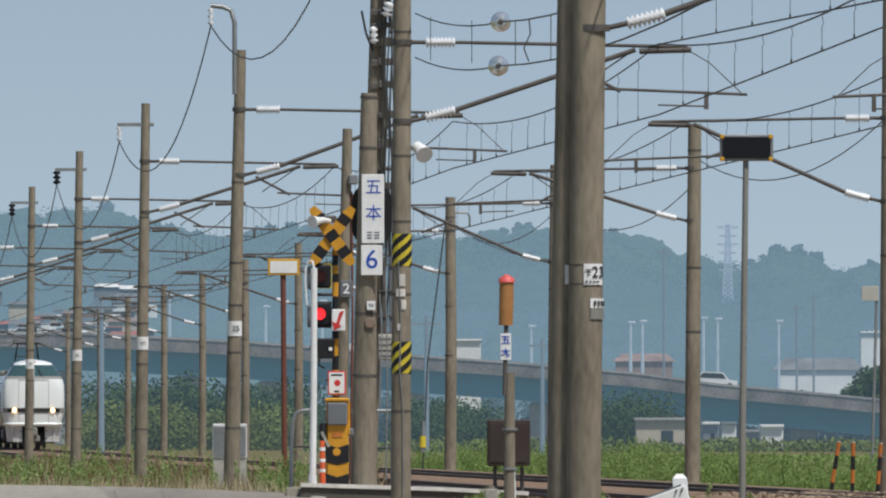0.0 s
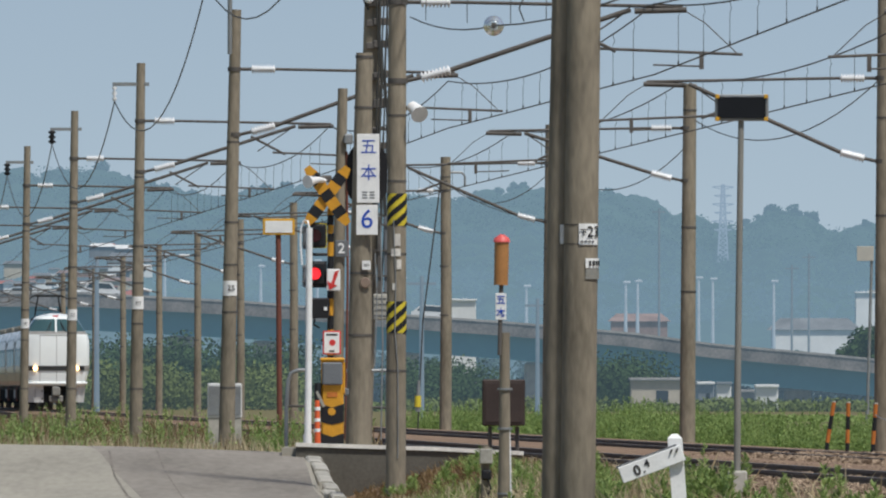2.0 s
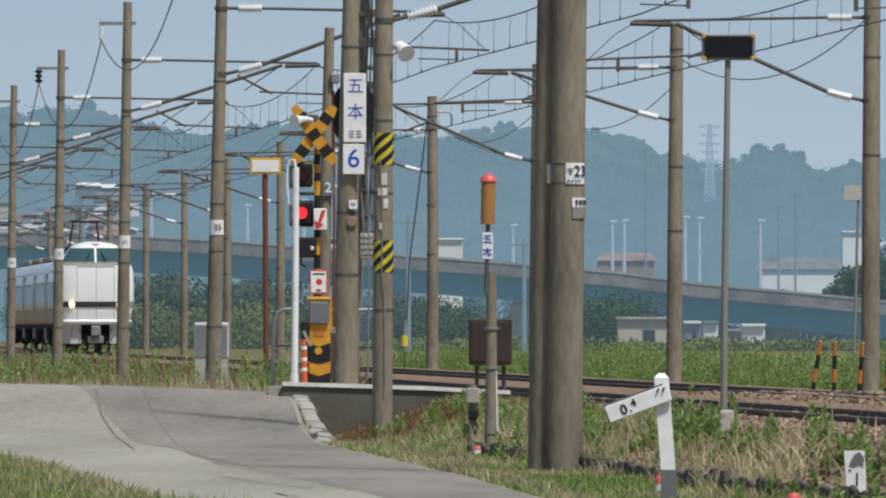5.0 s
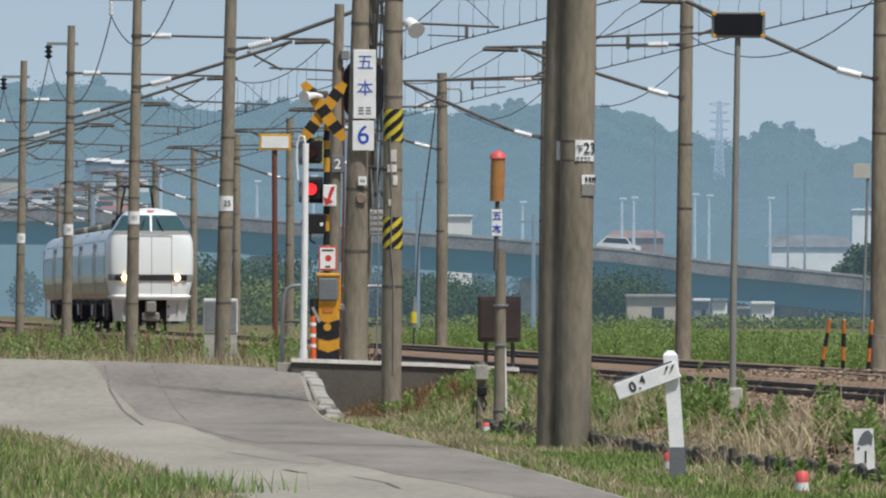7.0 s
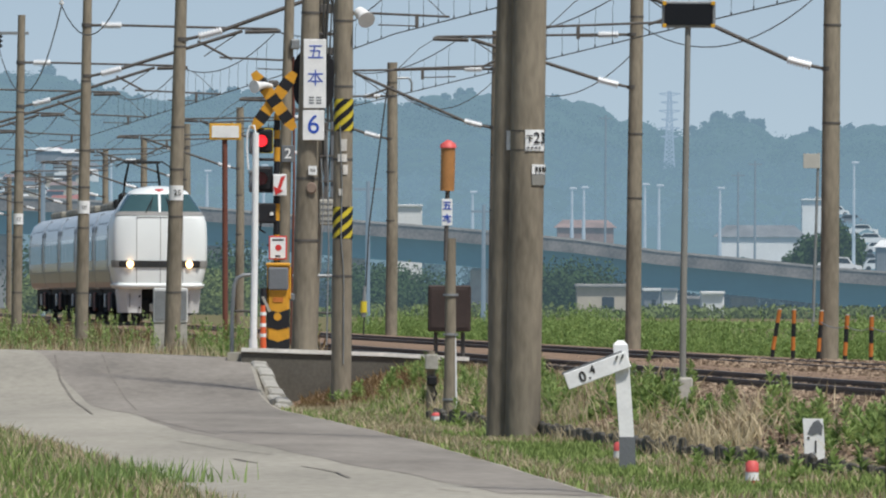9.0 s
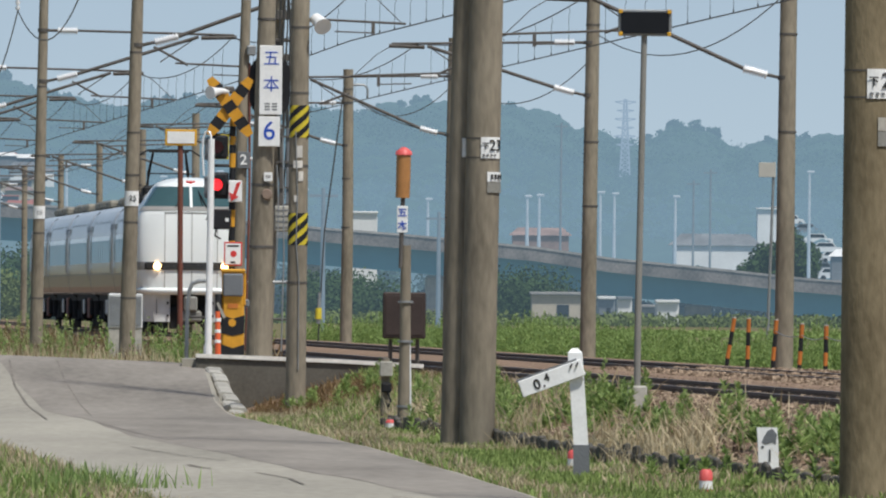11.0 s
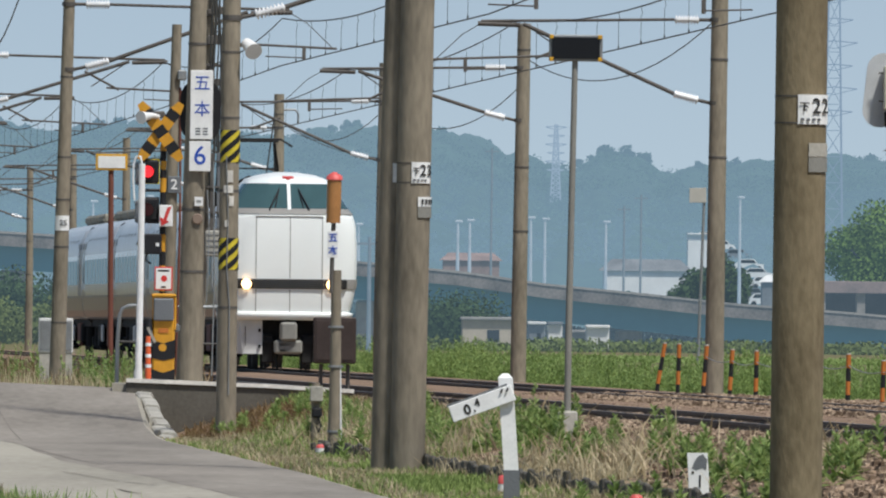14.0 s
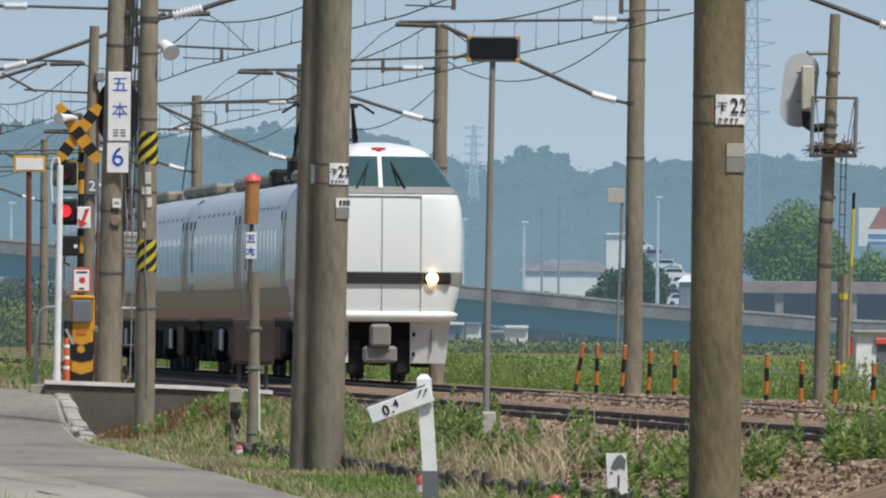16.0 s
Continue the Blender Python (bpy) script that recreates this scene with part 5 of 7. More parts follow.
def service_pole():
    d, u0, v0 = 266.0, 668, 866
    root = thing("utility_pole", sight(u0, v0, d), "tall utility pole crowded with cables and fittings", "pole")
    at = local(u0, v0, d)
    b = Build()
    b.path([at(645, 930), at(660, 450), at(672, -80)], [0.17, 0.15, 0.12], 22)
    part("shaft", b, concrete_pole, root)
    for dx, w in ((9, 0.014), (14, 0.02), (19, 0.012), (24, 0.016), (27, 0.01)):
        b = Build()
        b.path([at(668 + dx + 2 * math.sin(v * 0.03 + dx), v, -0.22) for v in range(-80, 610, 30)], w, 6)
        part("cable", b, wire_mat, root)
    for v in (20, 45, 75, 110, 150, 205, 255, 300, 330):
        b = Build()
        c = at(686, v, -0.18)
        b.box(c, (0.28, 0.08, 0.05 + 0.03 * (v % 4)), bevel=0.01)
        b.box(at(668, v + 3, -0.17), (0.2, 0.05, 0.1), bevel=0.01)
        part("cable_clamp", b, weathered_tube, root)
    for p, q, r in ((at(683, 30, -0.3), at(690, 5, -0.3), 0.09), (at(660, 48, -0.3), at(662, 78, -0.3), 0.07)):
        part("insulator", insulator(Build(), p, q, r, 3), porcelain, root)
    b = Build()
    b.path([at(690, 60, -0.2), at(700, 40, -0.2), at(697, -20, -0.2)], 0.02, 6)
    b.path([at(640, 20, -0.2), at(648, 60, -0.2), at(660, 90, -0.2)], 0.018, 6)
    part("jumper_cable", b, wire_mat, root)
    # cable ladder and box between the poles
    k = d / FOCAL
    for u in (680, 692):
        b = Build()
        b.box(at(u, 525, -0.3), (7 * k, 0.06, 140 * k), bevel=0.008)
        part("cable_trough", b, grey_panel if u == 692 else weathered_tube, root)
    for v in (470, 515, 560, 590):
        b = Build()
        b.box(at(686, v, -0.34), (32 * k, 0.04, 3 * k))
        part("rung", b, weathered_tube, root)
    b = Build()
    b.box(at(682, 615, -0.35), (26 * k, 0.1, 46 * k), bevel=0.02)
    box = part("terminal_box", b, concrete, root, "beige terminal box")
    for j in range(4):
        b = Build()
        b.box(at(682, 600 + 10 * j, -0.405), (22 * k, 0.01, 1.5 * k))
        part("box_seam", b, grey_panel, box)


service_pole()


def grey_post():
    d, u0, v0 = 275.0, 603, 862
    root = thing("steel_post", sight(u0, v0, d), "slim grey steel post behind the crossing", "post")
    at = local(u0, v0, d)
    b = Build()
    b.path([at(603, 900), at(609, 500), at(615, 228)], [0.1, 0.09, 0.075], 16)
    part("shaft", b, concrete_pole, root)
    b = Build()
    b.box(at(625, 318, -0.1), (0.14, 0.12, 0.16), bevel=0.02)
    part("bracket_box", b, galvanised, root)
    b = Build()
    b.box(at(613, 512, -0.12), (0.2, 0.03, 0.26), bevel=0.01)
    plate = part("dark_plate", b, grey_panel, root, "dark plate with white digit")
    c = at(613, 512, -0.14)
    word("2", 0.22, white_paint, c, plate, bold=0.004)
    b = Build()
    b.path([at(622, 340, -0.05), at(624, 560, -0.05), at(620, 850, -0.05)], 0.02, 6)
    part("pipe", b, rust_brown, root)


grey_post()


def warning_signal():
    d, u0, v0 = 251.5, 592, 864
    k = d / FOCAL
    root = thing("crossing_signal", sight(u0, v0, d), "level crossing warning signal with striped crossbuck and red lamps", "crossing signal")
    at = local(u0, v0, d)
    # post with yellow and black sections
    marks = (864, 700, 655, 630, 600, 575, 550, 525, 500, 485, 470, 452, 440)
    for i, (a, c) in enumerate(zip(marks, marks[1:])):
        b = Build()
        b.path([at(593, a), at(594, c)], 0.046 if i else 0.05, 14)
        part("post_section", b, yellow_paint if i % 2 else black_paint, root)
    # crossbuck: two boards in checks
    for s, y in ((-1, -0.14), (1, -0.11)):
        cx = at(588, 418)
        board = None
        for j in range(7):
            t = (j - 3) * 0.142
            b = Build()
            w = 0.142
            hw = 0.086
            outline = [(-hw, t - w / 2), (hw, t - w / 2), (hw, t + w / 2), (-hw, t + w / 2)]
            if j in (0, 6):
                e = -1 if j == 0 else 1
                outline = [(-hw, t - e * w / 2), (hw, t - e * w / 2), (hw * 0.55, t + e * w * 0.5), (-hw * 0.55, t + e * w * 0.5)]
                if e < 0:
                    outline = outline[::-1]
            b.plate(outline, -0.012, 0.012)
            turn = Matrix.Translation((cx.x, y, cx.z)) @ Matrix.Rotation(radians(36 * s), 4, "Y")
            part("crossbuck_panel", b, black_paint if j % 2 else yellow_paint, root, at=turn)
    # horn loudspeaker
    b = Build()
    b.path([at(583, 392, -0.1), at(574, 390, -0.22), at(562, 392, -0.34), at(553, 394, -0.42)], [0.035, 0.04, 0.06, 0.095], 16)
    part("loudspeaker", b, white_paint, root, "white horn loudspeaker")
    b = Build()
    b.box(at(586, 388, -0.03), (0.16, 0.12, 0.1), bevel=0.02)
    part("mount", b, weathered_tube, root)
    # arms and lamp units
    for v in (468, 522, 578):
        b = Build()
        b.path([at(556, v, -0.05), at(594, v, 0)], 0.022, 8)
        part("lamp_arm", b, black_paint, root)
    for v, lit in ((489, 0), (556, 0)):
        b = Build()
        b.box(at(571, v, -0.02), (30 * k, 0.14, 42 * k), bevel=0.03)
        unit = part("lamp_housing", b, black_paint, root, "black lamp housing")
        b = Build()
        c = at(566, v, -0.13)
        b.path([c + Vector((0, 0.06, 0)), c], [0.085, 0.09], 20)
        part("red_lens", b, lens_dark, unit, "red glass lens")
        b = Build()
        for q in range(9):
            a0 = radians(20 * q + 10)
            p = c + Vector((0.1 * math.cos(a0), -0.05, 0.1 * math.sin(a0)))
            b.box(p, (0.035, 0.16, 0.012), Matrix.Rotation(-(a0 - math.pi / 2), 3, "Y"))
        part("hood", b, black_paint, unit)
        b = Build()
        b.box(at(570, v, -0.055) , (34 * k, 0.01, 44 * k), bevel=0.01)
        part("yellow_rim", b, sign_yellow if v < 500 else black_paint, unit)
        b = Build()
        b.box(at(549, v + 4, -0.02), (10 * k, 0.1, 40 * k), bevel=0.02)
        b.box(at(549, v - 12, -0.06), (12 * k, 0.05, 3 * k))
        b.box(at(549, v + 14, -0.06), (12 * k, 0.05, 3 * k))
        part("rear_unit", b, grey_panel, root)
    # direction indicator with red arrow
    b = Build()
    c = at(599, 567, -0.1)
    b.box(c, (24 * k, 0.1, 38 * k), bevel=0.01)
    ind = part("direction_indicator", b, white_paint, root, "white direction indicator with red arrow")
    b = Build()
    b.plate([(c.x + 10 * k, c.z + 17 * k), (c.x + 2 * k, c.z + 14 * k), (c.x - 4 * k, c.z - 6 * k), (c.x - 11 * k, c.z - 2 * k), (c.x - 7 * k, c.z - 18 * k), (c.x + 6 * k, c.z - 10 * k), (c.x + 1 * k, c.z - 8 * k)][::-1], -0.16, -0.152)
    part("arrow", b, red_paint, ind)
    b = Build()
    b.box(at(575, 617, -0.06), (34 * k, 0.2, 36 * k), bevel=0.02)
    b.box(at(553, 610, -0.06), (6 * k, 0.14, 20 * k), Matrix.Rotation(0.3, 3, "Y"))
    b.path([at(566, 634, -0.06), at(564, 646, -0.06), at(574, 652, -0.06)], 0.014, 6)
    box = part("sound_unit", b, black_paint, root, "black box facing the road")
    b = Build()
    b.box(at(585, 618, -0.17), (6 * k, 0.01, 6 * k))
    part("white_mark", b, white_paint, box)
    return root


signal = warning_signal()


def lit_lens():
    """The lit red lamp glass, which swaps between the two housings as the signal flashes."""
    b = Build()
    b.path([(0, 0.02, 0), (0, -0.012, 0), (0, -0.03, 0)], [0.084, 0.08, 0.045], 20)
    return part("glowing_lens", b, red_glow, signal, "bright red lit lamp")


flash = lit_lens()


def barrier_machine():
    d, u0, v0 = 251.0, 596, 866
    k = d / FOCAL
    root = thing("barrier_machine", sight(u0, v0, d), "yellow and black crossing barrier machine cabinet", "crossing machine")
    at = local(u0, v0, d)
    b = Build()
    b.box(at(597, 786), (40 * k, 0.4, 158 * k), bevel=0.03)
    body = part("cabinet", b, yellow_paint, root, "amber painted cabinet")
    y = -0.208
    for v in (855, 803):
        b = Build()
        c = at(597, v)
        w, h = 20.5 * k, 17 * k
        b.plate([(c.x - w, c.z - h * 0.9), (c.x, c.z - h * 1.2), (c.x + w, c.z - h * 0.9), (c.x + w, c.z + h), (c.x, c.z + h * 0.6), (c.x - w, c.z + h)][::-1], y, y + 0.01)
        part("chevron", b, black_paint, body)
    b = Build()
    b.path([at(596, 800, y - 0.005), at(596, 800, y + 0.01)], 0.055, 16)
    part("emblem", b, yellow_paint, body)
    b = Build()
    b.box(at(597, 770, y), (18 * k, 0.006, 8 * k))
    part("faded_bars", b, orange_paint, body)
    b = Build()
    b.box(at(597, 733, y - 0.02), (36 * k, 0.06, 40 * k), bevel=0.02)
    part("screen", b, grey_panel, body, "grey front panel")
    b = Build()
    b.box(at(617, 740, -0.02), (5 * k, 0.34, 60 * k), bevel=0.02)
    b.box(at(597, 708, -0.02), (44 * k, 0.42, 7 * k), bevel=0.02)
    part("lid", b, yellow_paint, body)
    b = Build()
    b.box(at(572, 770, -0.05), (14 * k, 0.26, 34 * k), bevel=0.03)
    b.path([at(571, 750, -0.2), at(572, 790, -0.24)], 0.05, 12)
    part("motor", b, black_paint, root)
    b = Build()
    b.box(at(576, 778, -0.26), (5 * k, 0.03, 30 * k), Matrix.Rotation(-0.45, 3, "Y"))
    part("lever", b, concrete, root)
    b = Build()
    b.box(at(621, 765, -0.05), (10 * k, 0.2, 14 * k), bevel=0.02)
    part("side_box", b, grey_panel, root)
    # notice board on top
    b = Build()
    b.box(at(596, 678, -0.05), (32 * k, 0.03, 42 * k), bevel=0.005)
    notice = part("notice", b, red_paint, root, "white notice with red border")
    b = Build()
    b.box(at(596, 678, -0.068), (27 * k, 0.008, 37 * k))
    part("notice_face", b, white_paint, notice)
    b = Build()
    c = at(597, 678, -0.075)
    b.path([c, c + Vector((0, 0.006, 0))], 0.045, 18)
    part("red_button", b, red_paint, notice)
    for v, w in ((664, 20), (693, 9)):
        b = Build()
        b.box(at(596, v, -0.074), (w * k, 0.004, 3 * k))
        part("bar", b, dark_ink, notice)


barrier_machine()


def white_post():
    d, u0, v0 = 250.6, 553, 872
    root = thing("white_post", sight(u0, v0, d), "thick white painted steel post with curved cable top", "post")
    at = local(u0, v0, d)
    b = Build()
    b.path([at(553, 880), at(555, 700), at(556, 475)], [0.05, 0.047, 0.045], 16)
    part("shaft", b, white_paint, root)
    b = Build()
    b.path([at(556, 476), at(553, 462), at(546, 462), at(541, 475), at(540, 500), at(543, 540)], 0.014, 8)
    part("cable_loop", b, porcelain, root)
    b = Build()
    b.path([at(553, 872), at(553, 840)], 0.06, 16)
    part("sleeve", b, white_paint, root)


white_post()


def delineator():
    d, u0, v0 = 250.2, 571, 868
    k = d / FOCAL
    root = thing("delineator_post", sight(u0, v0, d), "orange flexible road post with white reflective rings", "road post")
    at = local(u0, v0, d)
    b = Build()
    b.path([at(571, 866), at(570, 780)], [0.045, 0.035], 14)
    stem = part("stem", b, red_orange, root)
    for v in (795, 815, 833):
        b = Build()
        b.path([at(570.5, v + 3), at(570.5, v - 3)], 0.043, 14)
        part("reflective_ring", b, white_paint, stem)
    b = Build()
    b.path([at(571, 870), at(571, 866), at(571, 860)], [0.14, 0.13, 0.06], 16)
    part("foot", b, red_orange, root)


delineator()


def pipe_rail(paths, d, label):
    root = thing("pipe_railing", (0, 0, 0), label, "railing", "pipe railings")
    for pts, r in paths:
        b = Build()
        b.path([sight(u, v, d) for u, v in pts], r, 10)
        part("rail", b, galvanised if r > 0.02 else weathered_tube, root)


pipe_rail((([(515, 885), (516, 790), (519, 745), (524, 732), (535, 727), (552, 726)], 0.03), ([(516, 790), (552, 791)], 0.018)), 258, "bent grey pipe guard rail at the crossing")
pipe_rail((([(622, 728), (692, 727), (694, 735), (694, 885)], 0.026), ([(622, 792), (694, 793)], 0.016)), 257, "pale pipe guard rail at the crossing")


def yellow_edge_sign():
    d, u0, v0 = 285.0, 503, 862
    k = d / FOCAL
    root = thing("sign_board", sight(u0, v0, d), "blank white sign board with yellow border on rusty post", "sign")
    at = local(u0, v0, d)
    b = Build()
    b.path([at(504, 890), at(501, 480)], 0.045, 12)
    part("post", b, rust_brown, root)
    b = Build()
    b.box(at(502, 473, -0.06), (56 * k, 0.03, 29 * k), bevel=0.006)
    board = part("board", b, orange_yellow, root)
    b = Build()
    b.box(at(502, 473, -0.078), (48 * k, 0.012, 21 * k))
    part("face", b, white_paint, board)


yellow_edge_sign()


def cabinet():
    d = 300.0
    k = d / FOCAL
    for u, w in ((391, 30), (428, 18)):
        root = thing("equipment_cabinet", sight(u, 812, d), "grey steel trackside cabinet", "cabinet", "trackside cabinets")
        b = Build()
        b.box((0, 0, 31 * k), (w * k, 0.4, 62 * k), bevel=0.02)
        body = part("body", b, skirt_grey, root)
        b = Build()
        b.box((0, -0.205, 31 * k), (w * k * 0.8, 0.012, 52 * k), bevel=0.004)
        part("door", b, galvanised, body)
        b = Build()
        b.box((0, 0, -0.25), (w * k * 0.9, 0.36, 0.5))
        part("plinth", b, concrete, root)


cabinet()


def insulated_stay():
    """Guy wire with a yellow guard behind the far track."""
    d = 420.0
    root = thing("guy_wire", sight(748, 820, d), "guy wire with white and yellow guard", "guy wire")
    at = local(748, 820, d)
    b = Build()
    b.path([at(748, 835), at(757, 640), at(790, 380)], 0.018, 6)
    part("wire", b, wire_mat, root)
    b = Build()
    b.path([at(748, 800), at(750, 745)], [0.06, 0.035], 12)
    g = part("guard", b, galvanised, root)
    b = Build()
    b.path([at(748, 792), at(748.5, 772)], [0.085, 0.075], 12)
    part("yellow_band", b, sign_yellow, g)


insulated_stay()


# ---- things beside the line ----
def black_panel_sign():
    d, u0, v0 = 182.0, 1314, 915
    k = d / FOCAL
    p = sight(u0, v0, d)
    root = thing("panel_sign", p, "black rectangular panel with yellow corners on a grey post", "sign")
    at = local(u0, v0, d)
    b = Build()
    b.path([at(1313, 980), at(1314, 760), at(1320, 285)], [0.035, 0.035, 0.03], 14)
    part("post", b, concrete_grey, root)
    b = Build()
    b.box(at(1321, 262, -0.03), (95 * k, 0.05, 47 * k), bevel=0.01)
    board = part("panel_frame", b, galvanised, root)
    b = Build()
    b.box(at(1321, 262, -0.06), (85 * k, 0.03, 38 * k))
    part("panel_face", b, panel_black, board, "matt black panel face")
    for su in (-1, 1):
        for sv in (-1, 1):
            b = Build()
            b.box(at(1321 + su * 43, 262 + sv * 20, -0.062), (7 * k, 0.05, 7 * k), bevel=0.004)
            part("corner", b, orange_yellow, board)
    b = Build()
    b.box(at(1314, 935, 0), (0.2, 0.2, 0.36), bevel=0.02)
    part("footing", b, concrete, root, "pale concrete footing")


black_panel_sign()


def lamp_pillar():
    d, u0, v0 = 206.0, 899, 995
    k = d / FOCAL
    p = sight(u0, v0, d)
    root = thing("signal_pillar", p, "concrete pillar with amber tube lamp and red cap", "signal pillar")
    at = local(u0, v0, d)
    b = Build()
    b.path([at(900, 1012), at(902, 830), at(902, 660)], [0.075, 0.065, 0.058], 18)
    part("pillar", b, concrete_pole, root)
    b = Build()
    b.path([at(893, 700, -0.03), at(894, 640, -0.03), at(896, 570, -0.02)], 0.026, 10)
    part("lamp_post", b, weathered_tube, root)
    b = Build()
    b.path([at(895, 576), at(896, 540), at(896.5, 498)], [0.083, 0.085, 0.085], 20)
    lamp = part("amber_tube", b, lamp_amber, root, "amber translucent tube lamp")
    b = Build()
    b.path([at(896.5, 500), at(896.5, 493), at(896.5, 486)], [0.1, 0.09, 0.02], 20)
    part("red_cap", b, red_cap, lamp, "faded red cap")
    b = Build()
    b.box(at(895, 614, -0.06), (19 * k, 0.015, 47 * k), bevel=0.004)
    plate = part("name_plate", b, white_paint, root, "white plate with blue characters")
    word("五", 0.11, blue_ink, at(895, 603, -0.07), plate, bold=0.002)
    word("本", 0.11, blue_ink, at(895, 626, -0.07), plate, bold=0.002)
    b = Build()
    for v in (760, 830, 945):
        b.path([at(901.5, v + 2), at(901.5, v - 2)], 0.083, 18)
        b.box(at(912, v, 0), (0.05, 0.03, 0.03))
    part("clamp", b, galvanised, root)
    b = Build()
    b.path([at(913, 1000, -0.02), at(912, 900, -0.02), at(910, 830, -0.02)], 0.012, 6)
    part("conduit", b, porcelain, root)


lamp_pillar()


def brown_box():
    d = 262.0
    k = d / FOCAL
    p = sight(900, 826, d)
    root = thing("relay_box", p, "dark brown steel box on a short post beside the track", "equipment box")
    b = Build()
    b.box((0, 0, 42 * k), (76 * k, 0.4, 82 * k), bevel=0.02)
    body = part("box", b, dark_brown, root)
    b = Build()
    b.box((0, -0.205, 42 * k), (66 * k, 0.012, 70 * k), bevel=0.006)
    part("door", b, dark_brown, body)
    for s in (-1, 1):
        b = Build()
        b.path([(s * 0.2, 0, 0), (s * 0.2, 0, -0.6)], 0.03, 8)
        part("leg", b, weathered_tube, root)
    d = 212.0
    k = d / FOCAL
    root = thing("junction_box", sight(868, 990, d), "small beige junction box on a stub post", "equipment box")
    at = local(868, 990, d)
    b = Build()
    b.path([at(868, 1010), at(868, 860)], [0.06, 0.05], 14)
    part("stub_post", b, concrete_pole, root)
    b = Build()
    b.box(at(869, 879, -0.08), (23 * k, 0.12, 27 * k), bevel=0.012)
    part("box", b, concrete, root)
    b = Build()
    b.box(at(870, 912, -0.07), (18 * k, 0.08, 18 * k), bevel=0.02)
    b.path([at(872, 920, -0.09), at(878, 935, -0.1), at(872, 948, -0.09)], 0.012, 6)
    part("cable_gland", b, black_paint, root)


brown_box()


def gradient_post():
    d, u0, v0 = 152.0, 1212, 1085
    k = d / FOCAL
    root = thing("gradient_post", sight(u0, v0, d), "white wooden gradient post with one tilted arm", "marker post")
    at = local(u0, v0, d)
    b = Build()
    w = 13 * k
    rows = []
    for u, v in ((1216, 1090), (1215, 1010), (1204, 860), (1203, 847)):
        c = at(u, v)
        rows.append([c + Vector((-w, -w, 0)), c + Vector((w, -w, 0)), c + Vector((w, w, 0)), c + Vector((-w, w, 0))])
    c = at(1203, 839)
    rows.append([c + Vector((-w * 0.4, -w * 0.4, 0)), c + Vector((w * 0.4, -w * 0.4, 0)), c + Vector((w * 0.4, w * 0.4, 0)), c + Vector((-w * 0.4, w * 0.4, 0))])
    b.rings(rows, smooth=False)
    part("post", b, white_paint, root, "white painted square post")
    b = Build()
    rows = []
    for u, v in ((1217, 1110), (1215.6, 1010)):
        c = at(u, v)
        w2 = w + 0.006
        rows.append([c + Vector((-w2, -w2, 0)), c + Vector((w2, -w2, 0)), c + Vector((w2, w2, 0)), c + Vector((-w2, w2, 0))])
    b.rings(rows, smooth=False)
    part("black_foot", b, grey_panel, root)
    # arm
    a, e = at(1107, 913, -0.1), at(1217, 872, -0.1)
    way = (e - a).normalized()
    turn = Matrix.Rotation(-math.atan2(way.z, way.x), 3, "Y")
    b = Build()
    length = (e - a).length
    b.box((a + e) / 2, (length, 0.04, 30 * k), turn, bevel=0.006)
    arm = part("arm", b, white_paint, root, "white arm with black figures")
    b = Build()
    b.box(a.lerp(e, 0.5) + turn @ Vector((-0.02, 0.012, 16 * k)), (length * 0.96, 0.05, 5 * k), turn)
    part("arm_edge", b, grey_panel, arm)
    t4 = turn.to_4x4()
    for text, f, up, size in (("0", 0.26, -2, 0.12), (".", 0.36, -3, 0.1), ("4", 0.43, 4, 0.09)):
        c = a.lerp(e, f) + turn @ Vector((0, -0.024, up * k))
        ob = word(text, size, dark_ink, (0, 0, 0), arm, bold=0.003)
        ob.matrix_basis = Matrix.Translation(c) @ t4 @ pose(0, 0, 0, 90)
    b = Build()
    for u, v in ((1196, 870), (1206, 868)):
        b.box(at(u, v, -0.13), (3 * k, 0.02, 8 * k), Matrix.Rotation(0.4, 3, "Y"))
    part("bolt", b, dark_ink, arm)


gradient_post()


def marker_stone():
    d, u0, v0 = 149.0, 1549, 1048
    k = d / FOCAL
    root = thing("marker_stone", sight(u0, v0, d), "white square marker stone with worn black top", "marker stone")
    b = Build()
    b.rings([[(-0.085 + 0.012 * f, -0.08, z), (0.085 + 0.012 * f, -0.08, z), (0.085 + 0.012 * f, 0.08, z), (-0.085 + 0.012 * f, 0.08, z)] for z, f in ((-0.2, 0), (36 * k, -1), (72 * k, -2))], smooth=False)
    stone_ob = part("stone", b, white_paint, root)
    b = Build()
    b.plate([(-0.07, 45 * k), (-0.03, 42 * k), (0.02, 46 * k), (0.05, 42 * k), (0.06, 60 * k), (0.02, 70 * k), (-0.02, 66 * k), (-0.05, 56 * k)], -0.084, -0.078)
    part("worn_paint", b, grey_panel, stone_ob)
    b = Build()
    b.box((0.0, -0.084, 22 * k), (0.014, 0.006, 22 * k))
    b.box((-0.06, -0.084, 38 * k), (0.02, 0.006, 3 * k))
    part("bars", b, dark_ink, stone_ob)


marker_stone()


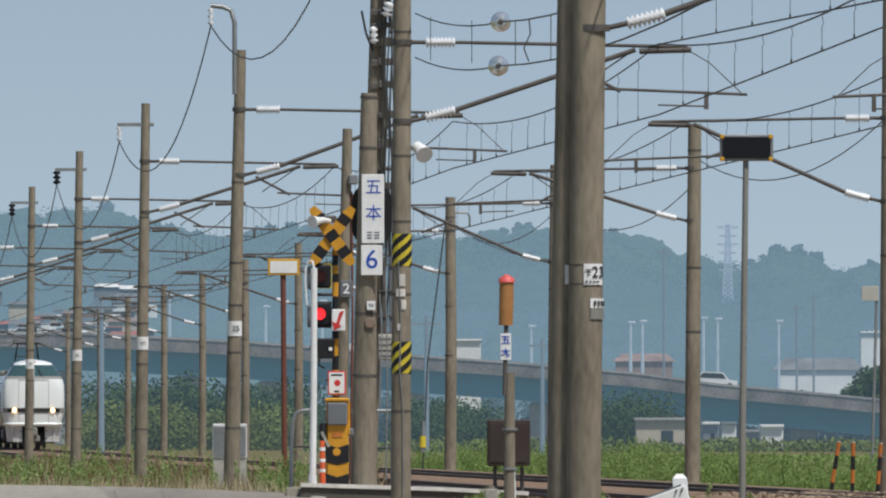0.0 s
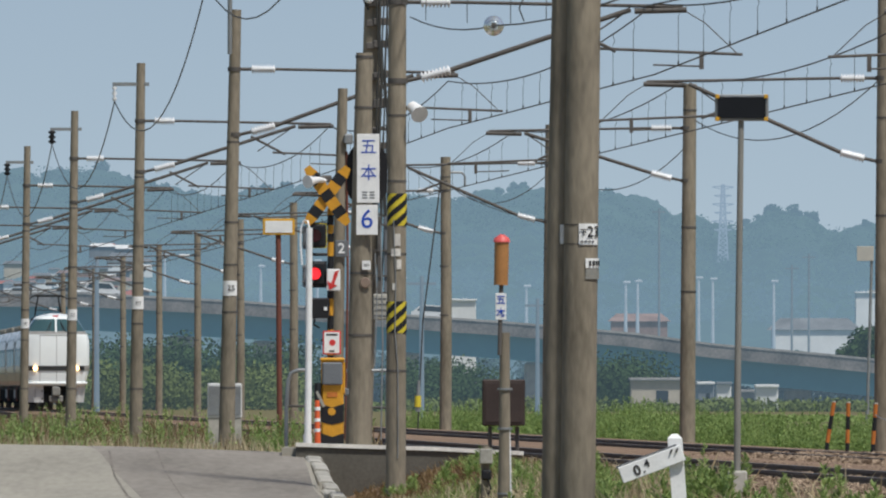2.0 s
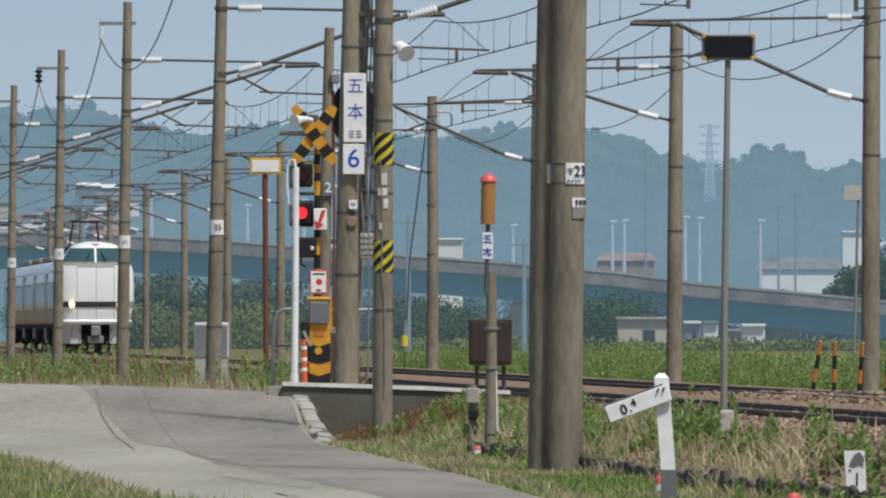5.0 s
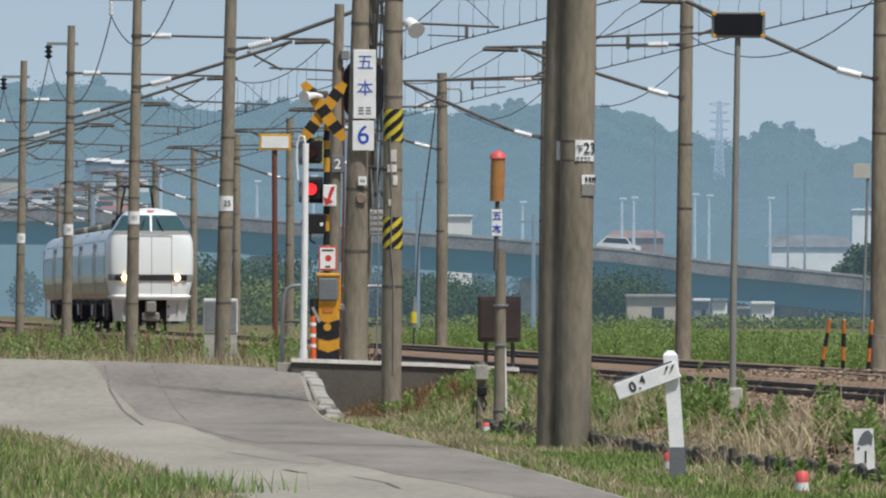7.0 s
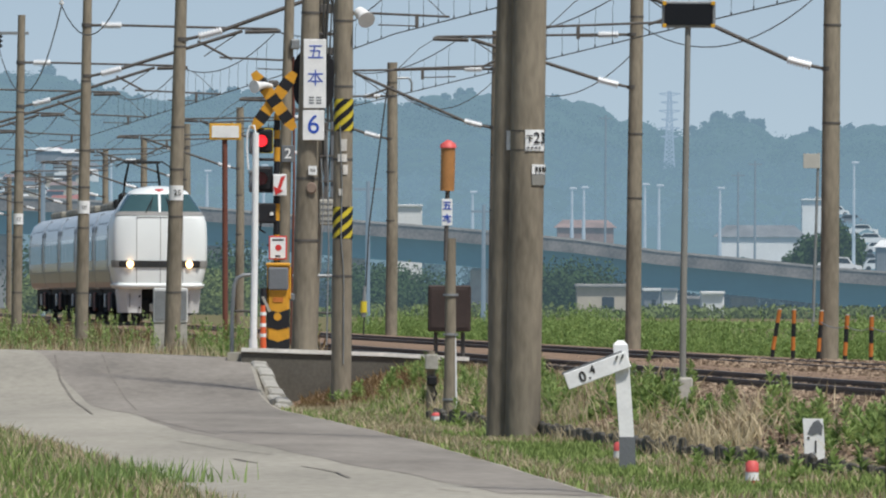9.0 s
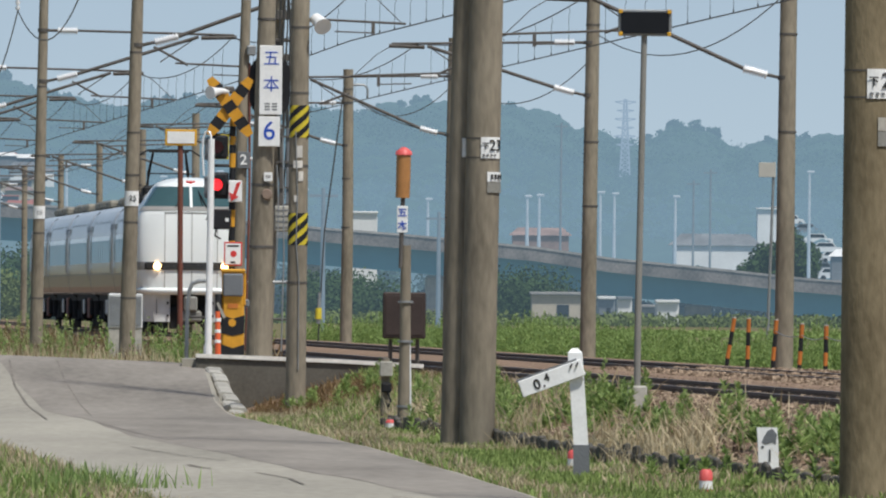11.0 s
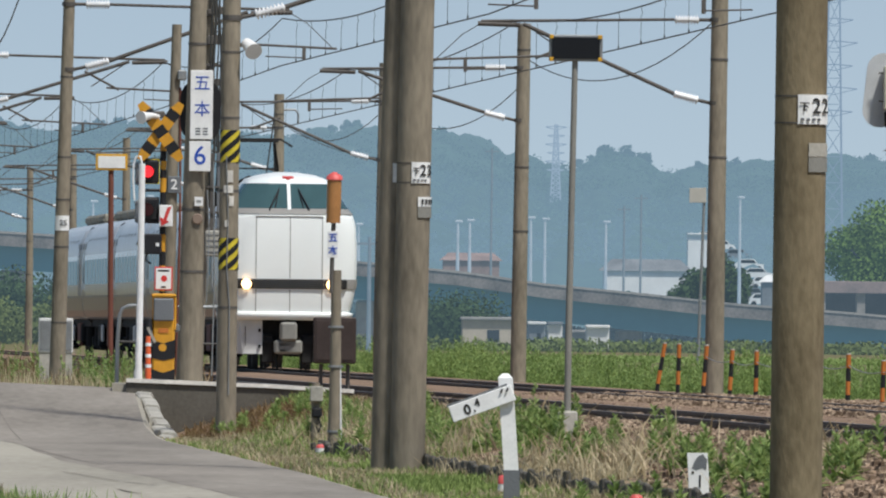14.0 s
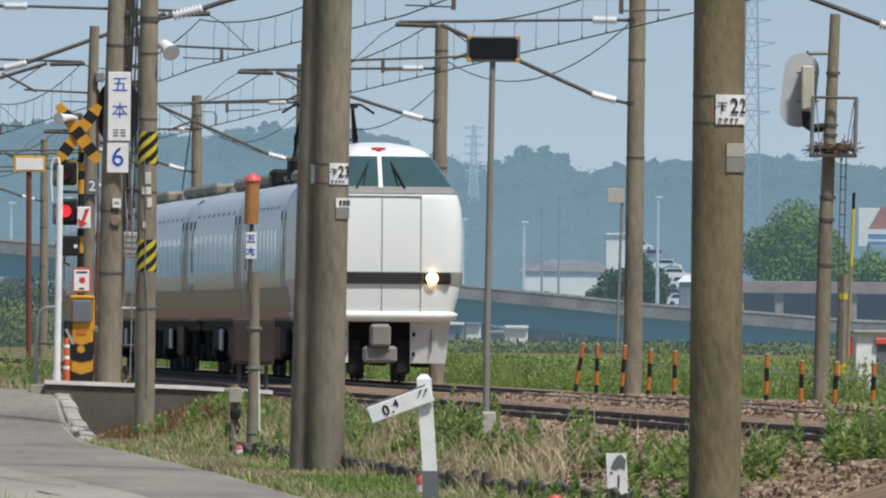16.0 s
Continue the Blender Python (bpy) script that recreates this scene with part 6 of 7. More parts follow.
def capped_stakes():
    for u, v, d, tall in ((1202, 1062, 160, 0.2), (1437, 1102, 141, 0.21), (877, 996, 204, 0.16)):
        p = sight(u, v, d)
        root = thing("boundary_stake", p, "short white stake with red cap and foot", "stake", "boundary stakes")
        for z0, z1, mat, name in ((-0.1, 0.07, red_paint, "foot"), (0.07, 0.14, white_paint, "middle"), (0.14, tall, red_cap, "cap")):
            b = Build()
            b.path([(0, 0, z0), (0, 0, z1)] + ([(0, 0, z1 + 0.02)] if name == "cap" else []), [0.055, 0.052] + ([0.03] if name == "cap" else []), 14)
            part(name, b, mat, root)


capped_stakes()


def edging():
    """Low row of dark upright edging blocks along the verge."""
    root = thing("edging_wall", (0, 0, 0), "low row of dark upright edging boards holding the bank", "edging")
    a, c = Vector((0.55, 206, 0)), Vector((4.0, 136, 0))
    n = 170
    rng = np.random.default_rng(2)
    b0 = Build()
    b0.box((0, 0, 0), (0.05, 0.36, 0.5), bevel=0.012)
    me = b0.mesh("edging_board", old_wall)
    for k in range(n):
        f = k / n
        p = a.lerp(c, f) + Vector((0.12 * math.sin(f * 9), 0, 0))
        m = Matrix.Translation((p.x + 0.015 * rng.normal(), p.y, FIELD - 0.055 + 0.02 * rng.normal())) @ pose(0, 0, 0, 3 * rng.normal(), 3 * rng.normal(), 3)
        part("edging_board", me, old_wall, root, at=m)


edging()


def striped_posts():
    """Orange and black posts strung with a wire beyond the far track."""
    feet = ((1469, 878), (1508, 879), (1552, 881), (1599, 888), (1646, 890), (1700, 892), (1755, 893), (1809, 894), (1870, 905), (1929, 907), (1997, 908), (2065, 918), (2140, 926))
    tops = []
    for k, (u, v) in enumerate(feet):
        y = 20.5 / ((u - 784) / FOCAL + 0.0478 - 4.15e-6 * 260)
        p = sight(u, v, y)
        root = thing("barrier_post", p, "thin orange and black striped post beyond the track", "post", "striped posts beyond the far track")
        lean = (0.15, 0.02, 0.064, 0.05, 0.013, 0.0, 0.0, 0.013, 0.02, 0.04, 0.026, 0.0, 0.0)[k]
        h = 95 * y / FOCAL
        for j in range(4):
            b = Build()
            f0, f1 = j / 4, (j + 1) / 4
            b.path([(lean * f0, 0, h * f0 - (0.25 if j == 0 else 0)), (lean * f1, 0, h * f1)], 0.036, 12)
            part("band", b, orange_paint if j % 2 else black_paint, root)
        b = Build()
        b.path([(lean, 0, h), (lean, 0, h + 0.02)], [0.038, 0.03], 12)
        part("cap", b, concrete, root)
        tops.append(Vector((p.x + lean * 0.8, y, p.z + h * 0.8)))
    root = thing("post_wire", (0, 0, 0), "thin slack wire between the striped posts", "wire")
    for p, q in zip(tops[2:], tops[3:]):
        b = Build()
        b.path(sagging(p, q, 0.06, 6), 0.008, 5)
        part("wire", b, galvanised, root)


striped_posts()


def nest_pole():
    d, u0, v0 = 272.0, 1912, 878
    k = d / FOCAL
    root = thing("signal_pole", sight(u0, v0, d), "concrete signal pole with platform, ladder and twig nest", "signal pole")
    at = local(u0, v0, d)
    b = Build()
    b.path([at(1905, 920), at(1911, 600), at(1926, 195)], [0.125, 0.11, 0.08], 20)
    part("shaft", b, concrete_pole, root)
    # signal backboard, seen from behind
    c = at(1865, 330)
    b = Build()
    outline = rounded(0, 0, 62 * k, 132 * k, 30 * k, 8)
    b.plate(outline, -0.01, 0.01)
    part("signal_backboard", b, signal_grey, root, "pale grey oval signal backboard", at=Matrix.Translation((c.x, 0.25, c.z)) @ pose(0, 0, 0, 0, 6, 8))
    b = Build()
    b.box(at(1878, 326, 0.05), (22 * k, 0.3, 78 * k), bevel=0.02)
    head = part("signal_head", b, cream, root, "cream signal head case")
    for v in (300, 350):
        b = Build()
        b.box(at(1878, v, 0.0), (40 * k, 0.03, 3 * k))
        part("hinge_bar", b, weathered_tube, head)
    b = Build()
    b.path([at(1876, 368, 0.05), at(1877, 392, 0.05), at(1888, 398, 0.02), at(1910, 396)], 0.07, 12)
    part("support_elbow", b, black_paint, root, "black support elbow")
    b = Build()
    b.path([at(1878, 262, 0.05), at(1880, 266, 0), at(1922, 264)], 0.03, 8)
    part("top_stay", b, galvanised, root)
    for u in (1885, 1962):
        b = Build()
        b.path([at(u, 448, -0.2), at(u + 2, 342, -0.2)], 0.03, 8)
        part("platform_post", b, galvanised, root)
    b = Build()
    b.path([at(1885, 343, -0.2), at(1964, 344, -0.2)], 0.022, 8)
    part("handrail", b, weathered_tube, root)
    b = Build()
    for p, q in (((1893, 345), (1900, 440)), ((1906, 400), (1900, 440)), ((1960, 350), (1946, 436)), ((1964, 350), (1954, 436))):
        b.path([at(*p, -0.15), at(*q, -0.15)], 0.008, 5)
    part("tie_rod", b, galvanised, root)
    b = Build()
    b.box(at(1924, 446, 0), (82 * k, 0.7, 6 * k))
    part("platform", b, weathered_tube, root)
    b = Build()
    for u in (1938, 1947):
        b.path([at(u, 450, -0.12), at(u - 4, 700, -0.12), at(u - 6, 868, -0.12)], 0.009, 6)
    for j in range(18):
        b.path([at(1937 - j * 0.3, 462 + 22 * j, -0.12), at(1948 - j * 0.3, 462 + 22 * j, -0.12)], 0.009, 5)
    part("ladder", b, weathered_tube, root)
    for v in (300, 392, 410, 520, 560, 640):
        b = Build()
        p = at(1911 + (640 - v) * 0.035, v)
        b.path([p - Vector((0, 0, 0.025)), p + Vector((0, 0, 0.025))], 0.122 if v > 450 else 0.108, 16)
        part("pole_band", b, weathered_tube, root)
    rng = np.random.default_rng(8)
    nest = thing("bird_nest", sight(1924, 442, d), "untidy nest of brown twigs on the platform", "nest")
    b = Build()
    for j in range(170):
        a = rng.random() * 6.28
        r = 0.34 * rng.random() ** 0.5
        c = Vector((math.cos(a) * r, math.sin(a) * r * 0.8, 0.02 + 0.1 * rng.random()))
        w = Vector((rng.normal(), rng.normal(), 0.35 * rng.normal())).normalized() * (0.1 + 0.13 * rng.random())
        b.path([c - w, c + w], 0.008, 4)
    tagged(part("twigs", b, twig, nest), kind="stuff")


nest_pole()


def yard_end():
    """White shed with red trim, tall thin striped pole and stub pole beyond the far track."""
    d = 300.0
    k = d / FOCAL
    root = thing("shed", sight(2000, 880, d), "small white shed with red trim and dark door", "shed")
    b = Build()
    b.box((0.12, 0.8, 60 * k), (92 * k, 1.6, 124 * k), bevel=0.02)
    body = part("wall", b, white_paint, root)
    b = Build()
    b.box((0.12, 0.78, 123 * k), (100 * k, 1.75, 5 * k), bevel=0.01)
    part("roof", b, concrete, root)
    b = Build()
    b.box((-42 * k, -0.01, 96 * k), (7 * k, 0.03, 30 * k))
    part("red_panel", b, red_paint, body)
    b = Build()
    b.box((18 * k, -0.03, 106 * k), (34 * k, 0.12, 12 * k), bevel=0.02)
    part("red_awning", b, red_cap, body)
    b = Build()
    b.box((18 * k, -0.01, 55 * k), (26 * k, 0.02, 90 * k))
    part("door", b, grey_panel, body)
    root = thing("stub_pole", sight(1942, 870, 280), "short weathered concrete stub pole", "pole")
    at = local(1942, 870, 280)
    b = Build()
    b.path([at(1940, 900), at(1945, 656)], [0.08, 0.07], 14)
    part("shaft", b, concrete_pole, root)
    b = Build()
    b.path([at(1944, 700), at(1944, 690)], 0.078, 14)
    part("yellow_ring", b, sign_yellow, root)
    b = Build()
    b.box(at(1941, 825, -0.1), (0.16, 0.02, 0.2))
    part("yellow_tag", b, sign_yellow, root)
    root = thing("gauge_pole", sight(1952, 860, 281), "tall thin yellow and black striped pole", "pole")
    at = local(1952, 860, 281)
    for j, (v0, v1) in enumerate(((890, 640), (640, 600), (600, 540), (540, 511))):
        b = Build()
        b.path([at(1952 + (860 - v0) * 0.028, v0), at(1952 + (860 - v1) * 0.028, v1)], 0.026, 10)
        part("band", b, (straw, sign_yellow, sign_yellow, black_paint)[j], root)
    # hoarding
    d = 1990.0
    k = d / FOCAL
    root = thing("billboard", sight(2030, 760, d), "white billboard with red and blue shapes", "billboard")
    at = local(2030, 760, d)
    b = Build()
    b.box(at(2030, 572), (120 * k, 0.3, 68 * k), bevel=0.03)
    face = part("board", b, far_white, root)
    c = at(2018, 560)
    b = Build()
    b.plate([(c.x - 30 * k, c.z - 14 * k), (c.x + 12 * k, c.z - 14 * k), (c.x + 12 * k, c.z + 24 * k), (c.x - 8 * k, c.z + 24 * k)][::-1], -0.2, -0.16)
    part("red_shape", b, far_red, face)
    b = Build()
    b.box(at(2010, 588, -0.18), (44 * k, 0.03, 8 * k))
    b.box(at(2010, 600, -0.18), (44 * k, 0.03, 6 * k))
    part("blue_bars", b, far_blue, face)
    for u in (1990, 2070):
        b = Build()
        b.path([at(u, 600), at(u, 784)], 0.3, 8)
        part("leg", b, far_grey, root)
    # tan board on a pale leaning pole, and a pale pole
    d = 520.0
    root = thing("lamp_pole", sight(1543, 800, d), "pale thin pole with tan board near the far track", "pole")
    at = local(1543, 800, d)
    b = Build()
    b.path([at(1543, 830), at(1552, 506)], [0.05, 0.04], 10)
    part("shaft", b, galvanised, root)
    b = Build()
    b.box(at(1540, 520, -0.06), (30 * d / FOCAL, 0.04, 26 * d / FOCAL), bevel=0.01)
    part("board", b, far_beige, root)


yard_end()


def marker_light(u, v, d):
    root = thing("floodlight", sight(u, v, d), "white floodlight fixed to a pole", "lamp")
    b = Build()
    b.path([(0, 0, 0.05), (0.06, -0.1, 0), (0.1, -0.2, -0.06)], [0.08, 0.09, 0.12], 14)
    part("lamp_body", b, white_paint, root)
    b = Build()
    b.box((-0.08, 0.02, 0.03), (0.16, 0.04, 0.05))
    part("bracket", b, weathered_tube, root)


marker_light(738, 267, 238)


def zebra_bands():
    d, u0, v0 = 238.0, 709, 971
    foot = sight(u0, v0, d)
    root = thing("warning_band", (foot.x, d, 0), "yellow and black striped bands wrapped round a concrete pole", "warning band", "warning bands")
    for lo, hi in ((661, 605), (471, 414)):
        z0, z1 = EYE + d * (760 - lo) / FOCAL, EYE + d * (760 - hi) / FOCAL
        stripes(root, Vector((0.01 + 0.006 * (hi < 500), 0, 0)), 0.128 if lo > 500 else 0.126, z0, z1, "band")
    b = Build()
    b.path([(0.03, -0.145, z) for z in (0.0, 0.4, 1.2)] + [(-0.01, -0.14, 1.7), (0.0, -0.14, 2.4), (-0.03, -0.14, 3.2)], 0.008, 6)
    part("cable", b, galvanised, root)


zebra_bands()


# ---- plants and loose ballast ----
def blades(rng, xy, height, width, bend, z_of):
    """Bent tapering blades: one island each, in plain arrays."""
    n = len(xy)
    h = height * (0.45 + 0.75 * rng.random(n))
    a = rng.random(n) * 6.2832
    lean = bend * h * rng.random(n)
    w = width * (0.6 + 0.8 * rng.random(n))
    side = np.stack([np.cos(a), np.sin(a), np.zeros(n)], 1)
    b2 = rng.random(n) * 6.2832
    fall = np.stack([np.cos(b2), np.sin(b2), np.zeros(n)], 1)
    z = np.array([z_of(x, y) for x, y in xy])
    base = np.column_stack([xy, z - 0.02])
    up = np.zeros((n, 3))
    up[:, 2] = 1
    mid = base + up * (h * 0.55)[:, None] + fall * (lean * 0.35)[:, None]
    tip = base + up * h[:, None] + fall * lean[:, None]
    v = np.stack([base - side * w[:, None], base + side * w[:, None], mid + side * (w * 0.8)[:, None], mid - side * (w * 0.8)[:, None], tip], 1).reshape(-1, 3)
    k = np.arange(n) * 5
    faces = [(i, i + 1, i + 2, i + 3) for i in k.tolist()] + [(i + 3, i + 2, i + 4) for i in k.tolist()]
    return v.tolist(), faces


def leafy(rng, plants, leaves, leaf_len, z_of):
    """Upright weeds: narrow leaves round a stem. plants: x, y, height."""
    stems = np.array([(x, y, z_of(x, y), h) for x, y, h in plants])
    n = leaves
    m = len(stems) * n
    root = np.repeat(stems, n, axis=0)
    tilt = np.repeat(rng.normal(size=(len(stems), 2)) * 0.14 * stems[:, 3:4], n, axis=0)
    f = 0.1 + 0.9 * rng.random(m)
    c = np.stack([root[:, 0] + tilt[:, 0] * f, root[:, 1] + tilt[:, 1] * f, root[:, 2] + root[:, 3] * f], 1)
    a = rng.random(m) * 6.2832
    ln = leaf_len * (1.15 - 0.6 * f) * (0.6 + 0.8 * rng.random(m))
    out = np.stack([np.cos(a), np.sin(a), 0.5 + 0.9 * f + 0.3 * rng.normal(size=m)], 1)
    out /= np.linalg.norm(out, axis=1, keepdims=True)
    sd = np.stack([-np.sin(a), np.cos(a), 0.25 * rng.normal(size=m)], 1) * (ln * 0.15)[:, None]
    droop = np.zeros((m, 3))
    droop[:, 2] = ln * 0.12
    mid = c + out * (ln * 0.5)[:, None]
    verts = np.stack([c, mid + sd, c + out * ln[:, None] - droop, mid - sd], 1).reshape(-1, 3)
    k = (np.arange(m) * 4).tolist()
    return verts.tolist(), [(q, q + 1, q + 2, q + 3) for q in k]


def stuff(name, data, mat, label, category):
    me = bpy.data.meshes.new(name)
    me.from_pydata(data[0], [], data[1])
    me.materials.append(mat)
    me.update()
    return tagged(new(name, me), label, category, kind="stuff")


def verge_points(rng, n, y0, y1, lo, hi):
    """Random places between two lines lo(y) and hi(y), thicker far off to suit the shallow ground."""
    y = y0 + (y1 - y0) * rng.random(n)
    f = rng.random(n)
    x = np.array([lo(v) for v in y]) * (1 - f) + np.array([hi(v) for v in y]) * f
    return np.stack([x, y], 1)


def patchy(rng, pts, scale, level, seed):
    keep = [noise.noise((x * scale, y * scale * 0.35, seed)) > level for x, y in pts]
    return pts[np.array(keep)]


def weeds():
    rng = np.random.default_rng(4)
    road_r = lambda y: road_line(y)[1] + 0.02
    bank = lambda y: near_track(y) - 3.5
    far_bank = lambda y: near_track(y) + 8.3

    def bank_z(x, y):
        s = x - near_track(y)
        return max(ground_z(x, y), -0.64 + 0.53 * min(1.0, max(0.0, (s + 3.7) / 1.6)))

    green = np.concatenate([patchy(rng, verge_points(rng, 30000, 126, 240, road_r, bank), 0.5, -0.25, 1), verge_points(rng, 9000, 126, 225, road_r, lambda y: road_r(y) + 1.3)])
    stuff("verge_grass", blades(rng, green, 0.1, 0.013, 0.7, ground_z), grass_green, "short green grass on the verge", "grass")
    dry = np.concatenate([patchy(rng, verge_points(rng, 24000, 126, 240, road_r, bank), 0.5, 0.12, 7), verge_points(rng, 4200, 190, 238, road_r, lambda y: road_r(y) + 0.9), verge_points(rng, 2600, 126, 200, road_r, lambda y: road_r(y) + 0.3)])
    stuff("dry_grass", blades(rng, dry, 0.13, 0.009, 0.9, ground_z), straw, "dry yellow straw grass on the verge", "grass")
    left = verge_points(rng, 9000, 122, 214, lambda y: road_line(y)[0] - 3.0, lambda y: road_line(y)[0] - 0.02)
    stuff("left_verge_grass", blades(rng, left, 0.16, 0.011, 0.7, ground_z), grass_green, "green grass beside the lane", "grass")
    left = np.concatenate([patchy(rng, verge_points(rng, 5000, 122, 214, lambda y: road_line(y)[0] - 3.0, lambda y: road_line(y)[0]), 0.6, -0.25, 3), verge_points(rng, 2400, 122, 214, lambda y: road_line(y)[0] - 0.45, lambda y: road_line(y)[0] + 0.03)])
    stuff("left_dry_grass", blades(rng, left, 0.16, 0.009, 0.8, ground_z), straw, "dry grass beside the lane", "grass")
    upper = verge_points(rng, 9000, 186, 246, lambda y: near_track(y) - (3.8 if y < 232 else 2.3), lambda y: near_track(y) - 1.9)
    stuff("bank_grass", blades(rng, patchy(rng, upper, 0.7, -0.15, 15), 0.15, 0.012, 0.7, bank_z), grass_green, "green grass on the bank near the crossing", "grass")
    upper = verge_points(rng, 8000, 160, 246, lambda y: near_track(y) - (3.8 if y < 232 else 2.3), lambda y: near_track(y) - (1.7 if y > 190 else 3.0))
    stuff("bank_straw", blades(rng, patchy(rng, upper, 0.6, 0.0, 17), 0.2, 0.009, 1.0, bank_z), straw, "dry straw on the bank near the crossing", "grass")
    foot = verge_points(rng, 3200, 226, 247, lambda y: -1.15, lambda y: near_track(y) - 1.6)
    stuff("wall_foot_straw", blades(rng, foot, 0.15, 0.01, 1.1, bank_z), reed_brown, "sparse reddish dry straw below the crossing wall", "grass")
    tuft = np.stack([-1.95 + 0.3 * rng.normal(size=420), 140.5 + 1.2 * rng.normal(size=420)], 1)
    stuff("lane_tuft", blades(rng, tuft, 0.24, 0.009, 0.6, ground_z), leaf_bright, "tall bright green grass tuft beside the lane", "grass")
    # leafy weeds on the near bank
    spots = []
    for u, v, d, spread, n, h in ((1350, 985, 170, 0.22, 12, 0.3), (1272, 968, 178, 0.16, 14, 0.36), (1410, 985, 172, 0.25, 7, 0.28), (1490, 1010, 164, 0.08, 5, 0.34), (1625, 1040, 151, 0.15, 18, 0.32), (1560, 1020, 158, 0.2, 12, 0.3), (1680, 1055, 149, 0.14, 14, 0.32), (1990, 1045, 143, 0.2, 22, 0.44), (1245, 940, 186, 0.25, 22, 0.34), (1950, 1070, 141, 0.1, 8, 0.26), (2010, 1060, 141, 0.12, 13, 0.32), (2085, 1050, 140, 0.25, 20, 0.45), (1810, 1060, 146, 0.1, 6, 0.27), (1000, 960, 205, 0.4, 18, 0.35), (1100, 965, 195, 0.5, 22, 0.38), (840, 915, 238, 0.5, 14, 0.22), (780, 925, 236, 0.4, 8, 0.2), (930, 940, 215, 0.3, 14, 0.35), (1470, 1060, 150, 0.25, 5, 0.22), (1750, 1080, 142, 0.4, 16, 0.35)):
        p = sight(u, v, d)
        for k in range(n):
            spots.append((p.x + rng.normal() * spread, d + rng.normal() * spread * (6 if d > 190 else 3), h * (0.55 + 0.6 * rng.random())))
    stuff("bank_weeds", leafy(rng, spots, 60, 0.12, bank_z), leaf_green, "clumps of tall leafy green weeds on the bank", "weeds")
    tuft = []
    for u, v, d, spread, n in ((1400, 1010, 165, 0.35, 380), (1300, 985, 172, 0.25, 160), (1150, 975, 190, 0.4, 200), (1690, 1040, 152, 0.3, 160), (960, 960, 212, 0.4, 220)):
        p = sight(u, v, d)
        tuft.append(np.stack([p.x + rng.normal(size=n) * spread, d + rng.normal(size=n) * spread * 7], 1))
    stuff("straw_tufts", blades(rng, np.concatenate(tuft), 0.34, 0.01, 1.3, bank_z), straw, "pale dry straw tufts on the bank", "grass")
    # tall weeds beyond the far track
    pts = verge_points(rng, 3800, 178, 520, far_bank, lambda y: far_bank(y) + 2.4)
    plants = [(x, y, 0.95 * (0.65 + 0.5 * rng.random()) * (0.85 + 0.5 * noise.noise((x * 0.5, y * 0.07, 2)))) for x, y in pts]
    stuff("far_weeds", leafy(rng, plants, 56, 0.13, ground_z), leaf_bright, "dense tall green weeds beyond the far track", "weeds")
    pts = verge_points(rng, 9000, 178, 560, far_bank, lambda y: far_bank(y) + 5)
    stuff("far_grass", blades(rng, pts, 0.36, 0.014, 0.5, ground_z), leaf_bright, "tall grass beyond the far track", "grass")
    # growth past the crossing along the near poles
    lo, hi = lambda y: near_track(y) - 9.0, lambda y: near_track(y) - 2.2
    pts = verge_points(rng, 1000, 262, 480, lo, hi)
    plants = [(x, y, 0.8 * (0.5 + 0.7 * rng.random())) for x, y in pts]
    stuff("pole_weeds", leafy(rng, plants, 44, 0.13, ground_z), leaf_green, "green weeds round the line poles", "weeds")
    pts = patchy(rng, verge_points(rng, 15000, 262, 500, lo, hi), 0.45, -0.15, 9)
    stuff("pole_reeds", blades(rng, pts, 0.6, 0.015, 0.7, ground_z), straw, "tall dry grass round the line poles", "grass")
    pts = patchy(rng, verge_points(rng, 20000, 264, 520, lo, hi), 0.3, -0.15, 12)
    stuff("brown_reeds", blades(rng, pts, 0.66, 0.016, 0.5, ground_z), reed_brown, "brown seeding reeds round the line poles", "grass")
    p = sight(500, 858, 262)
    plants = [(p.x + rng.normal() * 0.16, 262 + rng.normal(), 0.75 * (0.5 + 0.6 * rng.random())) for _ in range(26)]
    stuff("crossing_bush", leafy(rng, plants, 70, 0.12, lambda x, y: -0.3), leaf_bright, "bright green bush beside the crossing rail", "bush")
    pts = verge_points(rng, 1800, 254, 262, lambda y: -7.5, lambda y: -1.2)
    stuff("crossing_straw", blades(rng, pts, 0.5, 0.009, 0.5, lambda x, y: -0.25), straw, "dry straw at the edge of the crossing", "grass")


weeds()


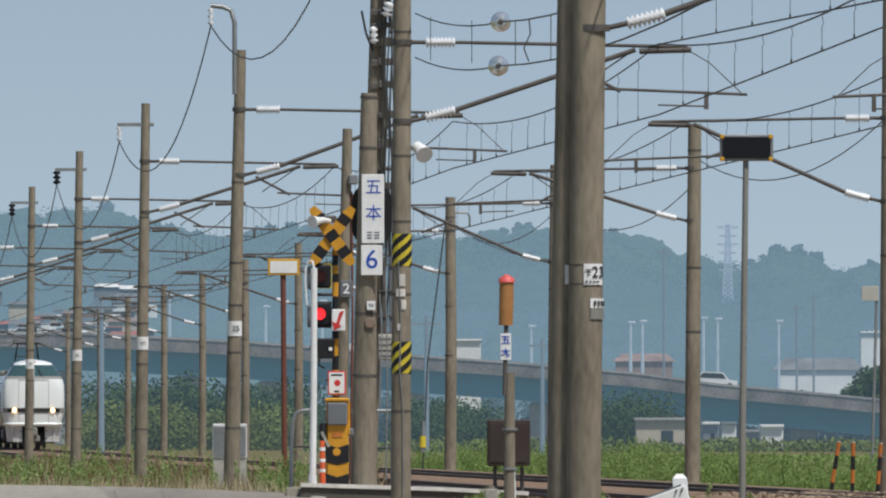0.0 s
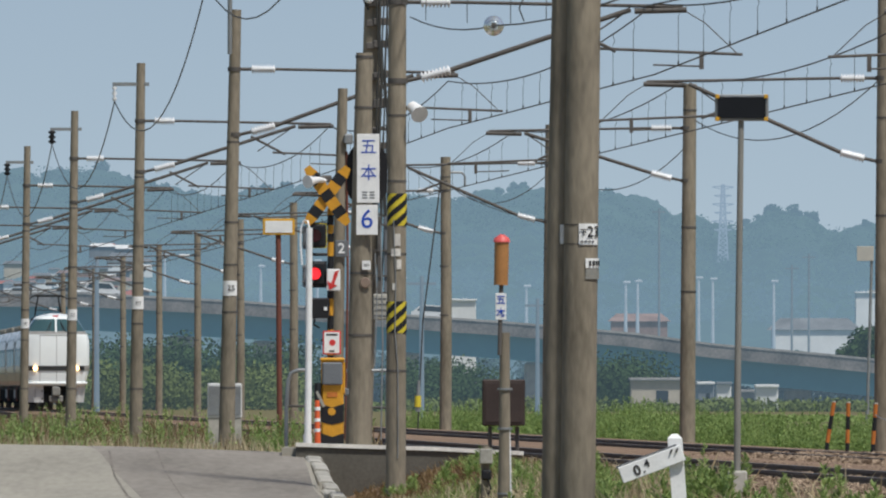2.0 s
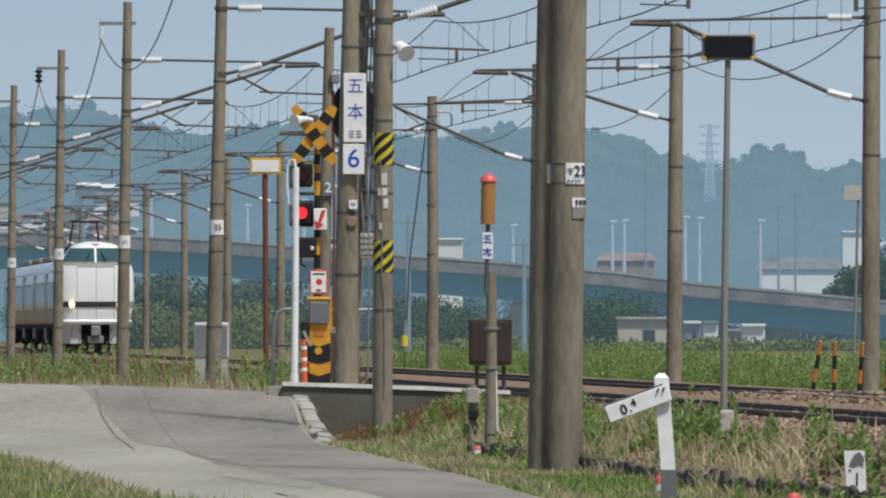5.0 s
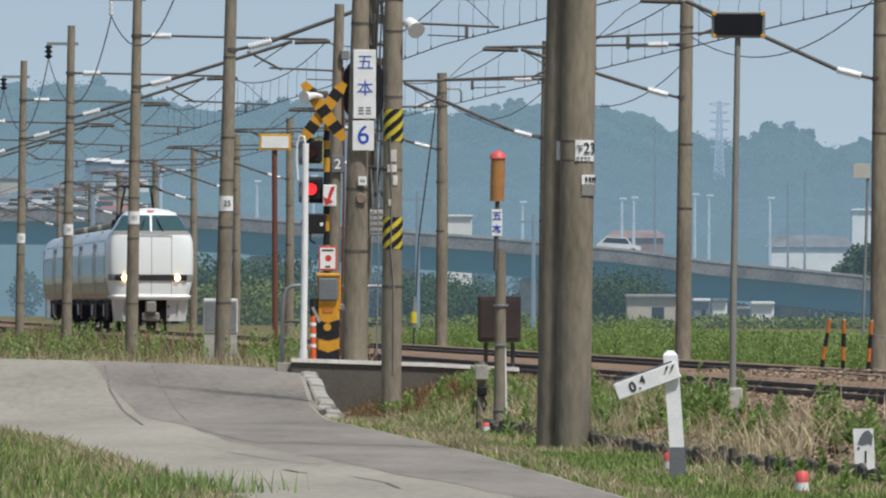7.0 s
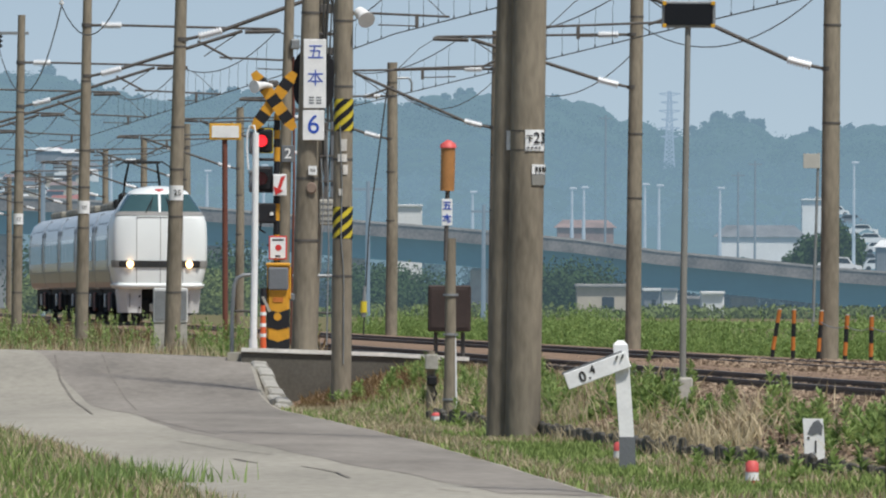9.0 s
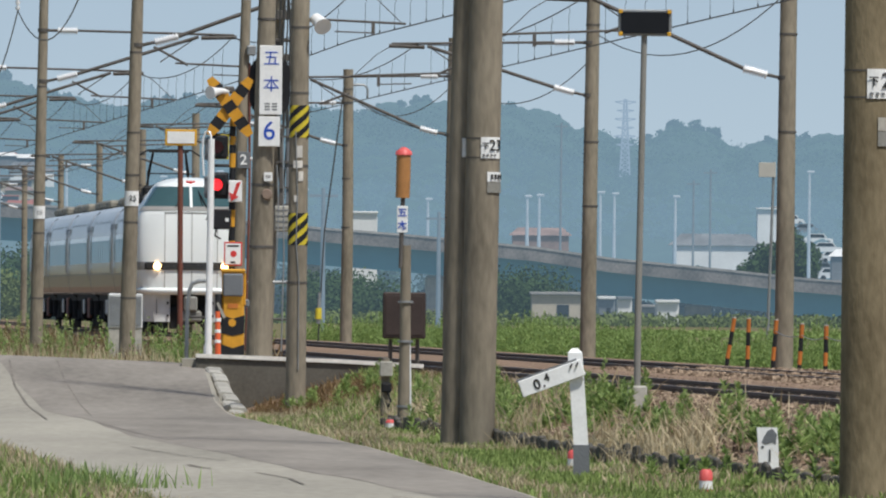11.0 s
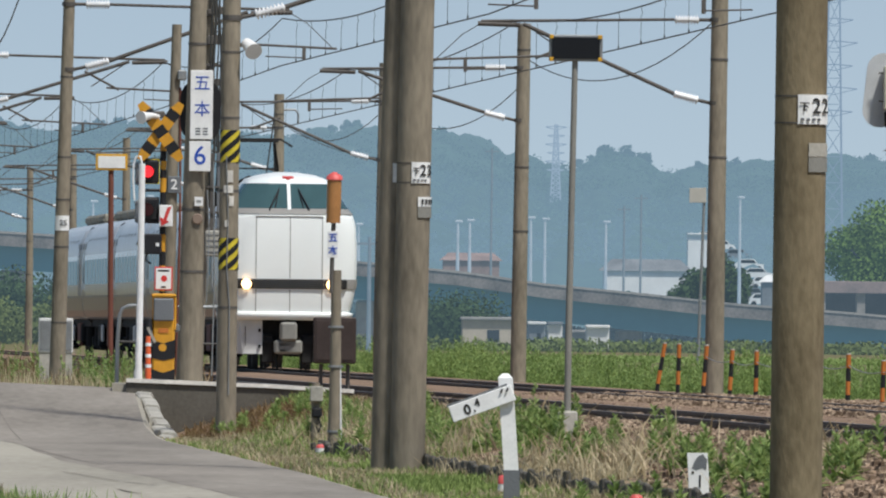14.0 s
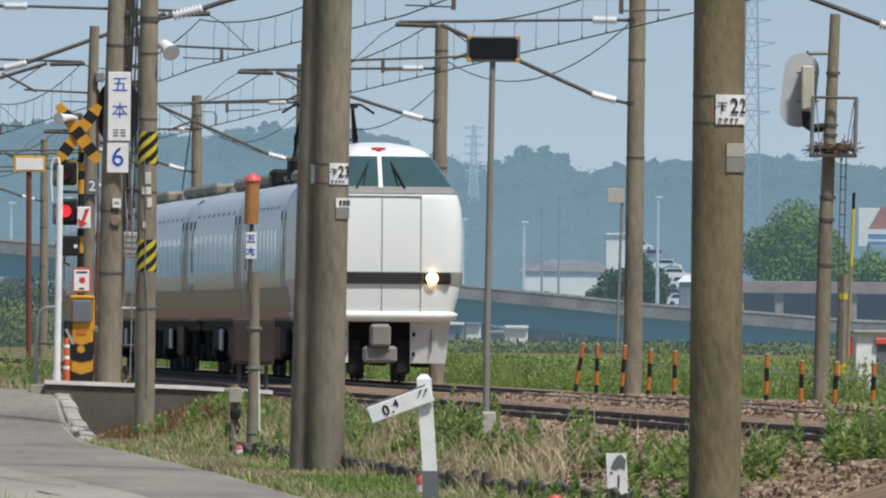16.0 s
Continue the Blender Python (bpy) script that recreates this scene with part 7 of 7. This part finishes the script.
def stones():
    """Loose ballast stones over the bed where it passes near."""
    rng = np.random.default_rng(6)
    verts, faces = [], []
    n = 34000
    ys = 134 + (270 - 134) * rng.random(n) ** 1.2
    base = [(-1, -1, -0.6), (1, -0.8, -0.6), (0.9, 1, -0.6), (-0.8, 1, -0.6), (-0.7, -0.7, 0.6), (0.6, -0.8, 0.8), (0.7, 0.7, 0.5), (-0.6, 0.6, 0.9)]
    quads = [(0, 3, 2, 1), (4, 5, 6, 7), (0, 1, 5, 4), (1, 2, 6, 5), (2, 3, 7, 6), (3, 0, 4, 7)]
    for y in ys:
        s = -2.2 + 10.2 * rng.random() if rng.random() < 0.6 or y > 190 else -3.8 + 2.6 * rng.random()
        x = near_track(y) + s
        z = -0.64 + 0.54 * min(1.0, max(0.0, (s + 3.7) / 1.7)) + 0.05 * step(2.3, 2.9, s) - 0.07 * step(5.2, 7.2, s)
        r = 0.017 + 0.021 * rng.random()
        a = rng.random() * 6.28
        ca, sa = math.cos(a) * r, math.sin(a) * r
        q = len(verts)
        j = 0.75 + 0.5 * rng.random((8, 3))
        for (px, py, pz), t in zip(base, j):
            px, py = px * t[0], py * t[1]
            verts.append((x + px * ca - py * sa, y + px * sa + py * ca, z + r * 0.4 + pz * r * t[2]))
        faces += [tuple(q + i for i in f) for f in quads]
    stuff("loose_ballast", (verts, faces), stone, "loose brown crushed stones on the track bed", "stones")


stones()


def sleepers():
    rng = np.random.default_rng(3)
    b0 = Build()
    b0.box((0, 0, 0), (2.0, 0.22, 0.16), bevel=0.02)
    for centre in (near_track, far_track):
        root = thing("sleeper_row", (0, 0, 0), "row of concrete sleepers under the rails", "sleepers", "sleeper rows")
        tagged(root, kind="structure")
        me = b0.mesh("sleeper", concrete)
        for k in range(180):
            y = 138 + 0.62 * k
            part("sleeper", me, concrete, root, at=Matrix.Translation((centre(y), y, -0.19)) @ pose(0, 0, 0, 0, 0, 2.7))


sleepers()


def tar_seams():
    """Dark patched seams on the lane."""
    root = thing("tar_seams", (0, 0, 0), "dark patched seams and tyre marks on the lane", "road seam")
    tagged(root, kind="structure")
    for pts, w in ((((285, 866), (300, 905), (330, 950), (352, 972)), 0.012), (((420, 1022), (520, 1038), (600, 1046)), 0.01), (((360, 980), (440, 1000), (500, 1012)), 0.008), (((202, 870), (212, 915), (235, 950), (277, 980)), 0.014), (((330, 1058), (365, 1060), (400, 1060)), 0.016), (((520, 1052), (545, 1058), (565, 1060)), 0.016), (((640, 1065), (700, 1075), (730, 1088)), 0.014), (((880, 1105), (950, 1112)), 0.012)):
        line = []
        for (u0, v0), (u1, v1) in zip(pts, pts[1:]):
            for k in range(6):
                u, v = u0 + (u1 - u0) * k / 6, v0 + (v1 - v0) * k / 6
                lo, hi = 120.0, 250.0
                for _ in range(30):
                    d = (lo + hi) / 2
                    p = sight(u, v, d)
                    lo, hi = (d, hi) if p.z > road_height(p.x, d) else (lo, d)
                line.append(Vector((p.x, d, road_height(p.x, d) + 0.001)))
        b = Build()
        b.rings([[p + Vector((-w, 0, 0.006)), p + Vector((w, 0, 0.006))] for p in line], closed=False, caps=(False, False), smooth=True)
        part("seam", b, dark_asphalt, root)


tar_seams()


def motions():
    rows = []
    for i in range(17):
        y = 834 - 32.8 * i
        rows.append((i * 1.0, pose(far_track(y), y, 0, 0, 0, math.degrees(math.atan(0.0478 - 8.3e-6 * y)))))
    walk(express, rows)
    # the crossing lamp flashes between the upper and lower glass
    k = 251.5 / FOCAL
    spots = [Vector(((566 - 592) * k, -0.15, (864 - v) * k)) for v in (489, 556)]
    rows = [(0.0, Matrix.Translation(spots[1]))]
    for i in range(26):
        t = 0.105 + 0.62 * i
        if t < 15.9:
            rows += [(t - 0.033, Matrix.Translation(spots[(i + 1) % 2])), (t, Matrix.Translation(spots[i % 2]))]
    rows.append((16.0, rows[-1][1]))
    walk(flash, rows)
    # cars on the viaduct: bearing at the start and speed along it
    us, vs = zip(*VIADUCT)
    for car, u0, speed, lane in ((car_a, 1265, -245, 1599), (car_b, 650, -230, 1599), (car_c, -570, 240, 1601)):
        rows = []
        for i in range(17):
            u = max(-860, min(2460, u0 + speed * i))
            p = sight(u, float(np.interp(u, us, vs)) + 10, lane)
            rows.append((i * 1.0, pose(p.x, lane, p.z, 0, 3, 0)))
        walk(car, rows)


motions()
